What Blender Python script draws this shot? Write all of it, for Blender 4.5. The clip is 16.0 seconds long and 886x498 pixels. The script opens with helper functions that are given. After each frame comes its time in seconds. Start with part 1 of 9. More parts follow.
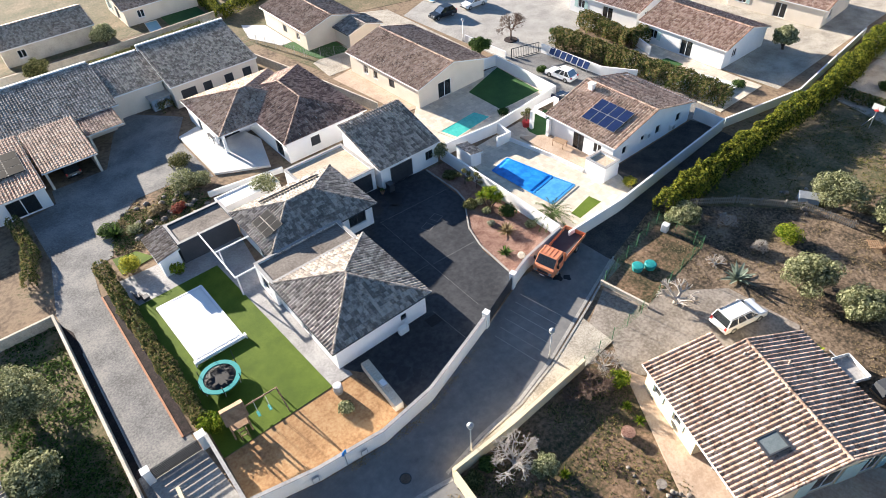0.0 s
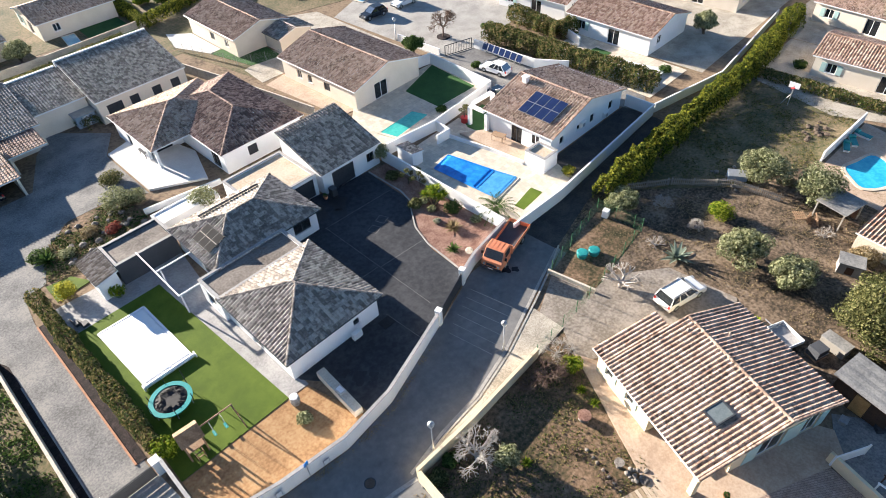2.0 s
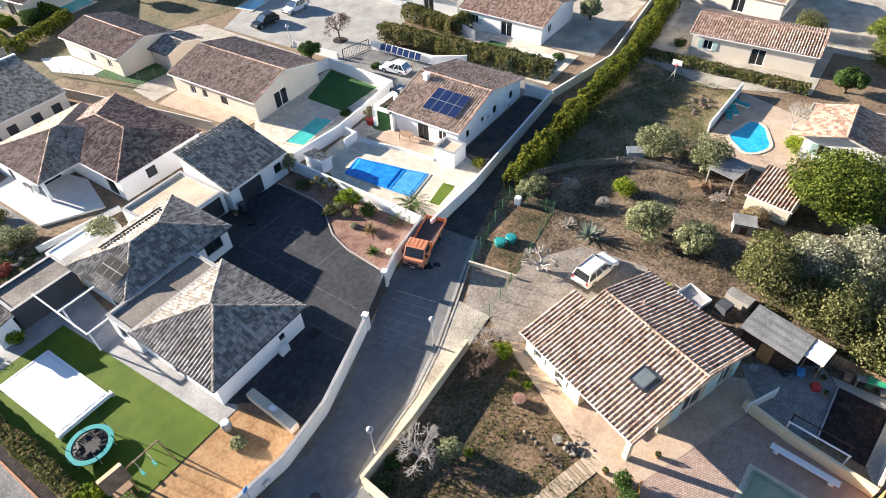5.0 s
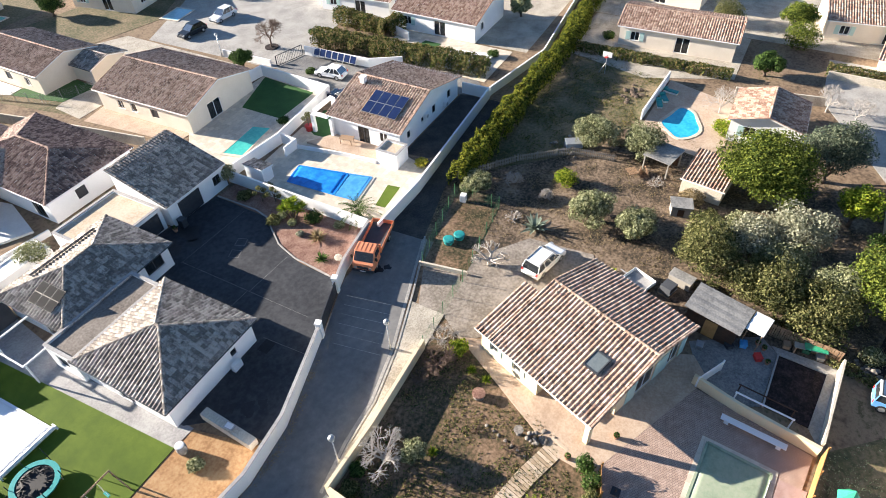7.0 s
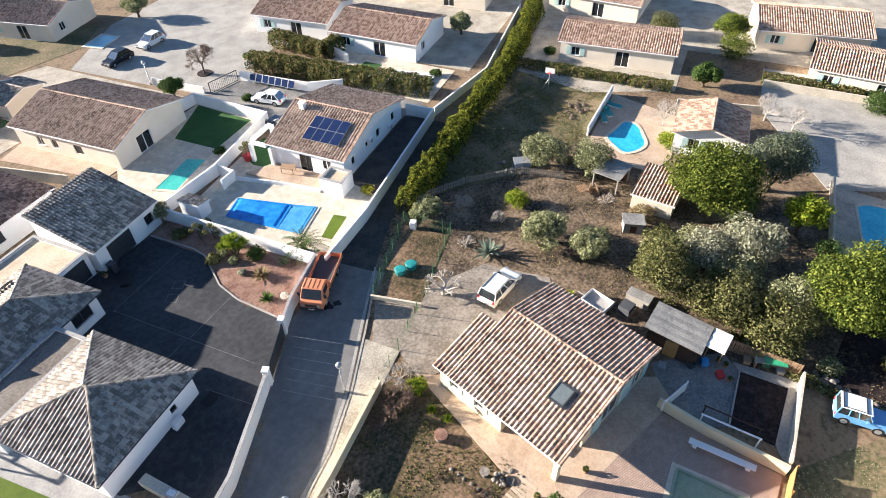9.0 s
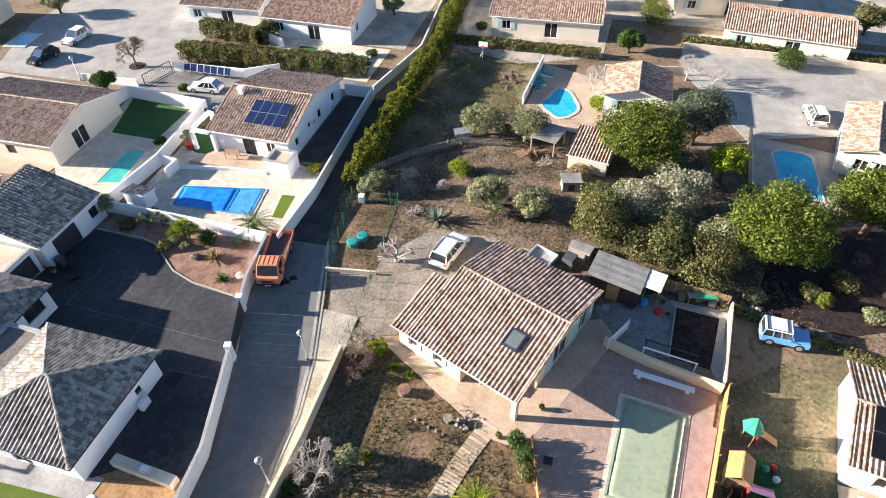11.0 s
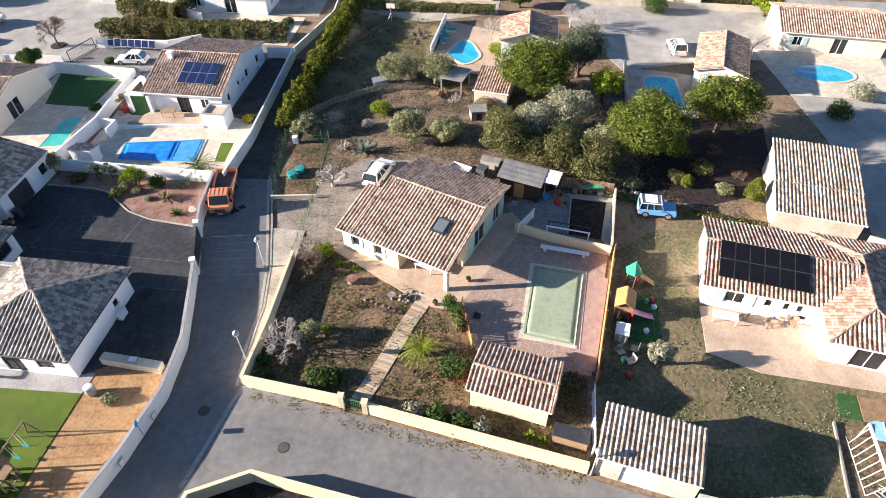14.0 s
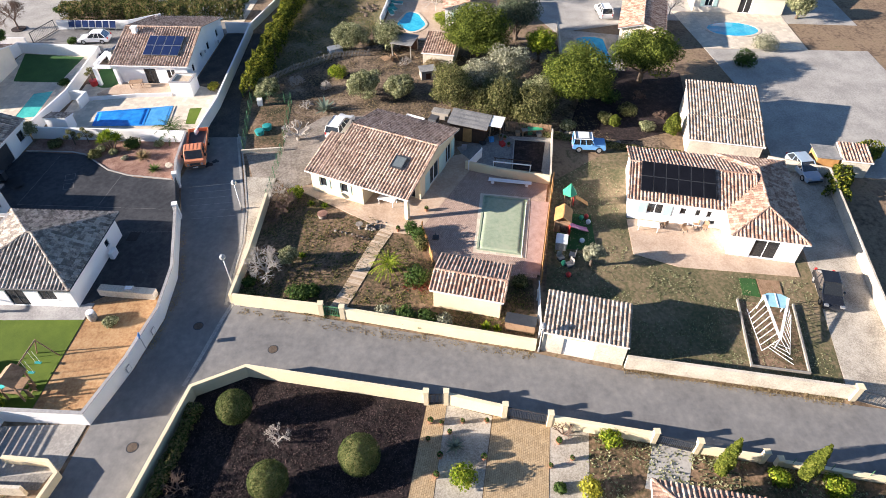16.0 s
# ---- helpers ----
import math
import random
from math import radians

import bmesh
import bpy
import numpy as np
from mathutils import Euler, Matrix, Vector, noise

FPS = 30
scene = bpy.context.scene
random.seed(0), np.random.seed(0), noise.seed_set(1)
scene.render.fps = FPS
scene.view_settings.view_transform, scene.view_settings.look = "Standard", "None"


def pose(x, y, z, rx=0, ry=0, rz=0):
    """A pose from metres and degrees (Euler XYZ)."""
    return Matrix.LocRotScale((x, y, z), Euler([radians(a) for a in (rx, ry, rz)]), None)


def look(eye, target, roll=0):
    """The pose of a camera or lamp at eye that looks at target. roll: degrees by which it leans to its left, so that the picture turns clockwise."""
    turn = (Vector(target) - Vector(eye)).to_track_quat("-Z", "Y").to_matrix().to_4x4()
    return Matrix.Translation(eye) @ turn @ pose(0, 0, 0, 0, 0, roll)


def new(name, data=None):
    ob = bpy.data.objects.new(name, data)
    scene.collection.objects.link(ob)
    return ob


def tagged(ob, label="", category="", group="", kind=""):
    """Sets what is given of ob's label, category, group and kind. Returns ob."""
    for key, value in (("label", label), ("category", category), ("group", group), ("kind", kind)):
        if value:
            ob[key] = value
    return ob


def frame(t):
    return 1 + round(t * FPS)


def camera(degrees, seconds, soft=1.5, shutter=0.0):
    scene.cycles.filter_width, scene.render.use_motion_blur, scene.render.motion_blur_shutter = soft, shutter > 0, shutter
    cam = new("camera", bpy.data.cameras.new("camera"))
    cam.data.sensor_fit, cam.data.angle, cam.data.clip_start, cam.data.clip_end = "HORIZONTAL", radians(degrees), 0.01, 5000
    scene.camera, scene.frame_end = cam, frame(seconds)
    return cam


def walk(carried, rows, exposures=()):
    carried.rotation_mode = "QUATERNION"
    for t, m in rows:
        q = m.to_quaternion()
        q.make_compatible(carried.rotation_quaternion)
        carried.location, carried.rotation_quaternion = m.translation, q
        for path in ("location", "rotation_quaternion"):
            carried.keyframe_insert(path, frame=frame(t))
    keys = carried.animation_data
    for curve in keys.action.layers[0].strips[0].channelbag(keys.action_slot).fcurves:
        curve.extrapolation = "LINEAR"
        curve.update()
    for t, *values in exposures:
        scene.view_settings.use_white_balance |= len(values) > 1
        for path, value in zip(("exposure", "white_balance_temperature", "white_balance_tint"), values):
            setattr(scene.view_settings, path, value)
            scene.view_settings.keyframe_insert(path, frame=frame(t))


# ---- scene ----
cam = camera(71.4, 16.0, soft=0.6)
PATH = [
    (0, (-0.09, -0.222, 39.725), (0.799, 0.94, 38.363), -3.5),
    (0.5, (-0.035, -0.197, 39.797), (0.878, 0.943, 38.431), -3.6),
    (1, (-0.049, -0.235, 39.87), (0.891, 0.879, 38.5), -3.3),
    (1.5, (-0.004, -0.269, 39.915), (0.968, 0.814, 38.543), -3.4),
    (2, (0.059, -0.308, 39.983), (1.063, 0.739, 38.606), -3.4),
    (2.5, (0.114, -0.35, 40.027), (1.153, 0.657, 38.646), -3.4),
    (3, (0.184, -0.438, 40.045), (1.236, 0.552, 38.661), -3.5),
    (3.5, (0.21, -0.504, 40.035), (1.279, 0.466, 38.651), -3.5),
    (4, (0.191, -0.526, 40.015), (1.29, 0.409, 38.63), -3.4),
    (4.5, (0.146, -0.527, 39.985), (1.278, 0.366, 38.599), -3.2),
    (7, (-0.029, -0.491, 39.88), (1.223, 0.219, 38.492), -2.4),
    (7.5, (0.09, -0.43, 39.856), (1.355, 0.251, 38.464), -2.3),
    (8, (0.818, -0.075, 39.785), (2.097, 0.576, 38.392), -2.1),
    (8.5, (2.143, 0.496, 39.59), (3.443, 1.116, 38.202), -2.1),
    (8.7, (2.363, 0.607, 39.559), (3.683, 1.214, 38.184), -1.8),
    (10.8, (0.429, -0.234, 39.361), (1.804, 0.209, 37.978), -1.6),
    (11, (-0.358, -0.453, 39.409), (1.016, -0.028, 38.019), -1.5),
    (11.5, (-2.919, -1.154, 39.483), (-1.537, -0.771, 38.089), -1.3),
    (12, (-4.826, -1.635, 39.493), (-3.436, -1.292, 38.096), -1.2),
    (12.5, (-5.819, -1.797, 39.447), (-4.418, -1.492, 38.053), -1.1),
    (13, (-7.167, -2.012, 39.448), (-5.758, -1.744, 38.055), -0.9),
    (13.5, (-9.248, -2.328, 39.488), (-7.833, -2.098, 38.093), -0.7),
    (14, (-11.976, -2.707, 39.572), (-10.558, -2.512, 38.174), -0.6),
    (14.5, (-15.051, -3.088, 39.685), (-13.631, -2.929, 38.286), -0.5),
    (15, (-18.137, -3.303, 39.745), (-16.715, -3.181, 38.344), -0.2),
    (15.5, (-20.223, -3.435, 39.797), (-18.8, -3.345, 38.394), -0.1),
    (16, (-21.292, -3.498, 39.785), (-19.867, -3.436, 38.384), -0.1),
]
EXPOSURES = ((0, 1.9, 6500, 10), (8.5, 1.9, 6500, 10), (12, 1.84, 6500, 12), (16, 1.75, 6500, 14))     # the camera dims a little as it backs away
walk(cam, [(t, look(eye, target, roll)) for t, eye, target, roll in PATH], EXPOSURES)

# ---- light ----
SUN_AZ, SUN_EL = 11.0, 16.0          # degrees west of +y, degrees above the horizon
world = bpy.data.worlds.new("sky")
world.use_nodes = True
scene.world = world
sky = world.node_tree.nodes.new("ShaderNodeTexSky")
sky.sky_type, sky.sun_disc = "NISHITA", False
sky.ozone_density, sky.dust_density = 4.0, 0.4
sky.sun_elevation, sky.sun_rotation = radians(SUN_EL), radians(-SUN_AZ)
bg = world.node_tree.nodes["Background"]
bg.inputs["Strength"].default_value = 0.054
world.node_tree.links.new(sky.outputs[0], bg.inputs[0])
sun_data = bpy.data.lights.new("sun", "SUN")
sun_data.energy, sun_data.angle, sun_data.color = 5.0, radians(0.55), (1.0, 0.9, 0.78)
sun = new("sun", sun_data)
sun.matrix_world = look((0, 0, 60), (0 + math.sin(radians(SUN_AZ)) * math.cos(radians(SUN_EL)), -math.cos(radians(SUN_AZ)) * math.cos(radians(SUN_EL)), 60 - math.sin(radians(SUN_EL))))


# ---- materials ----
def material(name, colours, scale=1.0, rough=0.85, bump=0.3, fine=12.0, metal=0.0, pieces=0.0, spread=0.5, by="island", spec=0.35, bump_d=0.02, transmission=0.0):
    """colours: two to four base colours that mix over noise of that scale (per metre); pieces: how far single pieces differ in brightness."""
    m = bpy.data.materials.new(name)
    m.use_nodes = True
    nt = m.node_tree
    N, L = nt.nodes, nt.links
    p = N["Principled BSDF"]
    p.inputs["Roughness"].default_value, p.inputs["Metallic"].default_value = rough, metal
    p.inputs["Specular IOR Level"].default_value = spec
    p.inputs["Transmission Weight"].default_value = transmission
    co = N.new("ShaderNodeTexCoord")
    geo = N.new("ShaderNodeNewGeometry")
    pos = geo.outputs["Position"]
    n1, n2 = N.new("ShaderNodeTexNoise"), N.new("ShaderNodeTexNoise")
    for n, sc, det in ((n1, scale, 5), (n2, fine, 6)):
        n.inputs["Scale"].default_value, n.inputs["Detail"].default_value, n.inputs["Roughness"].default_value = sc, det, 0.62
        L.new(pos, n.inputs["Vector"])
    mix = N.new("ShaderNodeMix")
    mix.data_type = "FLOAT"
    mix.inputs[0].default_value = 0.5
    L.new(n1.outputs[0], mix.inputs[2]), L.new(n2.outputs[0], mix.inputs[3])
    ramp = N.new("ShaderNodeValToRGB")
    el = ramp.color_ramp.elements
    lo, hi = 0.5 - spread * 0.2, 0.5 + spread * 0.2
    while len(el) < len(colours):
        el.new(0.5)
    for i, c in enumerate(colours):
        el[i].position = lo + (hi - lo) * i / max(1, len(colours) - 1)
        el[i].color = (*c, 1)
    value = mix.outputs[0]
    if pieces:
        rnd = geo.outputs["Random Per Island"] if by == "island" else N.new("ShaderNodeObjectInfo").outputs["Random"]
        add = N.new("ShaderNodeMath")
        add.operation = "MULTIPLY_ADD"
        sub = N.new("ShaderNodeMath")
        sub.operation = "SUBTRACT"
        sub.inputs[1].default_value = 0.5
        L.new(rnd, sub.inputs[0])
        L.new(sub.outputs[0], add.inputs[0])
        add.inputs[1].default_value = pieces
        L.new(value, add.inputs[2])
        value = add.outputs[0]
    L.new(value, ramp.inputs[0])
    L.new(ramp.outputs[0], p.inputs["Base Color"])
    if bump:
        b = N.new("ShaderNodeBump")
        b.inputs["Strength"].default_value, b.inputs["Distance"].default_value = bump, bump_d
        L.new(n2.outputs[0], b.inputs["Height"])
        L.new(b.outputs[0], p.inputs["Normal"])
    return m


def brick_material(name, c1, c2, mortar, w, h, angle=0.0, rough=0.85):
    m = material(name, (c1, c2), 2.0, rough, 0.25)
    nt = m.node_tree
    N, L = nt.nodes, nt.links
    p = N["Principled BSDF"]
    geo = N.new("ShaderNodeNewGeometry")
    mp = N.new("ShaderNodeMapping")
    mp.inputs["Rotation"].default_value = (0, 0, radians(angle))
    L.new(geo.outputs["Position"], mp.inputs["Vector"])
    br = N.new("ShaderNodeTexBrick")
    br.inputs["Scale"].default_value = 1.0
    br.inputs["Brick Width"].default_value, br.inputs["Row Height"].default_value = w, h
    br.inputs["Mortar Size"].default_value = 0.012
    br.inputs["Color1"].default_value, br.inputs["Color2"].default_value, br.inputs["Mortar"].default_value = (1, 1, 1, 1), (0.75, 0.75, 0.75, 1), (*mortar, 1)
    L.new(mp.outputs[0], br.inputs["Vector"])
    mul = N.new("ShaderNodeMix")
    mul.data_type, mul.blend_type = "RGBA", "MULTIPLY"
    mul.inputs[0].default_value = 1.0
    ramp = next(n for n in N if n.type == "VALTORGB")
    L.new(ramp.outputs[0], mul.inputs[6])
    L.new(br.outputs[0], mul.inputs[7])
    L.new(mul.outputs[2], p.inputs["Base Color"])
    return m


M = {}
M["dirt"] = material("dry_earth", ((0.07, 0.05, 0.032), (0.16, 0.11, 0.072), (0.26, 0.185, 0.12), (0.10, 0.085, 0.04)), 0.25, 0.95, 0.8, 2.2, spread=0.7)
M["weeds"] = material("weedy_earth", ((0.035, 0.036, 0.015), (0.095, 0.07, 0.037), (0.19, 0.122, 0.075), (0.29, 0.195, 0.125)), 0.3, 0.95, 0.7, 3.5, spread=0.6)
M["olive_earth"] = material("orchard_earth", ((0.03, 0.027, 0.017), (0.085, 0.062, 0.042), (0.17, 0.122, 0.083), (0.27, 0.203, 0.145)), 0.35, 0.95, 0.7, 3.5)
M["meadow"] = material("rough_grass", ((0.05, 0.06, 0.026), (0.10, 0.095, 0.045), (0.19, 0.145, 0.085), (0.29, 0.215, 0.135)), 0.2, 0.95, 0.7, 3.0, spread=0.75)
M["lawn"] = material("artificial_grass", ((0.055, 0.095, 0.004), (0.08, 0.128, 0.007), (0.105, 0.155, 0.012)), 0.5, 0.9, 0.5, 30.0)
M["lawn_dark"] = material("dense_green_turf", ((0.025, 0.08, 0.02), (0.04, 0.12, 0.03)), 0.7, 0.9, 0.5, 25.0)
M["sand"] = material("ochre_sand", ((0.26, 0.14, 0.065), (0.36, 0.21, 0.10), (0.42, 0.27, 0.14)), 0.6, 0.95, 0.5, 4.0)
M["asphalt"] = material("grey_asphalt", ((0.125, 0.123, 0.124), (0.18, 0.177, 0.174), (0.245, 0.237, 0.226)), 0.3, 0.8, 0.3, 1.6, spread=0.9)
M["asphalt_dark"] = material("new_black_asphalt", ((0.018, 0.020, 0.026), (0.030, 0.033, 0.040), (0.045, 0.047, 0.054)), 0.25, 0.7, 0.3, 2.0)
M["gravel"] = material("grey_gravel", ((0.13, 0.125, 0.12), (0.21, 0.205, 0.2), (0.3, 0.285, 0.26)), 0.3, 0.95, 0.8, 6.0)
M["gravel_pale"] = material("pale_gravel", ((0.25, 0.22, 0.18), (0.40, 0.36, 0.30), (0.52, 0.47, 0.40)), 0.4, 0.95, 0.7, 8.0)
M["gravel_red"] = material("red_gravel", ((0.15, 0.075, 0.055), (0.25, 0.14, 0.105), (0.34, 0.22, 0.17)), 0.8, 0.95, 0.9, 9.0)
# dark earth of the wall strip, also painted shade beside the white house
M["dark_earth_shade"] = material("dark_earth_and_shade_ground", ((0.03, 0.03, 0.032), (0.055, 0.052, 0.05), (0.09, 0.08, 0.07)), 0.5, 0.95, 0.8, 7.0)
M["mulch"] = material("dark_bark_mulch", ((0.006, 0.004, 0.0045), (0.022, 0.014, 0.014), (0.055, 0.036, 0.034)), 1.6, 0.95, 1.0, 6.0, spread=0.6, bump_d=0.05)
M["chip"] = material("bark_chips", ((0.008, 0.005, 0.005), (0.035, 0.022, 0.021), (0.10, 0.068, 0.062)), 2.0, 0.9, 0.0, 8.0, pieces=0.7, spread=0.6)
M["concrete"] = material("concrete", ((0.26, 0.245, 0.23), (0.34, 0.325, 0.30), (0.42, 0.40, 0.37)), 0.35, 0.85, 0.2, 5.0)
M["paving_pink"] = material("rosy_concrete_terrace", ((0.40, 0.29, 0.21), (0.48, 0.36, 0.27), (0.54, 0.43, 0.33)), 0.5, 0.8, 0.2, 6.0)
M["paving_grey"] = material("grey_paving", ((0.26, 0.25, 0.25), (0.33, 0.32, 0.315), (0.4, 0.39, 0.38)), 0.6, 0.75, 0.2, 6.0)
M["paving_pale"] = brick_material("pale_stone_flags", (0.62, 0.54, 0.43), (0.72, 0.64, 0.53), (0.72, 0.7, 0.66), 0.6, 0.6)
M["pavers"] = brick_material("rosy_pavers", (0.40, 0.285, 0.23), (0.53, 0.40, 0.33), (0.42, 0.4, 0.4), 0.24, 0.14, 35)
M["pavers_red"] = material("red_pool_surround", ((0.30, 0.20, 0.18), (0.38, 0.27, 0.245), (0.45, 0.335, 0.305)), 1.5, 0.85, 0.4, 14)
M["pavers_ochre"] = brick_material("ochre_pavers", (0.42, 0.30, 0.17), (0.52, 0.39, 0.24), (0.5, 0.48, 0.45), 0.22, 0.14, 8)
M["white_wall"] = material("white_render", ((0.74, 0.74, 0.745), (0.81, 0.81, 0.81)), 0.5, 0.85, 0.12, 20.0)
M["cream_wall"] = material("cream_render", ((0.66, 0.56, 0.38), (0.74, 0.64, 0.45)), 0.5, 0.88, 0.15, 18.0)
M["beige_wall"] = material("beige_render", ((0.68, 0.60, 0.50), (0.76, 0.68, 0.58)), 0.5, 0.88, 0.15, 18.0)
M["block_wall"] = material("weathered_render_wall", ((0.42, 0.37, 0.30), (0.55, 0.49, 0.40), (0.64, 0.58, 0.49)), 0.6, 0.9, 0.25, 8.0)
M["grey_wall"] = material("anthracite_render", ((0.05, 0.055, 0.065), (0.075, 0.08, 0.09)), 0.6, 0.8, 0.15, 15.0)
M["flat_roof"] = material("flat_roof_screed", ((0.085, 0.07, 0.06), (0.19, 0.165, 0.145), (0.30, 0.265, 0.23)), 0.45, 0.9, 0.3, 5.0, spread=0.8)
M["flat_roof_warm"] = material("ochre_flat_roof", ((0.40, 0.30, 0.21), (0.55, 0.45, 0.34), (0.62, 0.54, 0.43)), 0.4, 0.9, 0.2, 5.0, spread=0.8)
def tile_material(name, colours, stain, amount=0.5, vary=0.24, by="island"):
    """Fired tiles: each piece its own shade, with dark lichen stains of their own shape over them."""
    m = material(name, colours, 3.0, 0.85, 0.2, 20.0, pieces=vary, by=by)
    N, L = m.node_tree.nodes, m.node_tree.links
    geo = N.new("ShaderNodeNewGeometry")
    spots, wide = N.new("ShaderNodeTexNoise"), N.new("ShaderNodeTexNoise")
    for n, sc in ((spots, 4.5), (wide, 0.55)):
        n.inputs["Scale"].default_value, n.inputs["Detail"].default_value, n.inputs["Roughness"].default_value = sc, 3, 0.6
        L.new(geo.outputs["Position"], n.inputs["Vector"])
    add = N.new("ShaderNodeMath")
    add.operation = "MULTIPLY_ADD"
    add.inputs[1].default_value = 0.55
    L.new(wide.outputs[0], add.inputs[0]), L.new(spots.outputs[0], add.inputs[2])
    step = N.new("ShaderNodeMapRange")
    step.inputs["From Min"].default_value, step.inputs["From Max"].default_value = 0.81, 0.94
    step.inputs["To Max"].default_value = amount
    L.new(add.outputs[0], step.inputs["Value"])
    mix = N.new("ShaderNodeMix")
    mix.data_type = "RGBA"
    mix.inputs[7].default_value = (*stain, 1)
    L.new(step.outputs[0], mix.inputs[0])
    L.new(next(n for n in N if n.type == "VALTORGB").outputs[0], mix.inputs[6])
    L.new(mix.outputs[2], N["Principled BSDF"].inputs["Base Color"])
    return m


TILES = {
    "tile_grey": ("grey_roof_tile", ((0.17, 0.146, 0.127), (0.265, 0.229, 0.2), (0.375, 0.326, 0.284), (0.48, 0.42, 0.365)), (0.06, 0.05, 0.043), 0.5, 0.26),
    "tile_brown": ("brown_clay_tile", ((0.30, 0.2, 0.148), (0.40, 0.277, 0.21), (0.49, 0.352, 0.272), (0.56, 0.42, 0.33)), (0.08, 0.05, 0.036), 0.8),
    "tile_dark": ("dark_red_clay_tile", ((0.13, 0.08, 0.066), (0.21, 0.135, 0.108), (0.31, 0.205, 0.165), (0.40, 0.28, 0.23)), (0.05, 0.035, 0.03), 0.6),
    "tile_pink": ("rosy_clay_tile", ((0.25, 0.15, 0.11), (0.36, 0.23, 0.17), (0.46, 0.315, 0.24), (0.55, 0.41, 0.32)), (0.10, 0.06, 0.045), 0.5),
    "tile_pale": ("pale_weathered_tile", ((0.22, 0.172, 0.135), (0.31, 0.248, 0.197), (0.40, 0.328, 0.27), (0.49, 0.41, 0.345)), (0.09, 0.07, 0.055), 0.6),
}
for k, spec_ in TILES.items():
    M[k] = tile_material(*spec_)
    M[k + "_piece"] = tile_material(spec_[0] + "_single", *spec_[1:], by="object")
M["dark_metal"] = material("anthracite_metal", ((0.03, 0.033, 0.04), (0.045, 0.05, 0.058)), 2.0, 0.45, 0.0)
M["grey_metal"] = material("galvanised_metal", ((0.35, 0.36, 0.37), (0.45, 0.46, 0.47)), 2.0, 0.45, 0.05, metal=0.6)
M["white_paint"] = material("white_painted_metal", ((0.74, 0.74, 0.74), (0.8, 0.8, 0.8)), 2.0, 0.4, 0.0)
M["white_sheet"] = material("white_tarpaulin", ((0.78, 0.79, 0.82), (0.83, 0.84, 0.86)), 0.8, 0.5, 0.1, 3.0)
M["blue_sheet"] = material("blue_pool_tarpaulin", ((0.008, 0.17, 0.55), (0.012, 0.23, 0.68), (0.03, 0.29, 0.76)), 0.9, 0.4, 0.3, 2.0)
M["blue_light"] = material("light_blue_tarpaulin", ((0.05, 0.27, 0.6), (0.10, 0.38, 0.72)), 1.2, 0.35, 0.3, 3.0)
M["green_sheet"] = material("sage_green_pool_cover", ((0.26, 0.32, 0.22), (0.31, 0.37, 0.26), (0.36, 0.4, 0.29)), 0.6, 0.6, 0.15, 3.0)
M["water_blue"] = material("blue_pool_water", ((0.02, 0.36, 0.58), (0.05, 0.5, 0.68)), 0.6, 0.05, 0.15, 3.0, spec=0.5)
M["water_turquoise"] = material("turquoise_pool_water", ((0.05, 0.4, 0.35), (0.09, 0.52, 0.45)), 0.6, 0.05, 0.15, 3.0, spec=0.5)
M["water_pale"] = material("pale_pool_water", ((0.25, 0.5, 0.6), (0.35, 0.6, 0.68)), 0.6, 0.05, 0.1, 3.0, spec=0.5)
M["glass"] = material("window_glass", ((0.03, 0.035, 0.04), (0.04, 0.045, 0.05)), 1.0, 0.04, 0.0, spec=0.6, transmission=0.35)
M["pv"] = material("solar_cells", ((0.006, 0.007, 0.010), (0.010, 0.011, 0.016)), 1.0, 0.5, 0.0, spec=0.02)
M["pv_blue"] = material("blue_solar_cells", ((0.012, 0.022, 0.07), (0.018, 0.032, 0.095)), 1.0, 0.15, 0.0, spec=0.35)
M["skylight"] = material("grey_roof_glass", ((0.10, 0.125, 0.135), (0.14, 0.165, 0.175)), 1.5, 0.12, 0.0, spec=0.6)
M["yard"] = material("dusty_yard_concrete", ((0.17, 0.145, 0.12), (0.25, 0.215, 0.18), (0.33, 0.29, 0.25)), 0.5, 0.9, 0.3, 4.0)
M["paving_white"] = material("white_terrace_slabs", ((0.60, 0.58, 0.56), (0.68, 0.665, 0.64)), 0.8, 0.8, 0.15, 6.0)
M["wood"] = material("weathered_timber", ((0.16, 0.095, 0.055), (0.25, 0.155, 0.09), (0.33, 0.22, 0.14)), 2.0, 0.8, 0.3, 15.0, pieces=0.3)
M["wood_orange"] = material("oiled_orange_timber", ((0.36, 0.17, 0.06), (0.5, 0.27, 0.1)), 2.0, 0.7, 0.3, 15.0, pieces=0.3)
M["wood_dark"] = material("dark_timber", ((0.055, 0.028, 0.018), (0.095, 0.05, 0.03)), 2.0, 0.8, 0.3, 15.0)
M["wood_grey"] = material("silvered_timber", ((0.2, 0.18, 0.16), (0.3, 0.28, 0.25)), 2.0, 0.85, 0.3, 15.0, pieces=0.3)
M["bark"] = material("bark", ((0.07, 0.05, 0.038), (0.13, 0.1, 0.075)), 3.0, 0.9, 0.6, 20.0)
M["bark_pale"] = material("pale_bare_bark", ((0.36, 0.33, 0.30), (0.5, 0.46, 0.42)), 3.0, 0.9, 0.4, 20.0)
M["bark_red"] = material("brown_bare_twigs", ((0.12, 0.075, 0.055), (0.2, 0.14, 0.11)), 3.0, 0.9, 0.4, 20.0)
M["rock"] = material("limestone_rock", ((0.12, 0.105, 0.09), (0.2, 0.175, 0.15), (0.3, 0.265, 0.23)), 1.5, 0.9, 0.6, 10.0)
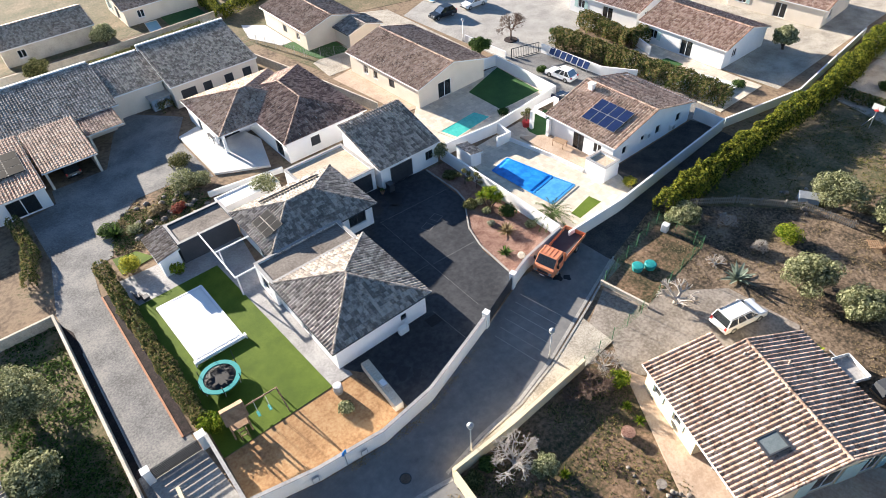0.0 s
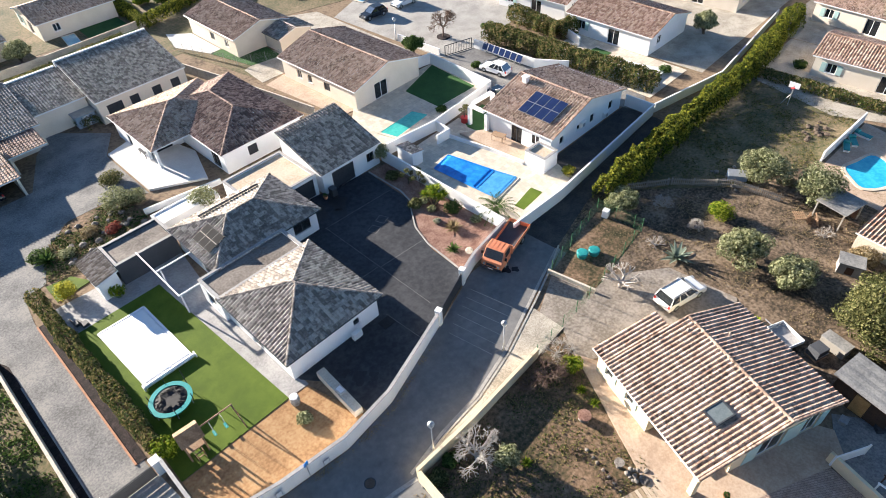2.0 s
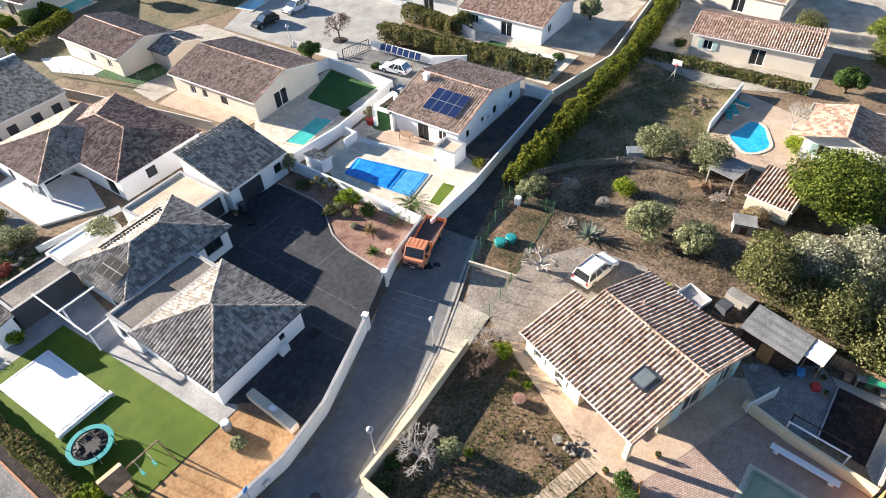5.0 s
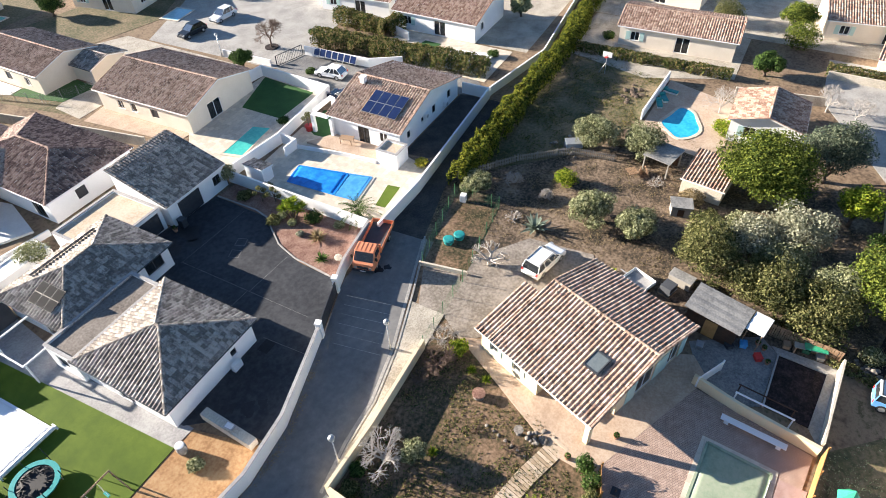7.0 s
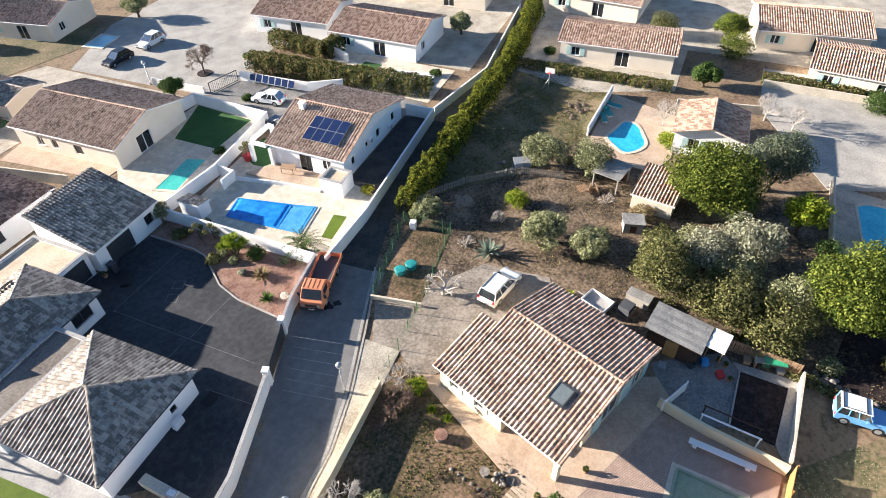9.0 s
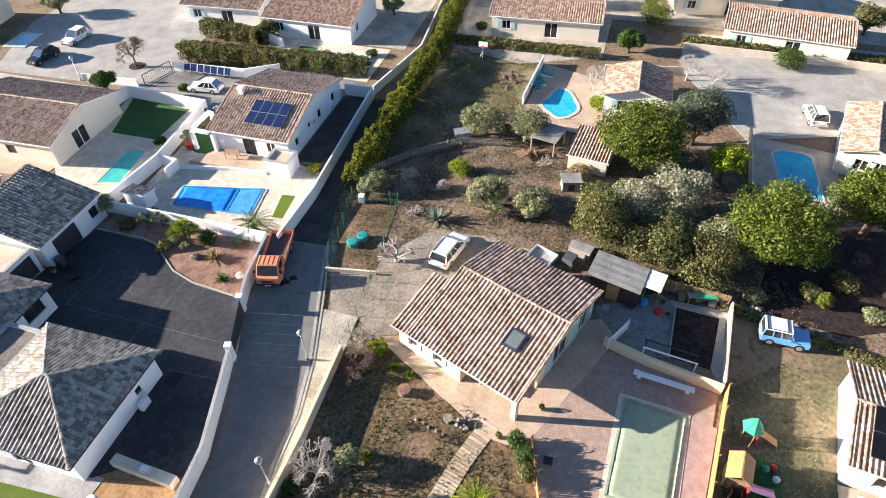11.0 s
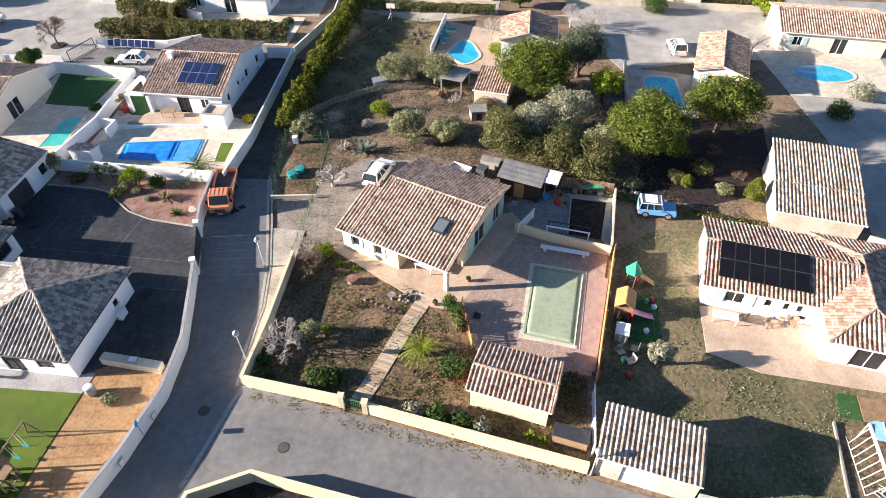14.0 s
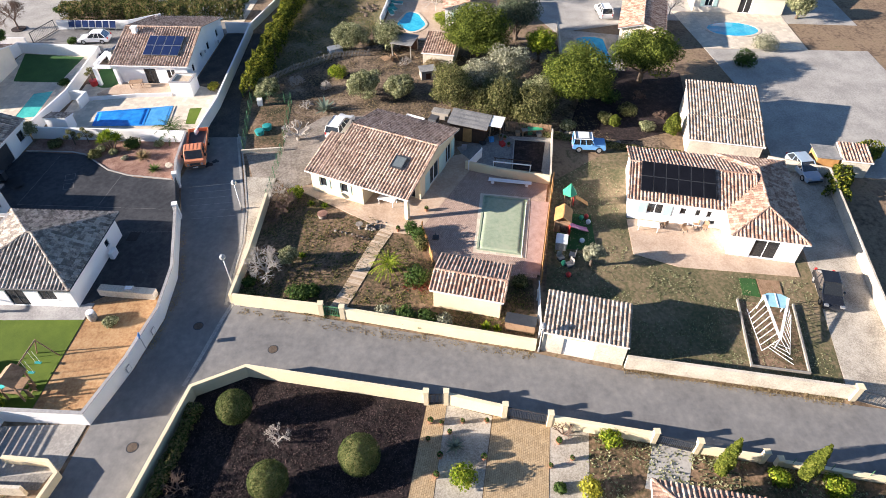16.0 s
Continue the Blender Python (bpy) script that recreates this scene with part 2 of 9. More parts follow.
M["rubber"] = material("black_rubber", ((0.012, 0.012, 0.013), (0.022, 0.022, 0.024)), 3.0, 0.8, 0.1)
M["orange_paint"] = material("faded_orange_paint", ((0.60, 0.2, 0.10), (0.70, 0.28, 0.15)), 1.5, 0.45, 0.05)
M["blue_paint"] = material("light_blue_car_paint", ((0.11, 0.30, 0.60), (0.15, 0.36, 0.66)), 1.5, 0.3, 0.0)
M["blue_grey_paint"] = material("steel_blue_car_paint", ((0.28, 0.36, 0.46), (0.33, 0.42, 0.52)), 1.5, 0.3, 0.0)
M["black_paint"] = material("black_car_paint", ((0.012, 0.013, 0.017), (0.02, 0.022, 0.026)), 1.5, 0.2, 0.0, spec=0.6)
M["navy_paint"] = material("navy_car_paint", ((0.02, 0.03, 0.06), (0.03, 0.045, 0.08)), 1.5, 0.25, 0.0, spec=0.6)
M["white_car"] = material("white_car_paint", ((0.74, 0.75, 0.76), (0.78, 0.79, 0.8)), 1.5, 0.25, 0.0, spec=0.6)
M["teal"] = material("teal_plastic", ((0.02, 0.24, 0.24), (0.035, 0.32, 0.31)), 2.0, 0.4, 0.0)
M["mesh_black"] = material("black_jumping_mat", ((0.012, 0.012, 0.014), (0.024, 0.024, 0.028)), 2.0, 0.7, 0.2)
M["green_mesh"] = material("green_fence_mesh", ((0.04, 0.13, 0.06), (0.07, 0.19, 0.09)), 2.0, 0.7, 0.1)
M["red"] = material("red_plastic", ((0.5, 0.03, 0.03), (0.6, 0.05, 0.04)), 2.0, 0.4, 0.0)
M["pink"] = material("pink_plastic", ((0.65, 0.22, 0.4), (0.75, 0.3, 0.48)), 2.0, 0.4, 0.0)
M["green_plastic"] = material("green_plastic", ((0.03, 0.3, 0.16), (0.05, 0.4, 0.22)), 2.0, 0.4, 0.0)
M["terracotta"] = material("terracotta", ((0.36, 0.17, 0.1), (0.45, 0.23, 0.14)), 3.0, 0.85, 0.2)
M["corrugated"] = material("weathered_corrugated_sheet", ((0.17, 0.168, 0.165), (0.25, 0.245, 0.235), (0.33, 0.32, 0.3)), 0.8, 0.6, 0.15, 6.0)


def leaf(name, cols, spread=0.5, rough=0.8):
    m = material(name, cols, 0.9, rough, 0.0, 5.0, pieces=0.6, spread=spread + 0.2, spec=0.12)
    N, L = m.node_tree.nodes, m.node_tree.links
    tr, mx = N.new("ShaderNodeBsdfTranslucent"), N.new("ShaderNodeMixShader")
    mx.inputs[0].default_value = 0.35          # light that shines through the thin leaves
    L.new(next(n for n in N if n.type == "VALTORGB").outputs[0], tr.inputs["Color"])
    L.new(N["Principled BSDF"].outputs[0], mx.inputs[1])
    L.new(tr.outputs[0], mx.inputs[2])
    L.new(mx.outputs[0], N["Material Output"].inputs["Surface"])
    return m


M["olive_leaf"] = leaf("olive_foliage", ((0.13, 0.145, 0.07), (0.25, 0.262, 0.14), (0.38, 0.385, 0.225)))
M["silver_leaf"] = leaf("silver_foliage", ((0.19, 0.195, 0.13), (0.31, 0.312, 0.22), (0.44, 0.435, 0.32)))
M["pine_leaf"] = leaf("pine_foliage", ((0.045, 0.07, 0.013), (0.105, 0.14, 0.024), (0.215, 0.25, 0.045)))
M["dark_leaf"] = leaf("dark_evergreen_foliage", ((0.06, 0.068, 0.022), (0.13, 0.135, 0.05), (0.245, 0.235, 0.10)))
M["hedge_leaf"] = leaf("yellow_green_conifer_foliage", ((0.035, 0.055, 0.01), (0.11, 0.14, 0.018), (0.27, 0.27, 0.035)))
M["photinia_leaf"] = leaf("mixed_hedge_foliage", ((0.05, 0.075, 0.02), (0.10, 0.125, 0.035), (0.19, 0.20, 0.06), (0.26, 0.2, 0.09)))
M["lime_leaf"] = leaf("bright_lime_foliage", ((0.09, 0.15, 0.012), (0.18, 0.25, 0.02), (0.32, 0.36, 0.04)))
M["yellow_leaf"] = leaf("yellow_foliage", ((0.22, 0.23, 0.03), (0.38, 0.36, 0.04), (0.5, 0.46, 0.07)))
M["green_leaf"] = leaf("green_foliage", ((0.03, 0.06, 0.016), (0.06, 0.105, 0.026), (0.10, 0.16, 0.04)))
M["box_leaf"] = leaf("clipped_box_foliage", ((0.05, 0.07, 0.02), (0.085, 0.11, 0.035), (0.125, 0.15, 0.055)))
M["cypress_leaf"] = leaf("cypress_foliage", ((0.06, 0.08, 0.012), (0.11, 0.14, 0.02), (0.18, 0.2, 0.035)))
M["agave_leaf"] = leaf("blue_grey_agave_leaf", ((0.16, 0.2, 0.16), (0.25, 0.3, 0.24)))
M["cedar_leaf"] = leaf("blue_green_cedar_foliage", ((0.06, 0.08, 0.055), (0.11, 0.135, 0.09), (0.19, 0.215, 0.14)))
M["dry_leaf"] = leaf("dry_straw", ((0.22, 0.17, 0.09), (0.34, 0.27, 0.16)))
M["red_leaf"] = leaf("reddish_groundcover", ((0.15, 0.04, 0.03), (0.28, 0.07, 0.05)))


# ---- builders ----
rng = np.random.default_rng(7)


class Geo:
    """Collects vertices and faces of one mesh."""

    def __init__(self):
        self.v, self.f = [], []

    def add(self, verts, faces):
        k = len(self.v)
        self.v += [tuple(map(float, p)) for p in verts]
        self.f += [tuple(k + i for i in q) for q in faces]
        return self

    def box(self, x0, x1, y0, y1, z0, z1, m=None):
        p = [Vector((x, y, z)) for z in (z0, z1) for x, y in ((x0, y0), (x1, y0), (x1, y1), (x0, y1))]
        if m:
            p = [m @ q for q in p]
        return self.add(p, ((0, 3, 2, 1), (4, 5, 6, 7), (0, 1, 5, 4), (1, 2, 6, 5), (2, 3, 7, 6), (3, 0, 4, 7)))

    def prism(self, poly, z0, z1):
        n = len(poly)
        area = sum(poly[i][0] * poly[(i + 1) % n][1] - poly[(i + 1) % n][0] * poly[i][1] for i in range(n))
        if area < 0:
            poly = poly[::-1]
        return self.add([(*p, z0) for p in poly] + [(*p, z1) for p in poly],
                        [tuple(range(n))[::-1], tuple(range(n, 2 * n))] + [(i, (i + 1) % n, n + (i + 1) % n, n + i) for i in range(n)])

    def tube(self, a, b, r0, r1=None, n=8, caps=True):
        a, b = Vector(a), Vector(b)
        r1 = r0 if r1 is None else r1
        w = (b - a).normalized()
        u = w.orthogonal().normalized()
        v = w.cross(u)
        ring = [(math.cos(2 * math.pi * i / n), math.sin(2 * math.pi * i / n)) for i in range(n)]
        verts = [a + (u * c + v * s) * r0 for c, s in ring] + [b + (u * c + v * s) * r1 for c, s in ring]
        faces = [(i, (i + 1) % n, n + (i + 1) % n, n + i) for i in range(n)]
        if caps:
            faces += [tuple(range(n))[::-1], tuple(range(n, 2 * n))]
        return self.add(verts, faces)

    def lathe(self, profile, n=14, centre=(0, 0, 0)):
        """profile: (radius, height) from below upwards."""
        cx, cy, cz = centre
        verts = [(cx + r * math.cos(2 * math.pi * i / n), cy + r * math.sin(2 * math.pi * i / n), cz + z) for r, z in profile for i in range(n)]
        faces = [(j * n + i, j * n + (i + 1) % n, (j + 1) * n + (i + 1) % n, (j + 1) * n + i) for j in range(len(profile) - 1) for i in range(n)]
        faces += [tuple(range(n))[::-1], tuple(range((len(profile) - 1) * n, len(profile) * n))]
        return self.add(verts, faces)

    def mesh(self, name, mat, smooth=False):
        me = bpy.data.meshes.new(name)
        me.from_pydata(self.v, [], self.f)
        me.materials.append(M[mat] if isinstance(mat, str) else mat)
        if smooth:
            me.polygons.foreach_set("use_smooth", [True] * len(me.polygons))
        me.update()
        return me


def part(name, geo, mat, parent=None, label="", smooth=False, at=None):
    ob = new(name, geo.mesh(name, mat, smooth))
    if parent:
        ob.parent = parent
    if at is not None:
        ob.matrix_basis = at
    if label:
        ob["label"] = label
    return ob


def thing(name, m, label, category, group="", kind=""):
    ob = new(name)
    ob.empty_display_size = 0.3
    ob.matrix_basis = m
    return tagged(ob, label, category, group, kind)


def bevel(ob, width=0.03, segments=2):
    md = ob.modifiers.new("bevel", "BEVEL")
    md.width, md.segments, md.limit_method = width, segments, "ANGLE"
    return ob


def sheet(name, poly, mat, z, label, thick=0.3, category="ground"):
    """A zone of the ground: a slab whose top lies z above the ground sheet."""
    ob = part(name, Geo().prism(poly, z - thick, z), mat)
    return tagged(ob, label, category, kind="structure")


def walls_along(name, pts, h, mat, label, thick=0.2, coping=0.0, cop_mat=None, z0=-0.2, closed=False):
    """A boundary wall along a line of points, mitred at its corners, with an optional coping."""
    P = [Vector(p) for p in pts]
    n = len(P)
    off = []
    for i in range(n):
        d0 = (P[i] - P[i - 1]).normalized() if i else (P[1] - P[0]).normalized()
        d1 = (P[i + 1] - P[i]).normalized() if i < n - 1 else d0
        nrm = Vector((-(d0 + d1).y, (d0 + d1).x)).normalized()
        k = 1 / max(0.35, nrm.dot(Vector((-d0.y, d0.x))))
        off.append(nrm * k)

    def run(width, za, zb):
        g = Geo()
        v = []
        for p, o in zip(P, off):
            a, b = p + o * width / 2, p - o * width / 2
            v += [(a.x, a.y, za), (b.x, b.y, za), (b.x, b.y, zb), (a.x, a.y, zb)]
        f = []
        for i in range(n - 1):
            for j in range(4):
                f.append((4 * i + j, 4 * i + (j + 1) % 4, 4 * i + 4 + (j + 1) % 4, 4 * i + 4 + j))
        f += [(3, 2, 1, 0), (4 * n - 4, 4 * n - 3, 4 * n - 2, 4 * n - 1)]
        return g.add(v, f)

    ob = part(name, run(thick, z0, h), mat)
    tagged(ob, label, "wall", kind="structure")
    if coping:
        part("coping", run(thick + coping, h + 0.002, h + 0.06), cop_mat or mat, ob)
    return ob


# ---- roofs ----
TILE_W, TILE_L = 0.33, 0.42
PROFILE = np.array(((0.0, -0.02), (0.035, -0.016), (0.085, 0.036), (0.15, 0.062), (0.215, 0.036), (0.265, -0.016), (0.3, -0.02)))


def tile_unit(fine=True, w=TILE_W):
    prof = PROFILE if fine else PROFILE[[0, 1, 3, 5, 6]]
    k = len(prof)
    s = np.concatenate([prof[:, 0]] * 3) * (w / 0.3)
    d = np.concatenate([np.full(k, 0.0), np.full(k, 0.0), np.full(k, TILE_L + 0.04)])
    h = np.concatenate([prof[:, 1] * 0.6 - 0.02, prof[:, 1] + 0.038, prof[:, 1]]) + 0.03
    f = [(i, i + 1, k + i + 1, k + i) for i in range(k - 1)] + [(k + i, k + i + 1, 2 * k + i + 1, 2 * k + i) for i in range(k - 1)]
    return s, d, h, f


def slope(roof, tiles, deck, A, u, n, L, D, a, b, z0, rise, fine=True, pieces=0, tile_mat="tile_grey", w=TILE_W):
    """One roof plane: eave from A along u (length L), rising inwards along n over the plan depth D to a top edge from a to b (along u)."""
    A, u, n = np.array(A, float), np.array(u, float), np.array(n, float)
    c = 1 / math.hypot(1, rise)
    dl = TILE_L * c
    s0, d0, h0, f0 = tile_unit(fine, w)
    cols, rows = int(math.ceil(L / w)), int(math.ceil(D / dl))
    I, J = np.meshgrid(np.arange(cols), np.arange(rows), indexing="ij")
    I, J = I.ravel(), J.ravel()
    js = rng.normal(0, 0.006, len(I))[:, None]
    S = I[:, None] * w + s0[None] + js
    Dd = (J[:, None] * TILE_L + d0[None]) * c
    H = h0[None] + rng.normal(0, 0.004, len(I))[:, None]
    Dd = np.minimum(Dd, D)
    lo, hi = a * Dd / D, L - (L - b) * Dd / D
    Sc = np.clip(S, lo, hi)
    keep = (Sc.max(1) - Sc.min(1)) > 0.06
    whole = keep & (np.abs(Sc - S).max(1) < 0.03) & (J < rows - 1)
    single = np.zeros(len(I), bool)
    if pieces:
        order = np.argsort(J + I * 1e-4 + np.where(whole, 0, 1e6))[:pieces]
        single[order] = whole[order]
    nrm = np.array((-n[0] * rise, -n[1] * rise, 1.0)) * c

    def place(S, Dv, Hv):
        xy = A[None, None] + S[..., None] * u + Dv[..., None] * n
        z = z0 + rise * Dv
        return np.concatenate([xy, z[..., None]], -1) + Hv[..., None] * nrm

    sel = keep & ~single
    P = place(Sc[sel], Dd[sel], H[sel]).reshape(-1, 3)
    k = len(s0)
    F = (np.array(f0)[None] + (np.arange(sel.sum()) * k)[:, None, None]).reshape(-1, 4)
    tiles[0].append(P), tiles[1].append(F)
    if pieces:
        key = (fine, w, tile_mat)
        if key not in TILE_MESH:
            g = Geo().add(np.stack([s0, d0, h0], 1), f0)
            TILE_MESH[key] = g.mesh("roof_tile", tile_mat + "_piece")
        ux = np.array((u[0], u[1], 0.0))
        vy = np.array((n[0], n[1], rise)) * c
        for i, j in zip(I[single], J[single]):
            o = A + u * i * w + n * (j * dl)
            PIECES.append((TILE_MESH[key], roof, Matrix(((ux[0], vy[0], nrm[0], o[0]), (ux[1], vy[1], nrm[1], o[1]), (ux[2], vy[2], nrm[2], z0 + rise * j * dl), (0, 0, 0, 1)))))
    q = [(A + u * s + n * d, z0 + rise * d) for s, d in ((0, 0), (L, 0), (b, D), (a, D))]
    top = [(*p, z) for p, z in q]
    if a >= b - 1e-6:
        top = top[:3]
    m = len(top)
    flip = (u[0] * n[1] - u[1] * n[0]) < 0
    v = [(x, y, z - 0.14) for x, y, z in top] + [(x, y, z + 0.004) for x, y, z in top]
    fs = [tuple(range(m))[::-1], tuple(range(m, 2 * m))] + [(i, (i + 1) % m, m + (i + 1) % m, m + i) for i in range(m)]
    deck.add(v, [f[::-1] for f in fs] if flip else fs)


TILE_MESH, PIECES = {}, []


CAP_MESH = {}


def ridge_caps(g, p, q, r=0.13, step=0.42):
    """Ridge tiles from p to q: joined into g, or, where g is a list, one matrix for each single tile."""
    p, q = Vector(p), Vector(q)
    if isinstance(g, list):
        n = max(1, int((q - p).length / step))
        w = (q - p).normalized()
        side = w.cross(Vector((0, 0, 1))).normalized()
        up = side.cross(w)
        for i in range(n):
            o = p + (q - p) * (i / n)
            g.append((r, Matrix(((side.x, w.x, up.x, o.x), (side.y, w.y, up.y, o.y), (side.z, w.z, up.z, o.z), (0, 0, 0, 1)))))
        return
    n = max(1, int((q - p).length / step))
    w = (q - p).normalized()
    side = w.cross(Vector((0, 0, 1))).normalized()
    up = side.cross(w)
    for i in range(n):
        a, b = p + (q - p) * (i / n), p + (q - p) * ((i + 1.08) / n)
        verts = []
        for c, rr in ((a, r * 1.08), (b, r * 0.92)):
            for k in range(6):
                t = math.pi * k / 5
                verts.append(c + side * math.cos(t) * rr + up * (math.sin(t) * rr * 0.85 + 0.02))
        g.add(verts, [(k, k + 1, 7 + k, 6 + k) for k in range(5)] + [tuple(range(6))])


def roof_part(h, kind, x0, x1, y0, y1, z, rise, tile_mat, over=0.35, fine=True, pieces=0, ridge_at=0.5, gutter=True, w=TILE_W):
    """A tiled roof over a rectangle of the house; returns the height of its ridge."""
    x0, x1, y0, y1 = x0 - over, x1 + over, y0 - over, y1 + over
    z -= over * rise
    W, H = x1 - x0, y1 - y0
    deck, caps, T = Geo(), ([] if pieces else Geo()), ([], [])
    roof = part("roof", Geo().add([(x0, y0, z), (x0 + 0.1, y0, z), (x0, y0 + 0.1, z)], [(0, 1, 2)]), "white_wall", h)
    kw = dict(fine=fine, pieces=pieces, tile_mat=tile_mat, w=w)
    X, Y, nX, nY = (1, 0), (0, 1), (-1, 0), (0, -1)
    if kind == "hip":
        D = min(W, H) / 2
        i = D
        slope(roof, T, deck, (x0, y0), Y, X, H, D, i, H - i, z, rise, **kw)
        slope(roof, T, deck, (x1, y0), Y, nX, H, D, i, H - i, z, rise, **kw)
        slope(roof, T, deck, (x0, y0), X, Y, W, D, i, W - i, z, rise, **kw)
        slope(roof, T, deck, (x0, y1), X, nY, W, D, i, W - i, z, rise, **kw)
        top = z + rise * D
        e = [(x0 + D, y0 + D, top), (x1 - D, y1 - D, top)]
        if W > H:
            for c in ((x0, y0, z), (x0, y1, z)):
                ridge_caps(caps, c, e[0])
            for c in ((x1, y0, z), (x1, y1, z)):
                ridge_caps(caps, c, (x1 - D, y0 + D, top))
            if W - H > 0.4:
                ridge_caps(caps, e[0], (x1 - D, y0 + D, top))
        else:
            for c in ((x0, y0, z), (x1, y0, z)):
                ridge_caps(caps, c, e[0])
            for c in ((x0, y1, z), (x1, y1, z)):
                ridge_caps(caps, c, (x0 + D, y1 - D, top))
            if H - W > 0.4:
                ridge_caps(caps, e[0], (x0 + D, y1 - D, top))
    elif kind == "gable_y":      # the ridge runs along y
        D = W * ridge_at
        top = z + rise * D
        zb = top - rise * (W - D)
        slope(roof, T, deck, (x0, y0), Y, X, H, D, 0, H, z, rise, **kw)
        slope(roof, T, deck, (x1, y0), Y, nX, H, W - D, 0, H, zb, rise, **kw)
        ridge_caps(caps, (x0 + D, y0, top), (x0 + D, y1, top))
        for yy in (y0, y1):
            ridge_caps(caps, (x0, yy, z + 0.03), (x0 + D, yy, top + 0.03), 0.1)
            ridge_caps(caps, (x1, yy, zb + 0.03), (x0 + D, yy, top + 0.03), 0.1)
    elif kind == "gable_x":
        D = H * ridge_at
        top = z + rise * D
        zb = top - rise * (H - D)
        slope(roof, T, deck, (x0, y0), X, Y, W, D, 0, W, z, rise, **kw)
        slope(roof, T, deck, (x0, y1), X, nY, W, H - D, 0, W, zb, rise, **kw)
        ridge_caps(caps, (x0, y0 + D, top), (x1, y0 + D, top))
        for xx in (x0, x1):
            ridge_caps(caps, (xx, y0, z + 0.03), (xx, y0 + D, top + 0.03), 0.1)
            ridge_caps(caps, (xx, y1, zb + 0.03), (xx, y0 + D, top + 0.03), 0.1)
    else:                        # shed_+x rises towards +x, and so on
        ax = kind[-2:]
        A, u, n, L, D = {"+x": ((x0, y0), Y, X, H, W), "-x": ((x1, y0), Y, nX, H, W), "+y": ((x0, y0), X, Y, W, H), "-y": ((x0, y1), X, nY, W, H)}[ax]
        slope(roof, T, deck, A, u, n, L, D, 0, L, z, rise, **kw)
        top = z + rise * D
    V, F = np.concatenate(T[0]), np.concatenate([f + sum(len(p) for p in T[0][:i]) for i, f in enumerate(T[1])])
    me = bpy.data.meshes.new("roof_tiles")
    me.from_pydata(V.tolist(), [], F.tolist())
    me.materials.append(M[tile_mat])
    ob = new("roof_tiles", me)
    ob.parent = roof
    ob["kind"] = "stuff"
    roof.data = deck.mesh("roof", "white_wall")
    if pieces:
        for r, m in caps:
            key = (r, tile_mat)
            if key not in CAP_MESH:
                g = Geo()
                ridge_caps(g, (0, 0, 0), (0, 0.42, 0), r, 0.42)
                CAP_MESH[key] = g.mesh("ridge_tile", tile_mat + "_piece")
            c = new("ridge_tile", CAP_MESH[key])
            c.parent, c.matrix_basis = roof, m
    elif caps.v:
        part("ridge", caps, tile_mat, roof)["kind"] = "stuff"
    if gutter:
        g = Geo()
        for a, b in {"hip": (((x0, y0), (x0, y1)), ((x0, y0), (x1, y0)), ((x1, y0), (x1, y1)), ((x0, y1), (x1, y1))), "gable_y": (((x0, y0), (x0, y1)),), "gable_x": (((x0, y0), (x1, y0)),)}.get(kind, ()):
            o = Vector(((x0 + x1) / 2, (y0 + y1) / 2))
            g.tube((*a, z - 0.06), (*b, z - 0.06), 0.07, n=6)
        if g.v:
            part("gutter", g, "dark_metal" if tile_mat == "tile_grey" else "white_paint", roof)
    return top


def wall_geo(L, h, t, holes):
    """A wall from 0 to L along x, t thick towards +y, with rectangular holes (x0, x1, z0, z1)."""
    xs = sorted({0.0, L, *[v for o in holes for v in o[:2]]})
    zs = sorted({-0.2, h, *[v for o in holes for v in o[2:4]]})
    nx, nz = len(xs) - 1, len(zs) - 1
    full = [[not any(o[0] < (xs[i] + xs[i + 1]) / 2 < o[1] and o[2] < (zs[k] + zs[k + 1]) / 2 < o[3] for o in holes) for k in range(nz)] for i in range(nx)]
    ids, V, F = {}, [], []

    def vid(i, k, s):
        if (i, k, s) not in ids:
            ids[i, k, s] = len(V)
            V.append((xs[i], s * t, zs[k]))
        return ids[i, k, s]

    def solid(i, k):
        return 0 <= i < nx and 0 <= k < nz and full[i][k]

    for i in range(nx):
        for k in range(nz):
            if not full[i][k]:
                continue
            F.append((vid(i, k, 0), vid(i + 1, k, 0), vid(i + 1, k + 1, 0), vid(i, k + 1, 0)))
            F.append((vid(i, k + 1, 1), vid(i + 1, k + 1, 1), vid(i + 1, k, 1), vid(i, k, 1)))
            for di, dk, p, q in ((-1, 0, (i, k), (i, k + 1)), (1, 0, (i + 1, k + 1), (i + 1, k)), (0, -1, (i + 1, k), (i, k)), (0, 1, (i, k + 1), (i + 1, k + 1))):
                if not solid(i + di, k + dk):
                    F.append((vid(*p, 0), vid(*q, 0), vid(*q, 1), vid(*p, 1)))
    return Geo().add(V, F)


SHUT = {"shutter_grey": "dark_metal", "shutter_white": "white_paint", "shutter_blue": "shutter_blue"}
M["shutter_blue"] = material("pale_blue_green_shutter_paint", ((0.36, 0.52, 0.50), (0.42, 0.58, 0.56)), 2.0, 0.6, 0.05)


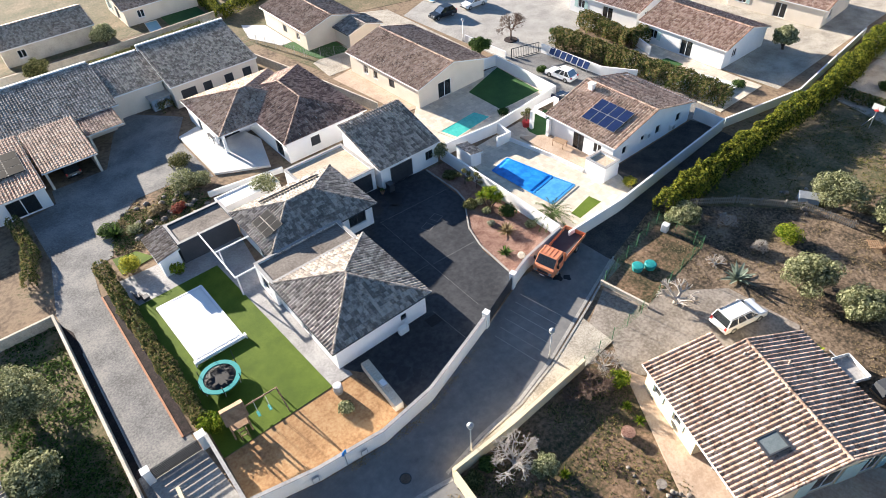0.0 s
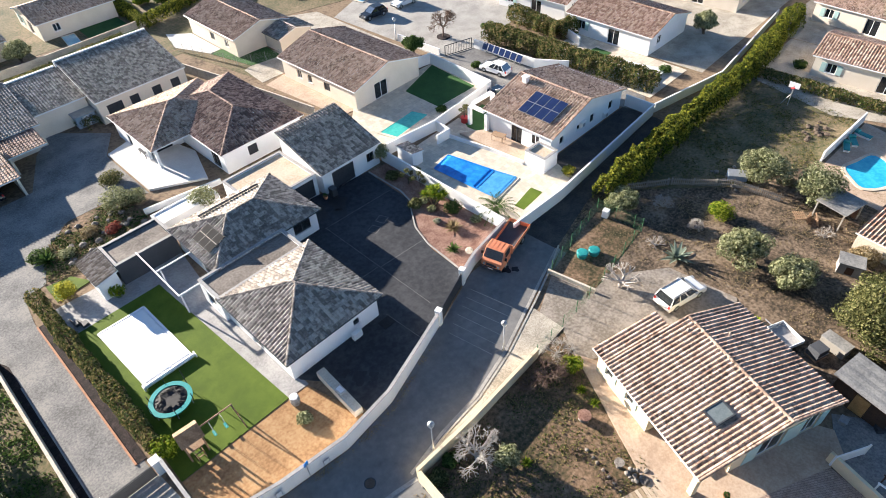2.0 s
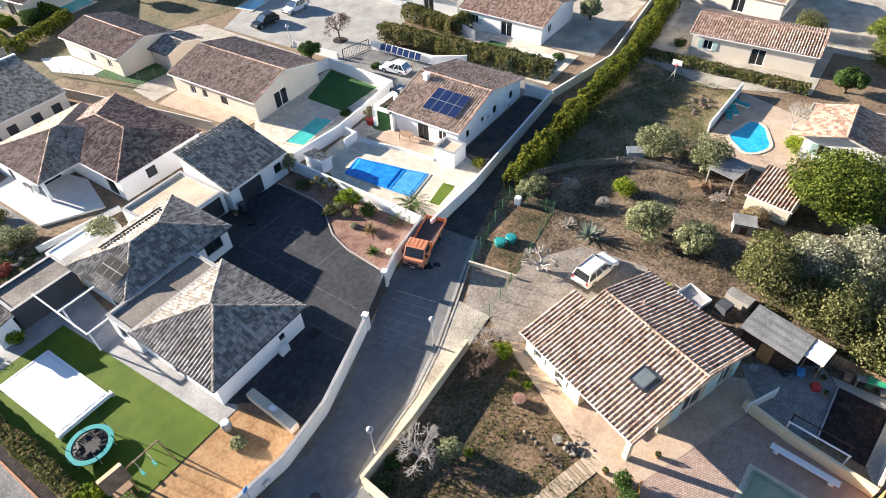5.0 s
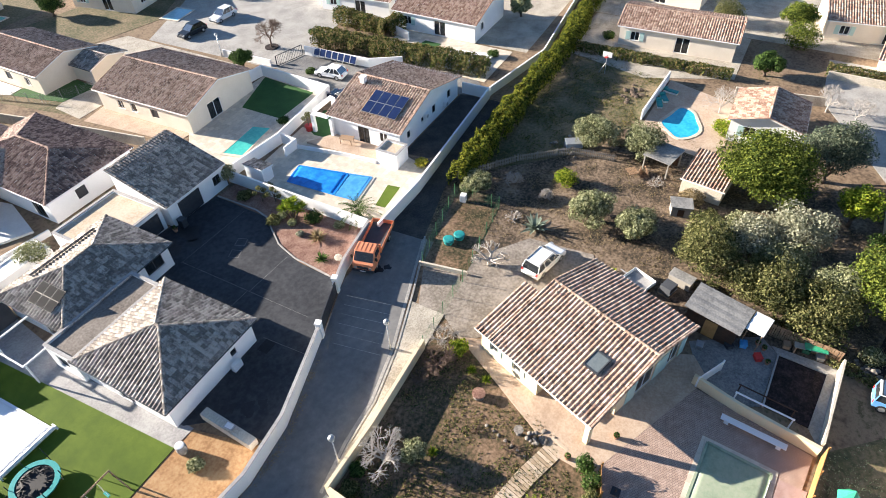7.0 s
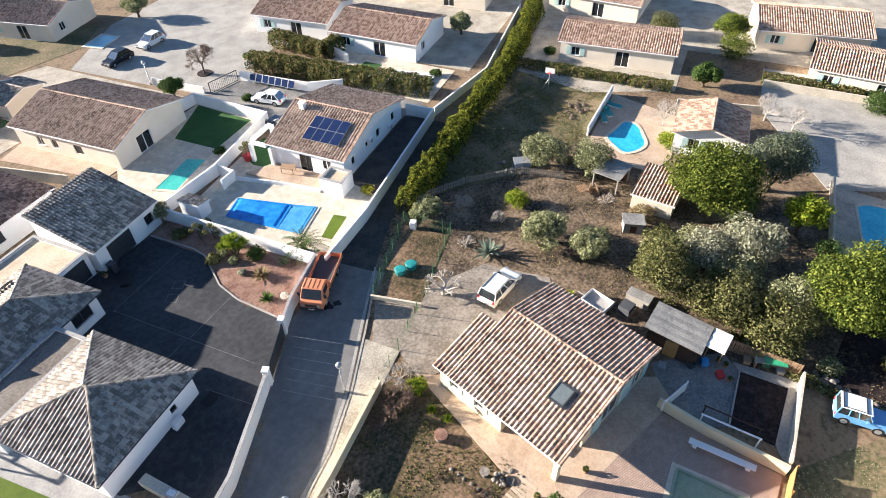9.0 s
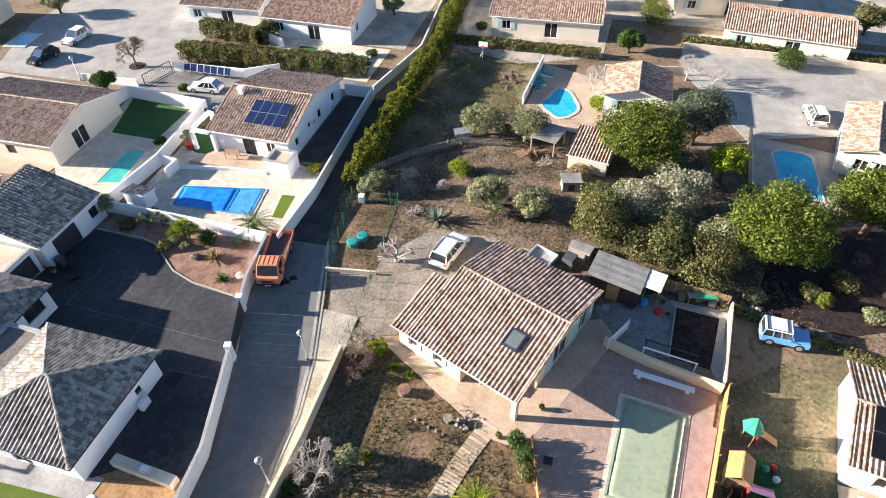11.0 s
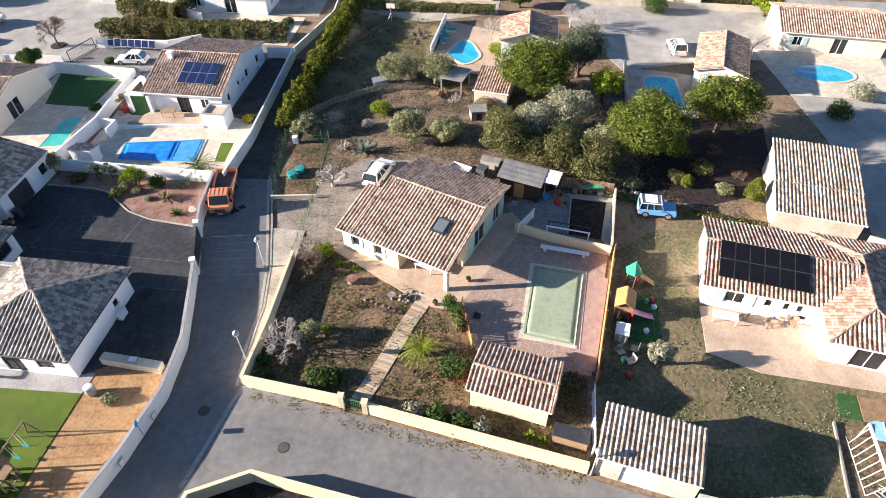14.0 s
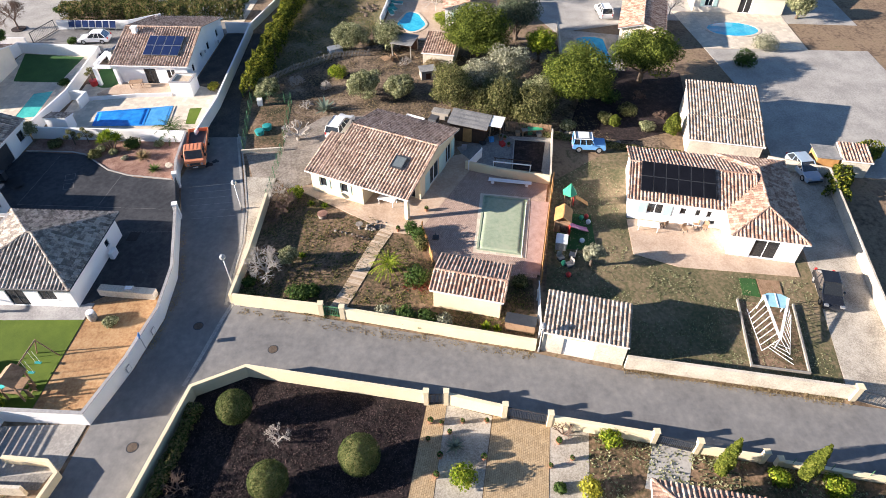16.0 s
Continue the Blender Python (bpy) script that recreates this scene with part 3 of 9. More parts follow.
def block(h, x0, x1, y0, y1, eave, roof, wall_mat, tile_mat="tile_grey", rise=0.3, openings=(), over=0.35, fine=True, pieces=0, ridge_at=0.5, base=True, skip="", w=TILE_W, roof_mat="flat_roof"):
    """One wing of a house: four walls with their openings and its roof. openings: (side, start, width, sill, head, kind)."""
    sides = {"x0": ((x0, y1), -90, y1 - y0), "x1": ((x1, y0), 90, y1 - y0), "y0": ((x0, y0), 0, x1 - x0), "y1": ((x1, y1), 180, x1 - x0)}
    t = 0.25
    flat = roof == "flat"
    for k, ((ox, oy), rot, L) in sides.items():
        if k in skip:
            continue
        inset = t + 0.003 if k in ("y0", "y1") else 0.0
        mine = [o for o in openings if o[0] == k]
        m = pose(ox, oy, 0, 0, 0, rot)
        g = wall_geo(L - 2 * inset, eave, t, [(o[1] - inset, o[1] + o[2] - inset, o[3], o[4]) for o in mine])
        part("wall", g, wall_mat, h, at=m @ pose(inset, 0, 0))
        for _, s, wd, za, zb, kind in mine:
            name = "garage_door" if kind in ("garage", "white_garage") else "door" if kind in ("door", "bay") else "window"
            if kind == "hole":
                continue
            fm = "dark_metal" if kind in ("garage", "grey", "shutter") else "white_paint"
            fr = Geo()
            fw = 0.07
            fr.box(s, s + wd, 0.09, 0.16, za, za + fw).box(s, s + wd, 0.09, 0.16, zb - fw, zb)
            fr.box(s, s + fw, 0.09, 0.16, za + fw, zb - fw).box(s + wd - fw, s + wd, 0.09, 0.16, za + fw, zb - fw)
            win = part(name, fr, fm, h, at=m)
            if kind in ("garage", "white_garage"):
                n = 5
                for i in range(n):
                    z1 = za + fw + (zb - za - 2 * fw) * i / n
                    z2 = za + fw + (zb - za - 2 * fw) * (i + 1) / n
                    part("door_panel", Geo().box(s + fw, s + wd - fw, 0.1, 0.14, z1, z2 - 0.015), fm, win)
            elif kind == "shutter":
                part("roller_shutter", Geo().box(s + fw, s + wd - fw, 0.08, 0.12, za + fw, zb - fw), "dark_metal", win)
            else:
                if wd > 0.9:
                    fr2 = Geo().box(s + wd / 2 - 0.04, s + wd / 2 + 0.04, 0.085, 0.155, za + fw, zb - fw)
                    part("mullion", fr2, fm, win)
                part("pane", Geo().box(s + fw, s + wd - fw, 0.115, 0.13, za + fw, zb - fw), "glass", win)
                if za > 0.4:
                    part("sill", Geo().box(s - 0.05, s + wd + 0.05, -0.06, 0.12, za - 0.06, za - 0.002), "white_wall", win)
                if kind == "shutters":
                    for q in (s - wd / 2 - 0.02, s + wd + 0.02):
                        part("shutter", Geo().box(q, q + wd / 2, -0.05, -0.01, za, zb), "shutter_blue", win)
    if base:
        part("floor_slab", Geo().box(x0 + 0.26, x1 - 0.26, y0 + 0.26, y1 - 0.26, -0.2, 0.12), "concrete", h)
    if roof == "none":
        return eave
    if flat:
        g = Geo().box(x0 + t, x1 - t, y0 + t, y1 - t, eave - 0.35, eave - 0.15)
        part("flat_roof", g, roof_mat, h)
        cp = Geo()
        for a in ((x0 - 0.04, x0 + t, y0 - 0.04, y1 + 0.04), (x1 - t, x1 + 0.04, y0 - 0.04, y1 + 0.04), (x0 + t, x1 - t, y0 - 0.04, y0 + t), (x0 + t, x1 - t, y1 - t, y1 + 0.04)):
            cp.box(*a, eave + 0.002, eave + 0.06)
        part("parapet_coping", cp, "paving_grey", h)
        return eave
    top = roof_part(h, roof, x0, x1, y0, y1, eave + 0.15, rise, tile_mat, over, fine, pieces, ridge_at, w=w)
    # gable ends and the high side of a lean-to
    def tri(pts, ax, c):
        g = Geo()
        if ax == "y":
            for yy, s in ((c, 1),):
                g.add([(px, yy, pz) for px, pz in pts] + [(px, yy + t, pz) for px, pz in pts], [tuple(range(len(pts))), tuple(range(len(pts), 2 * len(pts)))[::-1]] + [(i, len(pts) + i, len(pts) + (i + 1) % len(pts), (i + 1) % len(pts)) for i in range(len(pts))])
        else:
            g.add([(c, py, pz) for py, pz in pts] + [(c + t, py, pz) for py, pz in pts], [tuple(range(len(pts)))[::-1], tuple(range(len(pts), 2 * len(pts)))] + [(i, (i + 1) % len(pts), len(pts) + (i + 1) % len(pts), len(pts) + i) for i in range(len(pts))])
        part("gable", g, wall_mat, h)

    e0, dz = eave + 0.002, 0.0
    if roof == "gable_y":
        xr = x0 - over + (x1 - x0 + 2 * over) * ridge_at
        zr = eave + rise * (xr - x0)
        zb = eave + rise * (2 * xr - x0 - x1) if ridge_at != 0.5 else eave
        for c in (y0 + 0.003, y1 - t - 0.003):
            tri([(x0, e0), (x1, e0), (x1, max(e0, zb) + 0.001), (xr, zr)], "y", c)
    elif roof == "gable_x":
        yr = y0 - over + (y1 - y0 + 2 * over) * ridge_at
        zr = eave + rise * (yr - y0)
        zb = eave + rise * (2 * yr - y0 - y1) if ridge_at != 0.5 else eave
        for c in (x0 + 0.003, x1 - t - 0.003):
            tri([(y0, e0), (y1, e0), (y1, max(e0, zb) + 0.001), (yr, zr)], "x", c)
    elif roof.startswith("shed"):
        ax = roof[-2:]
        if ax[1] == "x":
            rise_pts = [(x0, e0), (x1, e0), (x1, eave + rise * (x1 - x0))] if ax[0] == "+" else [(x0, e0), (x1, e0), (x0, eave + rise * (x1 - x0))]
            for c in (y0 + 0.003, y1 - t - 0.003):
                tri(rise_pts, "y", c)
            c = x1 - t - 0.003 if ax[0] == "+" else x0 + 0.003
            tri([(y0 + t, e0), (y1 - t, e0), (y1 - t, eave + rise * (x1 - x0)), (y0 + t, eave + rise * (x1 - x0))], "x", c)
        else:
            rise_pts = [(y0, e0), (y1, e0), (y1, eave + rise * (y1 - y0))] if ax[0] == "+" else [(y0, e0), (y1, e0), (y0, eave + rise * (y1 - y0))]
            for c in (x0 + 0.003, x1 - t - 0.003):
                tri(rise_pts, "x", c)
            c = y1 - t - 0.003 if ax[0] == "+" else y0 + 0.003
            tri([(x0 + t, e0), (x1 - t, e0), (x1 - t, eave + rise * (y1 - y0)), (x0 + t, eave + rise * (y1 - y0))], "y", c)
    return top


def solar(h, centre, normal_rise, u_axis, cols, rows, cw, ch, mat="pv", name="solar_panel"):
    """Panels lying on a roof plane; centre on the tiles, u_axis along the eave, the plane rising to the left of it."""
    u = Vector((*u_axis, 0)).normalized()
    n = Vector((-u.y, u.x, normal_rise)).normalized()
    k = u.cross(n)
    m = Matrix(((u.x, n.x, k.x, centre[0]), (u.y, n.y, k.y, centre[1]), (u.z, n.z, k.z, centre[2]), (0, 0, 0, 1)))
    for i in range(cols):
        for j in range(rows):
            x, y = (i - cols / 2) * cw, (j - rows / 2) * ch
            g = Geo().box(x + 0.02, x + cw - 0.02, y + 0.02, y + ch - 0.02, 0.13, 0.19)
            p = part(name, g, "grey_metal" if mat == "pv_blue" else "dark_metal", h, at=m)
            part("cell_panel", Geo().box(x + 0.05, x + cw - 0.05, y + 0.05, y + ch - 0.05, 0.191, 0.196), mat, p)


# ---- the ground ----
gr = Geo()
gr.add([(-2500, -2500, 0), (2500, -2500, 0), (2500, 2500, 0), (-2500, 2500, 0)], [(0, 1, 2, 3)])
tagged(part("ground", gr, "dirt"), "dry brown earth between the gardens", "ground", kind="structure")
sheet("road_1", [(36.2, 22.0), (23.8, 17.9), (19.2, 16.9), (15.6, 16.7), (11.7, 15.8), (5.0, 12.8), (3.4, 16.3), (-5.2, 17.3), (-40, 21), (-40, 26), (-3.6, 22.9), (0.4, 22.6), (5, 21.4), (10, 20.8), (14.8, 21.4), (22.4, 23.9), (28.6, 26.0), (36.0, 26.0)], "asphalt", 0.03, "grey worn asphalt lane between the garden walls", category="road")
sheet("road_2", [(11.9, 15.9), (7.8, -9.3), (6.4, -16.1), (4.1, -32.6), (1.5, -52), (-1.0, -75), (-9, -75), (-4.5, -52), (-1.7, -32.1), (0.6, -17.4), (1.7, -10.4), (3.1, -1.2), (5.0, 12.8)], "asphalt", 0.036, "grey asphalt side road with dusty edges", category="road")
sheet("driveway", [(11.2, 41), (11.2, 28.2), (12.9, 26), (12.9, 21.3), (14.6, 21.7), (19.7, 23.2), (22.3, 24.0), (27.2, 25.7), (28.2, 26.8), (28.5, 31), (29.6, 34.2), (31.0, 36.2), (32.2, 38.0), (32.5, 44.8), (20, 46.5)], "asphalt_dark", 0.05, "smooth new black asphalt driveway of the white villa", category="driveway")
sheet("gravel_bed", [(28.3, 26.9), (28.6, 31), (29.7, 34.1), (31.1, 36.1), (32.3, 37.9), (32.6, 44.6), (35.0, 44.4), (34.9, 27.2)], "gravel_red", 0.06, "raised planting bed covered with red gravel")
sheet("lawn_1", [(1.0, 46.2), (8.7, 46.3), (9.6, 27.5), (0.6, 27.5)], "lawn", 0.05, "bright green artificial lawn", category="lawn")
sheet("paving_1", [(0.9, 46.2), (8.7, 46.3), (9.6, 27.5), (11.4, 27.4), (11.4, 42), (12.4, 50), (0.9, 50.5)], "paving_grey", 0.046, "grey concrete paving round the white villa", category="paving")
sheet("sand_yard", [(0.6, 27.4), (11.3, 27.3), (12.6, 22.0), (10, 21.2), (5, 21.8), (0.5, 22.9)], "sand", 0.042, "bare strip of ochre sand inside the wall")
sheet("gravel_lane", [(-4.6, 24), (-4.8, 50), (-3.2, 58), (-3.4, 66.5), (-0.3, 67.2), (0, 70), (6, 70), (9, 77), (12, 81), (17.2, 75), (14.6, 70.5), (14.6, 60), (12.5, 61.5), (10, 62), (6.6, 62), (3.2, 59), (1.6, 54.4), (-0.5, 54), (-1.0, 50), (-0.4, 29.2), (0.3, 23), (-3.4, 23.6)], "gravel", 0.03, "grey gravel lane beside the hedge", category="road")
sheet("garden_rockery", [(1.7, 54.3), (3.3, 58.9), (6.7, 61.9), (10, 61.9), (12.4, 61.3), (12.6, 56.5), (6, 53), (1.5, 51)], "weeds", 0.05, "rock garden with shrubs and gravel")
sheet("concrete_pad", [(-4.2, 29.2), (-0.2, 29.2), (0.3, 22.9), (-3.3, 23.2)], "concrete", 0.05, "stained concrete pad in front of the slatted gate", category="paving")
sheet("meadow_west", [(-5.0, 26), (-5.1, 49), (-9.5, 49), (-40, 49), (-40, 26)], "meadow", 0.02, "shaded grass garden behind the lane wall", category="lawn")
sheet("cream_garden", [(11.8, 15.3), (8.2, -9.4), (10, -9.6), (15.5, -9.8), (18, -1.5), (22, 1.5), (28, 13.6), (30, 16), (25, 16)], "weeds", 0.024, "winter garden of patchy weeds and reddish earth", category="garden")
sheet("yard_drive", [(27, 13.4), (28.9, 16.2), (29.0, 18.6), (36.3, 21.8), (36.4, 18.4), (32.9, 16.6), (36.4, 16.7), (40.8, 13.2), (41.3, 7.2), (38, 5.5), (31, 10)], "yard", 0.045, "pale concrete yard where the white car stands", category="driveway")
sheet("gravel_verge", [(12.0, 16.4), (15.8, 16.5), (19.2, 16.7), (24.0, 17.7), (29.0, 19.4), (28.9, 16.1), (25, 15.9), (17.3, 15.7)], "gravel_pale", 0.09, "pale gravel verge with dry leaves along the wall", category="pavement")
sheet("terrace_cream", [(27.4, 13.9), (21.2, 3.4), (20.9, 0.9), (32.2, -4.6), (34, -3.2), (31, 4)], "paving_pink", 0.07, "rosy concrete terrace round the cream house", category="terrace")
sheet("patio_pavers", [(31.0, -4.0), (29.0, -12.1), (15.8, -10.1), (16.6, -1.6), (20.9, 0.9)], "pavers", 0.06, "rosy block-paved patio round the covered pool", category="patio")
sheet("patio_strip", [(26.3, -10.3), (26.2, -12.0), (16.2, -10.4), (16.5, -8.9), (18.6, -9.3)], "pavers_red", 0.066, "red gravelled strip beside the pool", category="patio")
sheet("olive_garden", [(36.5, 22), (36.3, 18.4), (33.0, 16.6), (36.4, 16.6), (40.9, 13.2), (41.4, 7.1), (38, 5), (37.5, -13.2), (36, -20), (34, -27), (62, -15), (64, 8), (60, 10.5), (47.7, 22.4), (44, 25.5), (36.2, 25.7)], "olive_earth", 0.02, "bare orchard earth with leaf litter under olive trees", category="garden")
sheet("dark_strip", [(35.4, 26.6), (62, 27.2), (62, 24.6), (44, 24), (36.3, 22.2)], "dark_earth_shade", 0.028, "dark strip of earth under the white wall")
sheet("meadow_north", [(47.7, 22.3), (56, 13.6), (64.5, 9.5), (76, 9), (78, 22), (63, 24.4)], "meadow", 0.024, "shaded meadow with worn bare patches", category="lawn")
sheet("gravel_court", [(78.2, 23), (75.2, 11.7), (79.5, 1.2), (92, 1), (92, 23)], "gravel_pale", 0.03, "pale gravel forecourt", category="paving")
sheet("east_garden", [(36.0, -20.2), (29.4, -12.4), (8.6, -10.2), (6.8, -16.2), (4.5, -32.2), (17, -34.6), (33.5, -33), (33.8, -27)], "meadow", 0.022, "patchy dry lawn of the east garden", category="lawn")
sheet("east_drive", [(4.6, -32.4), (17.4, -34.4), (33, -36.5), (33, -41.3), (12.9, -38.3), (3.2, -37.2)], "gravel_pale", 0.034, "pale stony drive along the east house", category="driveway")
sheet("east_terrace", [(24.0, -19.3), (19.2, -19.1), (17.7, -22.9), (16.9, -33.2), (19, -33.4), (24, -27.5)], "paving_pink", 0.07, "large rosy terrace in front of the east house", category="terrace")
sheet("mulch_garden", [(2.9, 15.8), (4.7, 12.4), (2.9, -1.2), (-6, -0.2), (-16, 1), (-16, 18), (-5.2, 16.9)], "mulch", 0.05, "garden covered with dark bark mulch", category="garden")
sheet("paver_path", [(2.9, -1.25), (2.9, -2.7), (-6, -1.9), (-6, -0.25)], "pavers_ochre", 0.054, "path of small ochre pavers", category="path")
sheet("gravel_garden", [(2.9, -2.7), (2.1, -6.0), (-6, -5.0), (-6, -1.95)], "gravel_pale", 0.04, "pale gravel garden with pots", category="garden")
sheet("paver_drive", [(2.1, -6.05), (1.5, -10.1), (-6, -9.4), (-6, -5.05)], "pavers_ochre", 0.056, "ochre block-paved drive behind the gate", category="driveway")
sheet("gravel_garden_2", [(1.5, -10.1), (1.1, -12.8), (-6, -12), (-6, -9.45)], "gravel_pale", 0.04, "pale gravel bed with small shrubs", category="garden")
sheet("weedy_garden", [(1.1, -12.8), (-2, -34), (-12, -34), (-12, -11), (-6, -12)], "weeds", 0.03, "weedy garden with shrubs behind the low wall", category="garden")
sheet("court_blue", [(35.3, 44), (35.2, 27), (46, 26.4), (47.4, 31), (46.6, 41.5), (47, 44.6)], "paving_pale", 0.06, "pale stone terrace round the blue pool", category="terrace")
sheet("court_green", [(36.5, 52.5), (37, 46), (54.2, 46.2), (54.8, 57), (47.6, 57), (40, 56)], "paving_pale", 0.058, "pale paved court round the turquoise pool", category="terrace")
sheet("turf_green", [(47.3, 54.2), (47.3, 48.2), (54.0, 48.2), (54.6, 56.6)], "lawn_dark", 0.08, "square of dark green turf", category="lawn")
sheet("turf_blue", [(46.2, 42.3), (46.4, 39.6), (51, 40.2), (51.2, 44.4), (47.2, 44.4)], "lawn_dark", 0.08, "small turf terrace beside the arched porch", category="lawn")
# the white house's shade is put into this strip's dark colour
sheet("yard_blue_house", [(47, 31), (61.8, 31), (62, 27.5), (46, 26.6)], "dark_earth_shade", 0.034, "strip beside the white house with its shade in the dark colour")
sheet("culdesac", [(56.2, 80), (57.0, 57.6), (60.2, 51), (66, 56.5), (72, 57), (95, 62), (95, 86), (70, 86)], "concrete", 0.03, "pale asphalt turning circle of the estate", category="road")
sheet("far_street", [(-40, 90), (40, 90), (62, 84), (70, 88), (62, 100), (40, 104), (-40, 104)], "meadow", 0.026, "walled back gardens beyond the terrace", category="garden")
sheet("yard_west_house", [(14.8, 70.4), (14.8, 60.2), (20.2, 57.2), (22, 63), (20, 72)], "paving_white", 0.25, "raised white terrace of the hipped house", category="terrace")
sheet("court_house_g", [(36.5, 70), (38, 56), (46, 55.4), (42, 71)], "paving_pink", 0.05, "beige paved court", category="paving")
sheet("pool_terrace_north", [(62, 9), (60.5, 1.2), (64, -0.3), (73, -0.5), (76, 8.3)], "paving_pink", 0.06, "rosy tiled terrace round a kidney-shaped pool", category="terrace")
sheet("pool_terrace_east", [(65, -16.3), (54, -15.8), (53.2, -24), (63.5, -25)], "gravel_pale", 0.06, "stone-paved surround of a rectangular pool", category="terrace")
sheet("yard_far_east", [(60, -36), (60, -50), (72, -50), (72, -34)], "paving_pale", 0.06, "pale terrace round a far pool", category="terrace")
sheet("road_3", [(64, -16), (78.4, -9), (90, -9), (90, -60), (68, -60), (68.8, -31)], "concrete", 0.03, "pale asphalt road between far houses", category="road")
sheet("yard_barn", [(33, -36.5), (46, -38), (60, -36), (60, -58), (30, -58), (32, -42)], "concrete", 0.026, "broad dusty concrete yard beside the barn", category="paving")

sheet("far_garden", [(12, 88.5), (34, 88), (36.8, 72), (38.4, 72), (38.2, 89.6), (12, 89.8)], "meadow", 0.022, "narrow garden behind the terrace", category="garden")
sheet("far_court", [(49, 80), (50, 70), (55.8, 58.4), (55.9, 84), (49, 88)], "gravel_pale", 0.022, "pale yard between two houses", category="paving")
sheet("far_yard", [(75.4, 27.8), (130, 29), (130, 61), (95, 61), (75, 57)], "gravel_pale", 0.02, "pale yards round the northern houses", category="paving")
sheet("far_field", [(92.2, -70), (150, -70), (150, 26), (92.2, 26)], "gravel_pale", 0.018, "pale yards round the eastern houses", category="paving")
sheet("far_gardens", [(-60, 105), (80, 105), (110, 87), (150, 87), (150, 180), (-60, 180)], "meadow", 0.018, "gardens beyond the street", category="garden")
sheet("house_g_yard", [(53.2, 58.8), (54.6, 72), (47, 79), (37, 76), (36.6, 71), (44, 71)], "gravel_pale", 0.03, "pale yard behind the beige house", category="paving")


# ---- boundary walls ----
W = walls_along
W("boundary_wall", [(0.35, 29.2), (0.3, 22.7), (5, 21.6), (10, 21.0), (14.6, 21.5), (19.7, 23.1), (22.3, 23.95)], 1.5, "white_wall", "curved white rendered garden wall along the lane", 0.2, 0.06, "paving_grey")
W("boundary_wall", [(27.3, 25.75), (29.6, 26.5), (34.9, 27.3)], 1.5, "white_wall", "white rendered wall behind the gravel bed", 0.2, 0.05, "paving_grey")
W("boundary_wall", [(35.15, 45.2), (35.0, 27.45)], 1.5, "white_wall", "white rendered wall between the bed and the blue pool", 0.2)
W("boundary_wall", [(35.0, 26.3), (42.3, 26.1), (62.2, 27.4), (62.1, 31.0)], 1.5, "white_wall", "long white rendered wall along the dark strip", 0.2)
W("boundary_wall", [(36.0, 45.5), (43.1, 44.8), (54.4, 45.9), (54.9, 57.2), (50.2, 58)], 1.5, "white_wall", "white rendered wall round the turf court", 0.2)
W("boundary_wall", [(11.8, 15.5), (11.0, 7.8)], 1.2, "cream_wall", "cream rendered garden wall with a low coping", 0.25, 0.05)
W("boundary_wall", [(10.75, 6.3), (8.1, -9.5)], 1.2, "cream_wall", "cream rendered garden wall along the side road", 0.25, 0.05)
W("boundary_wall", [(11.85, 15.75), (17.3, 15.65), (25.2, 15.95)], 1.1, "cream_wall", "cream rendered garden wall along the lane", 0.22, 0.04)
W("boundary_wall", [(-9, 17.6), (2.9, 15.95), (4.8, 12.4), (3.05, -1.1)], 1.3, "cream_wall", "cream rendered wall round the mulched garden", 0.22, 0.04)
W("boundary_wall", [(3.0, -2.8), (2.15, -6.8)], 1.3, "cream_wall", "short cream rendered wall between two gateways", 0.22, 0.04)
W("boundary_wall", [(1.55, -10.1), (0.55, -17.0)], 1.2, "cream_wall", "pale rendered wall beside the gate", 0.22, 0.04)
W("boundary_wall", [(-0.1, -20.0), (-0.6, -24.2)], 0.8, "cream_wall", "low pale wall along the road", 0.22, 0.04)
W("boundary_wall", [(-0.8, -25.2), (-4.5, -52)], 0.6, "cream_wall", "low pale wall along the road, further on", 0.22, 0.04)
W("boundary_wall", [(6.75, -16.2), (4.7, -32.3)], 1.4, "block_wall", "weathered rendered wall of the east garden", 0.22, 0.04)
W("boundary_wall", [(-4.9, 24.5), (-4.95, 49.0), (-30, 49.4)], 1.1, "block_wall", "weathered rendered wall along the gravel lane", 0.22)
W("boundary_wall", [(-2.7, 40), (-2.75, 27.1), (-2.9, 23.9), (-3.7, 22.9), (-20, 25.8)][1:], 0.8, "cream_wall", "low cream wall of the corner garden", 0.25)
W("boundary_wall", [(31.4, -3.6), (30.3, -7.0), (29.2, -12.3)], 1.0, "cream_wall", "cream wall between patio and kitchen garden", 0.2, 0.05)
W("boundary_wall", [(29.6, -12.35), (37.6, -13.2)], 1.2, "block_wall", "rendered wall of the kitchen garden", 0.16)
W("boundary_wall", [(62.9, 27.6), (75.1, 25.2), (97.4, 27.4)], 1.2, "white_wall", "white wall beside the far hedge", 0.2)
W("boundary_wall", [(36, 58.5), (33.5, 72), (30, 88)], 1.3, "block_wall", "rendered wall between two courts", 0.18)
W("boundary_wall", [(57.4, 57.8), (57, 66)], 1.0, "white_wall", "white wall beside the turning circle", 0.18)
W("boundary_wall", [(65.3, 9.3), (75.9, 8.6)], 1.3, "white_wall", "white wall beside the kidney-shaped pool", 0.18)
W("boundary_wall", [(65.1, -16.3), (54.3, -15.8)], 1.2, "block_wall", "rendered wall beside the rectangular pool", 0.18)
W("boundary_wall", [(33.2, -35.4), (31.4, -41.1), (12.9, -38.3), (3.4, -37.2)], 1.3, "block_wall", "rendered wall along the stony drive", 0.18)
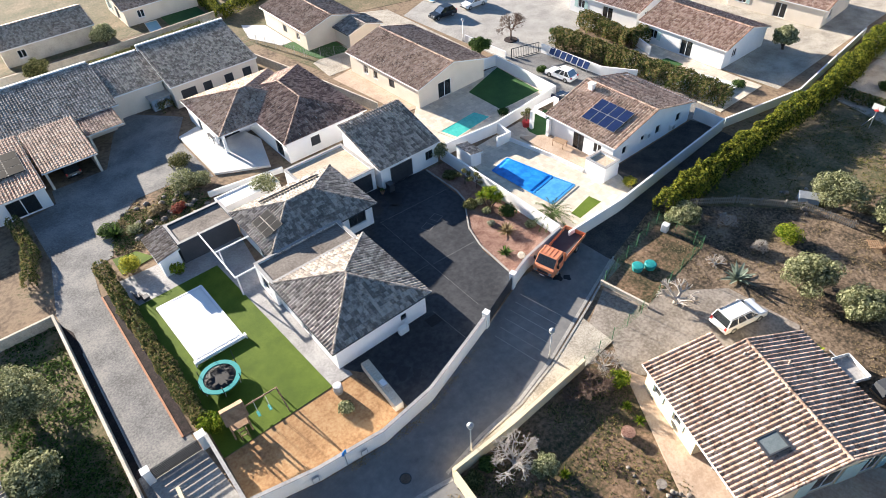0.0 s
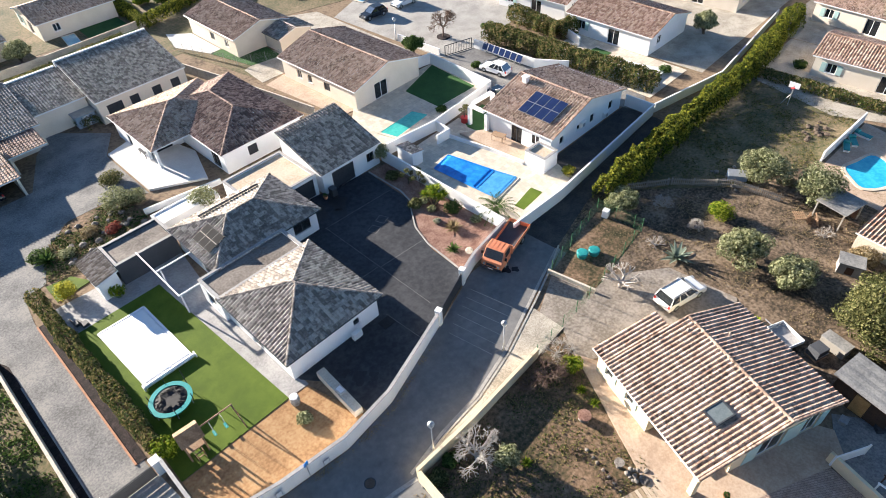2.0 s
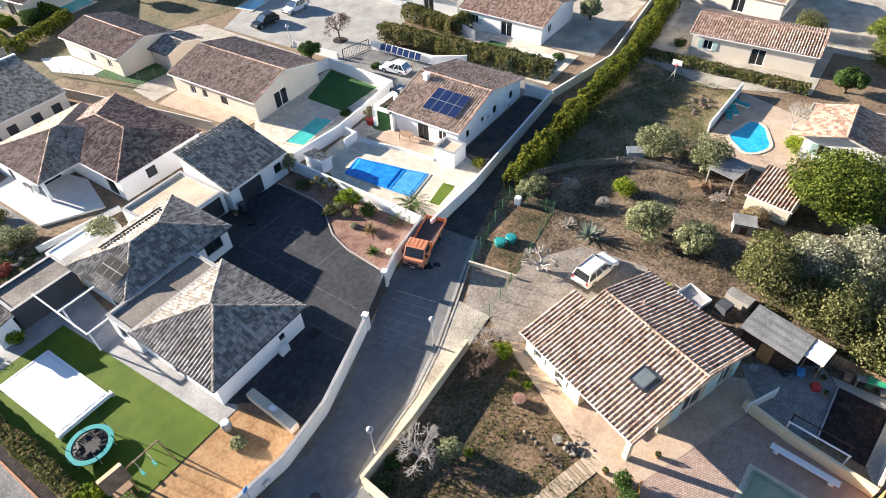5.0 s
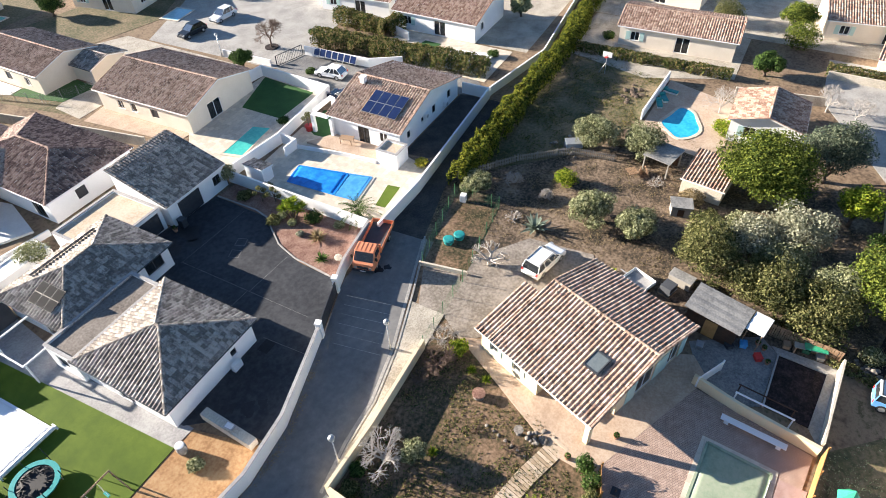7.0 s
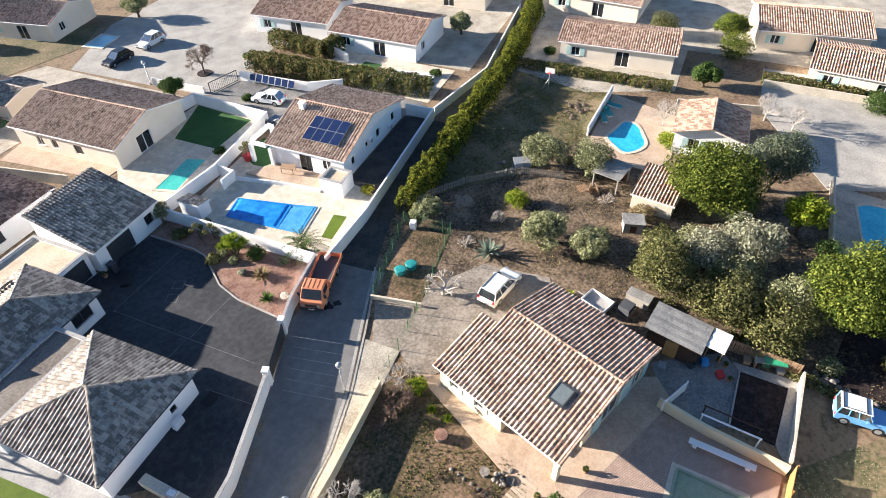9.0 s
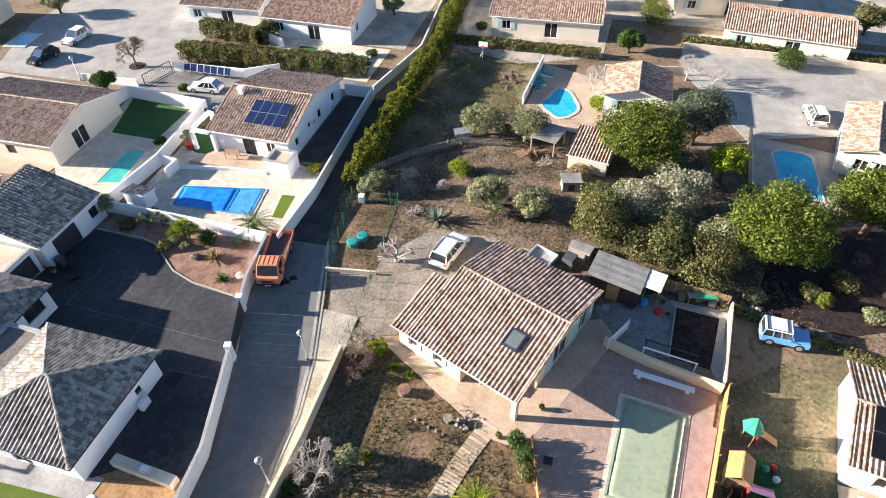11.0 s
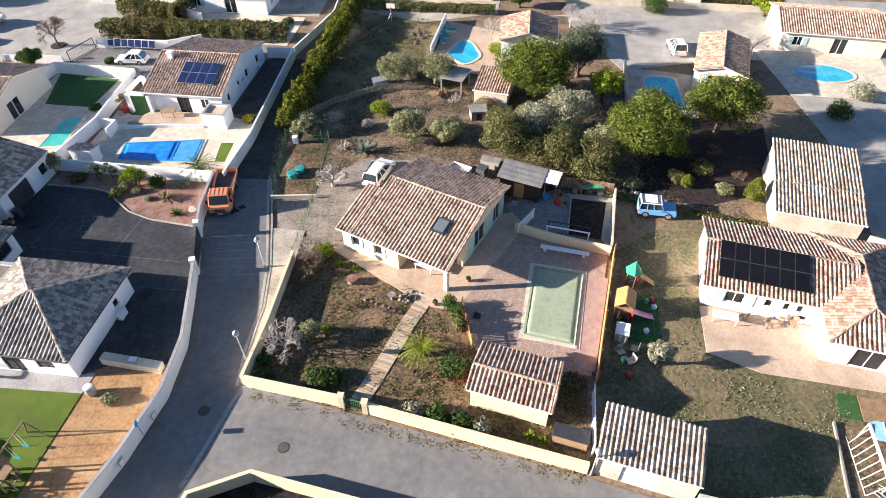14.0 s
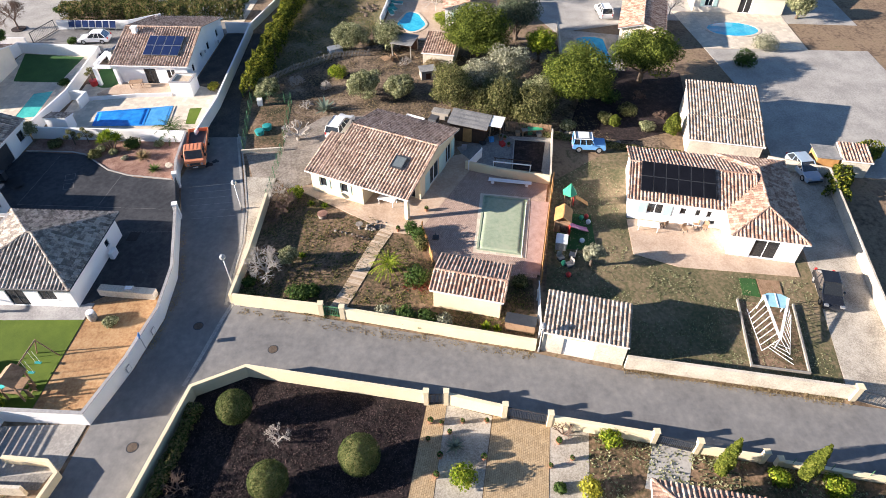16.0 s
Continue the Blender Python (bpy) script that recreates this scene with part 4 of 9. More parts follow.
W("boundary_wall", [(73, 58), (74, 50), (72, 44.5)], 1.3, "white_wall", "curved white wall of the turning circle", 0.18)
W("boundary_wall", [(12.6, 56.8), (20.8, 55.4)], 0.7, "white_wall", "low white garden wall", 0.18)
W("boundary_wall", [(-1, 101.5), (17.4, 100.8), (37, 102)], 1.2, "block_wall", "rendered wall along the far street", 0.18)
W("retaining_wall", [(12.6, 27.3), (12.3, 22.4)], 0.75, "block_wall", "rough concrete planter wall beside the driveway", 0.7)

# ---- houses ----
cream = thing("house", pose(22.7, 1.7, 0, 0, 0, -21.6), "cream single-storey house with brown canal-tile gable roof", "house")
block(cream, 0.5, 5.2, 5.2, 11.1, 2.6, "none", "cream_wall", openings=(("x0", 1.0, 0.8, 0.9, 2.0, "shutters"), ("x0", 3.4, 0.8, 0.9, 2.0, "shutters")))
block(cream, 3.5, 11.9, 0.4, 9.3, 2.75, "none", "cream_wall", openings=(("y0", 2.2, 2.2, 0.1, 2.25, "shutters"), ("y0", 6.1, 1.5, 0.1, 2.25, "shutters"), ("x0", 6.3, 2.0, 0.1, 2.2, "grey")))
roof_part(cream, "gable_y", 0, 12.3, 0, 9.7, 2.72, 0.245, "tile_brown", 0.0, True, 300, 6.95 / 12.3, w=0.33)
roof_part(cream, "shed_+x", 0, 5.4, 9.75, 11.4, 2.72, 0.245, "tile_brown", 0.0, True, 60, w=0.33)
part("gable", Geo().add([(x, y, z) for y in (0.42, 0.66) for x, z in ((0.5, 2.5), (11.9, 2.5), (11.9, 2.95), (6.95, 4.25), (0.5, 2.68))], [(0, 1, 2, 3, 4), (9, 8, 7, 6, 5), (0, 5, 6, 1), (1, 6, 7, 2), (2, 7, 8, 3), (3, 8, 9, 4), (4, 9, 5, 0)]), "cream_wall", cream)
part("gable", Geo().add([(x, y, z) for y in (9.05, 9.29) for x, z in ((0.5, 2.77), (11.9, 2.77), (11.9, 2.95), (6.95, 4.25), (0.5, 2.8))], [(0, 1, 2, 3, 4), (9, 8, 7, 6, 5), (0, 5, 6, 1), (1, 6, 7, 2), (2, 7, 8, 3), (3, 8, 9, 4), (4, 9, 5, 0)]), "cream_wall", cream)
bevel(part("pillar", Geo().box(0.2, 0.6, 0.15, 0.55, 0.0, 2.6), "cream_wall", cream), 0.03)
for px, py in ((3.72, 2.75),):
    m = pose(px, py, 2.72 + 0.245 * px + 0.13, 0, math.degrees(-math.atan(0.245)), 0)
    sk = part("roof_window", Geo().box(-0.78, -0.66, -0.65, 0.65, 0, 0.14).box(0.66, 0.78, -0.65, 0.65, 0, 0.14).box(-0.66, 0.66, -0.65, -0.55, 0, 0.14).box(-0.66, 0.66, 0.55, 0.65, 0, 0.14), "dark_metal", cream, at=m)
    part("pane", Geo().box(-0.66, 0.66, -0.55, 0.55, 0.06, 0.09), "skylight", sk)
for px, py in ((6.1, 8.7), (8.6, 7.2)):
    part("vent_pipe", Geo().lathe([(0.07, -0.3), (0.07, 0.18), (0.12, 0.19), (0.02, 0.27)], 10, (px, py, 2.72 + 0.245 * min(px, 13.9 - px) + 0.1)), "tile_pale", cream)

# the white villa: two hipped wings, flat-roofed links and the garage
villa = thing("house", pose(0, 0, 0), "white villa with grey tiled hip roofs and flat links", "house")
block(villa, 10.9, 19.7, 28.5, 37.7, 2.6, "hip", "white_wall", "tile_grey", 0.37, pieces=300, over=0.4, openings=(
    ("x0", 1.5, 0.9, 0.9, 2.1, "grey"), ("x0", 3.6, 1.6, 0.1, 2.2, "grey"), ("x0", 6.4, 1.4, 0.9, 2.1, "grey"), ("y0", 6.2, 0.6, 0.9, 1.6, "grey")))
block(villa, 10.6, 19.3, 37.75, 41.1, 2.75, "flat", "white_wall", openings=(("x0", 1.0, 1.2, 0.9, 2.1, "grey"),))
block(villa, 12.5, 23.2, 41.2, 49.0, 2.6, "hip", "white_wall", "tile_grey", 0.37, pieces=300, over=0.4, openings=(
    ("y0", 8.0, 1.9, 0.9, 2.1, "grey"), ("x0", 4.4, 2.2, 0.1, 2.2, "grey"), ("x1", 1.5, 1.2, 0.9, 2.1, "grey")))
block(villa, 19.6, 26.7, 45.7, 52.0, 2.6, "flat", "white_wall", roof_mat="flat_roof_warm", openings=(("y0", 4.2, 2.5, 0.05, 2.2, "garage"),))
block(villa, 27.0, 34.6, 45.0, 52.0, 2.6, "shed_+y", "white_wall", "tile_grey", 0.28, over=0.25, pieces=250, openings=(
    ("y0", 1.2, 2.9, 0.05, 2.2, "garage"), ("y0", 5.9, 1.0, 0.9, 2.0, "grey"), ("x0", 3.0, 1.0, 0.9, 1.8, "grey")))
solar(villa, (13.85, 44.3, 2.75 - 0.37 * 0.4 + 0.37 * 1.75 + 0.1), 0.37, (0, -1), 3, 2, 0.98, 1.0)
solar(villa, (18.0, 47.7, 2.75 - 0.37 * 0.4 + 0.37 * 1.7 + 0.1), 0.37, (-1, 0), 6, 1, 1.1, 0.5)
annex = thing("garden_house", pose(0, 0, 0), "low grey garden house with flat roof and tiled porch", "garden house")
block(annex, 6.6, 12.3, 48.6, 52.2, 2.4, "flat", "grey_wall")
block(annex, 4.5, 6.3, 48.0, 52.0, 2.0, "shed_+x", "white_wall", "tile_pale", 0.2, over=0.2)
perg = thing("pergola", pose(0, 0, 0), "white steel pergola over the grey paving", "pergola")
for x, y in ((8.85, 41.1), (9.1, 45.2)):
    part("post", Geo().box(x - 0.06, x + 0.06, y - 0.06, y + 0.06, 0, 2.38), "white_paint", perg)
for a in ((8.6, 8.72, 40.9, 48.9), (8.72, 12.4, 45.1, 45.22), (8.72, 11.8, 40.9, 41.02)):
    part("beam", Geo().box(*a, 2.381, 2.5), "white_paint", perg)

ea = thing("house", pose(24.0, -19.0, 0, 0, 0, -9), "white L-shaped house with pale tiled roofs", "house")
block(ea, 0.3, 8.2, -11.2, -0.3, 2.55, "gable_y", "white_wall", "tile_pink", 0.3, pieces=300, openings=(
    ("x0", 1.6, 1.5, 0.9, 2.1, "shutters"), ("x0", 4.6, 0.6, 1.2, 2.0, "white"), ("x0", 6.0, 0.5, 1.2, 2.0, "white"), ("x0", 7.0, 0.5, 1.2, 2.0, "white")))
block(ea, -3.1, 8.6, -15.0, -9.1, 2.6, "hip", "white_wall", "tile_pink", 0.34, pieces=250, openings=(("x0", 1.9, 2.2, 0.1, 2.2, "white"), ("y1", 2.0, 1.8, 0.1, 2.2, "white")))
solar(ea, (2.5, -4.4, 2.7 + 0.3 * 2.2 + 0.1), 0.3, (0, -1), 6, 2, 1.14, 1.75)

pool_house = thing("pool_house", pose(12.1, -1.0, 0, 0, 0, -11), "small cream pool house with rosy canal-tile roof", "outbuilding")
block(pool_house, 0.2, 4.2, -5.8, -0.2, 2.2, "gable_y", "cream_wall", "tile_pink", 0.3, over=0.25, pieces=300, ridge_at=0.42)
road_garage = thing("garage", pose(8.1, -9.9, 0, 0, 0, -11), "rendered roadside garage with a white door", "garage")
block(road_garage, 0, 3.6, -6.3, 0, 2.3, "shed_+x", "block_wall", "tile_pale", 0.18, over=0.12, pieces=200, openings=(("x0", 1.6, 2.4, 0.02, 2.0, "white_garage"),))
barn = thing("barn", pose(34.6, -27.2, 0, 0, 0, -9), "old barn with a weathered pale tile roof", "barn")
block(barn, 0.2, 3.6, -7.6, -0.2, 2.1, "shed_+x", "block_wall", "tile_pale", 0.2, over=0.2)
block(barn, 3.9, 9.6, -7.6, -0.2, 2.9, "shed_+x", "block_wall", "tile_pale", 0.14, over=0.2)

blue_house = thing("house", pose(0, 0, 0, 0, 0, 0), "white house with brown tiles and an arched porch", "house")
block(blue_house, 47.3, 61.2, 31.2, 40.3, 2.7, "gable_y", "white_wall", "tile_brown", 0.27, pieces=0, openings=(
    ("x0", 3.6, 1.5, 0.1, 2.2, "grey"), ("x0", 6.4, 1.1, 0.9, 2.1, "white"), ("y0", 1.6, 0.8, 0.9, 1.9, "white"), ("y0", 4.8, 0.7, 1.2, 1.9, "white"), ("y0", 7.4, 0.9, 0.9, 2.0, "white"), ("y0", 11.2, 0.9, 0.9, 2.0, "white")), ridge_at=0.47)
block(blue_house, 44.6, 46.9, 30.0, 32.6, 1.9, "flat", "white_wall", roof_mat="flat_roof_warm")
for ax, az in ((52.6, 1.5), (57.4, 0.5)):
    unit = part("air_conditioner", Geo().box(ax, ax + 0.85, 30.82, 31.19, az, az + 0.6), "white_paint", blue_house)
    part("fan_grille", Geo().tube((ax + 0.33, 30.8, az + 0.3), (ax + 0.33, 30.819, az + 0.3), 0.24, n=16), "grey_metal", unit)
part("chimney", Geo().box(52.4, 53.0, 38.8, 39.4, 3.6, 5.0).box(52.32, 53.08, 38.72, 39.48, 5.002, 5.1), "white_wall", blue_house)
solar(blue_house, (50.2, 34.6, 2.85 + 0.27 * 2.9 + 0.1), 0.27, (0, -1), 4, 2, 1.12, 1.75, "pv_blue")
for x, y in ((46.9, 42.6), (46.9, 40.0), (50.9, 42.6)):
    part("porch_pillar", Geo().box(x - 0.2, x + 0.2, y - 0.2, y + 0.2, 0, 2.4), "white_wall", blue_house)
for a in ((46.7, 47.1, 40.4, 42.4), (47.3, 50.7, 42.4, 42.8)):
    part("porch_beam", Geo().box(*a, 2.402, 2.75), "white_wall", blue_house)

hip_house = thing("house", pose(0, 0, 0), "pale house with dark red hip roofs and terrace", "house")
block(hip_house, 22.2, 32.4, 56.2, 71.6, 2.7, "hip", "white_wall", "tile_dark", 0.3, openings=(("x0", 2.0, 1.0, 0.9, 2.1, "grey"), ("y0", 3.0, 1.2, 0.9, 2.1, "shutter"), ("x0", 12.4, 1.8, 0.1, 2.2, "grey")))
block(hip_house, 17.6, 27.0, 66.0, 73.4, 2.7, "none", "white_wall", openings=(("x0", 3.0, 1.0, 0.1, 2.1, "grey"), ("y0", 1.2, 2.0, 0.1, 2.2, "grey")))
roof_part(hip_house, "hip", 17.6, 29.0, 62.9, 73.4, 2.85, 0.3, "tile_brown", 0.35, True)
for x, y in ((17.6, 62.8), (17.6, 65.4)):
    part("porch_pillar", Geo().box(x, x + 0.3, y, y + 0.3, 0, 2.72), "white_wall", hip_house)

house_g = thing("house", pose(0.3, 0, 0, 0, 0, 2), "beige house with long brown canal-tile roof", "house")
block(house_g, 41.8, 53.0, 54.0, 68.6, 2.75, "gable_y", "beige_wall", "tile_brown", 0.27, openings=(("x0", 3.0, 1.0, 0.9, 2.0, "white"), ("x0", 5.2, 0.9, 0.9, 2.0, "white"), ("x0", 8.5, 1.2, 0.9, 2.0, "shutter"), ("y0", 3.2, 2.2, 0.05, 2.2, "white")))
house_h = thing("house", pose(0, 0, 0), "pale beige house with brown gable roof", "house")
block(house_h, 38.6, 47.6, 79.9, 93, 2.8, "gable_y", "beige_wall", "tile_brown", 0.27, openings=(("x0", 6.0, 1.2, 0.9, 2.0, "shutter"), ("x0", 10, 1.0, 0.9, 2.0, "white"), ("y0", 5, 1.1, 0.9, 2.1, "shutter")))
block(house_h, 43.5, 49.0, 76.0, 80.0, 2.2, "gable_y", "beige_wall", "tile_grey", 0.27)

terrace_a = thing("terraced_house", pose(0, 0, 0), "long beige terrace with grey tile roofs", "terraced house")
block(terrace_a, 17.6, 29.4, 77.4, 86.4, 3.0, "shed_+y", "beige_wall", "tile_grey", 0.25, over=0.2, openings=(("y0", 1.0, 2.0, 0.1, 2.2, "shutter"), ("y0", 4.0, 1.2, 1.0, 2.2, "shutter"), ("y0", 7.0, 1.2, 1.0, 2.2, "shutter"), ("y0", 9.6, 1.2, 1.0, 2.2, "shutter")))
block(terrace_a, 11.2, 17.4, 80.2, 86.8, 3.0, "shed_+y", "beige_wall", "tile_grey", 0.24, over=0.2)
block(terrace_a, -4, 11.0, 78.4, 87.2, 2.8, "shed_+y", "beige_wall", "tile_grey", 0.24, over=0.2, openings=(("y0", 4.2, 1.2, 1.0, 2.2, "shutter"), ("y0", 7.2, 1.2, 1.0, 2.2, "shutter"), ("y0", 11, 2.0, 0.1, 2.2, "shutter"), ("y0", 1.2, 1.2, 1.0, 2.2, "shutter")))
block(terrace_a, -40, -4.2, 78.4, 87.2, 2.8, "shed_+y", "beige_wall", "tile_grey", 0.24, fine=False, over=0.2)
for fx0, fx1, fy, fz in ((17.3, 29.7, 86.5, 5.5), (11.0, 17.2, 86.9, 4.8), (-4.1, 11.0, 87.3, 5.15), (-40, -4.2, 87.3, 5.15)):
    part("fascia", Geo().box(fx0, fx1, fy + 0.2, fy + 0.6, 0, fz + 0.15), "white_wall", terrace_a, "white parapet along the high edge")
carport = thing("carport", pose(0, 0, 0), "open carport with brown tile roof on pillars", "carport")
block(carport, 0.2, 5.6, 70.0, 78.0, 2.3, "shed_+y", "beige_wall", "tile_brown", 0.12, over=0.25, skip="y0", base=False)
old_garage = thing("garage", pose(0, 0, 0), "pale garage with rosy tiles and panels", "garage")
block(old_garage, -12, -0.5, 67.2, 77.6, 2.3, "shed_+y", "white_wall", "tile_pink", 0.12, fine=False, over=0.2, openings=(("y0", 7.5, 3, 0.05, 2.1, "door"),))
solar(old_garage, (-4.5, 72.8, 2.35 + 0.12 * 5.8 + 0.1), 0.12, (1, 0), 4, 3, 1.7, 1.4, "pv")
porch = thing("porch", pose(0, 0, 0), "small open porch with brown tiles", "porch")
block(porch, 6.2, 10.2, 74.6, 78.2, 2.2, "shed_+y", "beige_wall", "tile_dark", 0.12, fine=False, over=0.15, skip="y0 x1", base=False)
sw_house = thing("house", pose(-10.6, 25.4, 0, 0, 0, 8), "house corner with pale tile roof", "house")
block(sw_house, -9, 0.0, -2, 11.4, 2.6, "gable_y", "white_wall", "tile_pale", 0.28, fine=False)
front_house = thing("house", pose(-3.3, -15.6, 0, 0, 0, -8), "house with rosy canal-tile roof in a front garden", "house")
block(front_house, -11, -0.4, -14, -0.5, 2.5, "hip", "white_wall", "tile_pink", 0.3, pieces=0)


def far_house(x, y, w, d, yaw, tile, wall, label, kind="gable_y"):
    h = thing("house", pose(x, y, 0, 0, 0, yaw), label, "house", "far houses")
    block(h, -w / 2, w / 2, -d / 2, d / 2, 2.7, kind, wall, tile, 0.28, fine=False, openings=(
        ("x0", 1.5, 1.2, 0.9, 2.1, "shutters"), ("x0", d / 2, 1.8, 0.1, 2.2, "white"), ("y0", 2, 1.1, 0.9, 2.1, "white"), ("y1", 2, 1.1, 0.9, 2.1, "white")))
    return h


far_house(80, 42, 10, 13, 0, "tile_pink", "white_wall", "white house with rosy tiles behind hedges")
far_house(81, 57, 9, 12, 4, "tile_pink", "white_wall", "white house with rosy tiles by the turning circle")
far_house(87.5, 10, 8, 15, 3, "tile_pink", "beige_wall", "beige house with rosy tiles behind the forecourt")
far_house(68.5, -3.6, 6.4, 7, 0, "tile_pink", "white_wall", "white pool house with rosy tiles", "gable_x")
far_house(64.2, -27.9, 9.6, 5.6, -13, "tile_pink", "beige_wall", "beige house with rosy tiles by a pool", "gable_x")
far_house(90, -22, 9, 15, -6, "tile_pink", "beige_wall", "pink-beige house with rosy tiles across the road")
far_house(76, -44, 9, 13, -4, "tile_pink", "beige_wall", "beige house with rosy tiles by the far pool")
far_house(94, 74, 10, 13, 10, "tile_brown", "beige_wall", "beige house with brown tiles at the end of the estate")
far_house(10, 112, 13, 10, 0, "tile_pale", "block_wall", "old rendered house with pale tiles", "gable_x")
far_house(28, 114, 12, 10, 0, "tile_brown", "beige_wall", "beige house with brown tiles across the street", "gable_x")
far_house(66, 96, 10, 12, 10, "tile_brown", "beige_wall", "beige house with brown tiles up the street")
far_house(100, 40, 10, 14, 4, "tile_pink", "beige_wall", "beige house with rosy tiles further off")
far_house(104, 16, 10, 14, -4, "tile_brown", "beige_wall", "beige house with brown tiles further off")
far_house(102, -14, 10, 14, 8, "tile_pink", "beige_wall", "pink-beige house with rosy tiles further off")
far_house(-12, 112, 13, 10, 0, "tile_brown", "beige_wall", "beige house with brown tiles beyond the terrace", "gable_x")
far_house(48, 116, 12, 10, 6, "tile_pink", "beige_wall", "beige house with rosy tiles beyond the street")


# ---- plants ----
def leaf_quads(P, N, size, tilt=0.9, aspect=0.55, up=0.0):
    """One small pointed leaf clump at each point P, facing roughly along N."""
    n = len(P)
    N = N + rng.normal(0, tilt, (n, 3))
    N[:, 2] += up
    N /= np.linalg.norm(N, axis=1)[:, None] + 1e-9
    R = rng.normal(0, 1, (n, 3))
    U = np.cross(N, R)
    U /= np.linalg.norm(U, axis=1)[:, None] + 1e-9
    V = np.cross(N, U)
    s = (size * rng.uniform(0.55, 1.45, n))[:, None]
    Q = np.stack([P - U * s, P - V * s * aspect + N * s * 0.15, P + U * s, P + V * s * aspect + N * s * 0.15], 1)
    return Q.reshape(-1, 3)


def leaf_mesh(name, Q, mat):
    me = bpy.data.meshes.new(name)
    n = len(Q) // 4
    me.from_pydata(Q.tolist(), [], np.arange(n * 4).reshape(-1, 4).tolist())
    me.materials.append(M[mat])
    return me


def cloud(lobes, n, size, inner=0.3, tilt=0.45, aspect=0.55):
    """Leaf clumps over the skin and inside of several egg-shaped lobes (centre, radii)."""
    out = []
    vol = np.array([r[0] * r[1] + r[1] * r[2] + r[0] * r[2] for _, r in lobes])
    for (c, r), k in zip(lobes, (n * vol / vol.sum()).astype(int)):
        d = rng.normal(0, 1, (k, 3))
        d /= np.linalg.norm(d, axis=1)[:, None]
        bumps = 1 + 0.10 * np.sin(d[:, 0] * 7 + c[0]) * np.sin(d[:, 1] * 8 + c[1]) + 0.08 * np.sin(d[:, 2] * 11 + d[:, 0] * 5)
        rad = np.where(rng.random(k) < inner, rng.uniform(0.45, 0.9, k), rng.uniform(0.86, 1.06, k)) * bumps
        P = np.array(c) + d * np.array(r) * rad[:, None]
        out.append(leaf_quads(P, d / np.array(r), size, tilt, aspect))
    return np.concatenate(out)


def limb(g, a, b, r0, r1, n=6):
    a, b = Vector(a), Vector(b)
    mid = (a + b) / 2 + Vector(rng.normal(0, 0.06, 3)) * (b - a).length
    g.tube(a, mid, r0, (r0 + r1) / 2, n, False).tube(mid, b, (r0 + r1) / 2, r1, n, False)


def tree(x, y, r, h, kind="olive", label="", category="tree", leaf_mat="olive_leaf", n=3200, size=0.13, lobes=9, trunk=1.0, flat=0.75, name="tree", bark="bark", turn=None):
    """A tree: a tapered forked trunk and a crown of many leaf clumps in uneven lobes."""
    t = thing(name, pose(x, y, 0, 0, 0, turn if turn is not None else float(rng.uniform(0, 360))), label, category)
    g = Geo()
    tr = 0.06 * r + 0.06
    base = h - 2 * r * flat
    fork = max(0.4, base * trunk)
    g.tube((0, 0, -0.1), (0.05, 0.03, fork), tr * 1.25, tr, 8)
    L = []
    zc, rz = h - r * flat, r * flat
    many, wide = lobes * 3, float(rng.uniform(0.88, 1.14))
    for i in range(many):
        a = i * 2.39996 + float(rng.uniform(-0.3, 0.3))
        e = 1 - 1.45 * (i + 0.5) / many          # from the top of the crown down to its skirt
        ring = math.sqrt(max(0.0, 1 - e * e))
        q = r * float(rng.uniform(0.2, 0.36))
        k = float(rng.uniform(0.58, 0.98)) - 0.22
        c = (k * r * ring * math.cos(a) * wide, k * r * ring * math.sin(a) / wide, zc + k * rz * e)
        L.append((c, (q, q, q * 0.8)))
        if i % 3 == 0:
            limb(g, (0.05, 0.03, fork * 0.95), (c[0] * 0.8, c[1] * 0.8, c[2]), tr * 0.5, tr * 0.14)
    L.append(((0, 0, zc), (r * 0.55, r * 0.55, rz * 0.6)))
    part("trunk", g, bark, t, smooth=True)
    cr = new("crown", leaf_mesh("crown", cloud(L, int(n * 2.0), size * 0.85, tilt=0.35), leaf_mat))
    cr.parent = t
    return t


def shrub(x, y, r, h, leaf_mat="green_leaf", label="rounded green garden shrub", n=700, size=0.09, z=0.0, name="shrub", lobes=5, group=""):
    t = thing(name, pose(x, y, z, 0, 0, float(rng.uniform(0, 360))), label, "shrub", group)
    L = [((0, 0, h * 0.5), (r * 0.75, r * 0.75, h * 0.5))]
    g = Geo()
    for i in range(lobes):
        a = 2 * math.pi * i / lobes + float(rng.uniform(-0.4, 0.4))
        d = r * 0.5
        L.append(((d * math.cos(a), d * math.sin(a), h * float(rng.uniform(0.35, 0.6))), (r * 0.5, r * 0.5, h * 0.38)))
        limb(g, (0, 0, -0.05), (d * math.cos(a) * 0.8, d * math.sin(a) * 0.8, h * 0.4), 0.03, 0.01, 4)
    part("stem", g, "bark", t)
    cr = new("crown", leaf_mesh("crown", cloud(L, n, size), leaf_mat))
    cr.parent = t
    return t


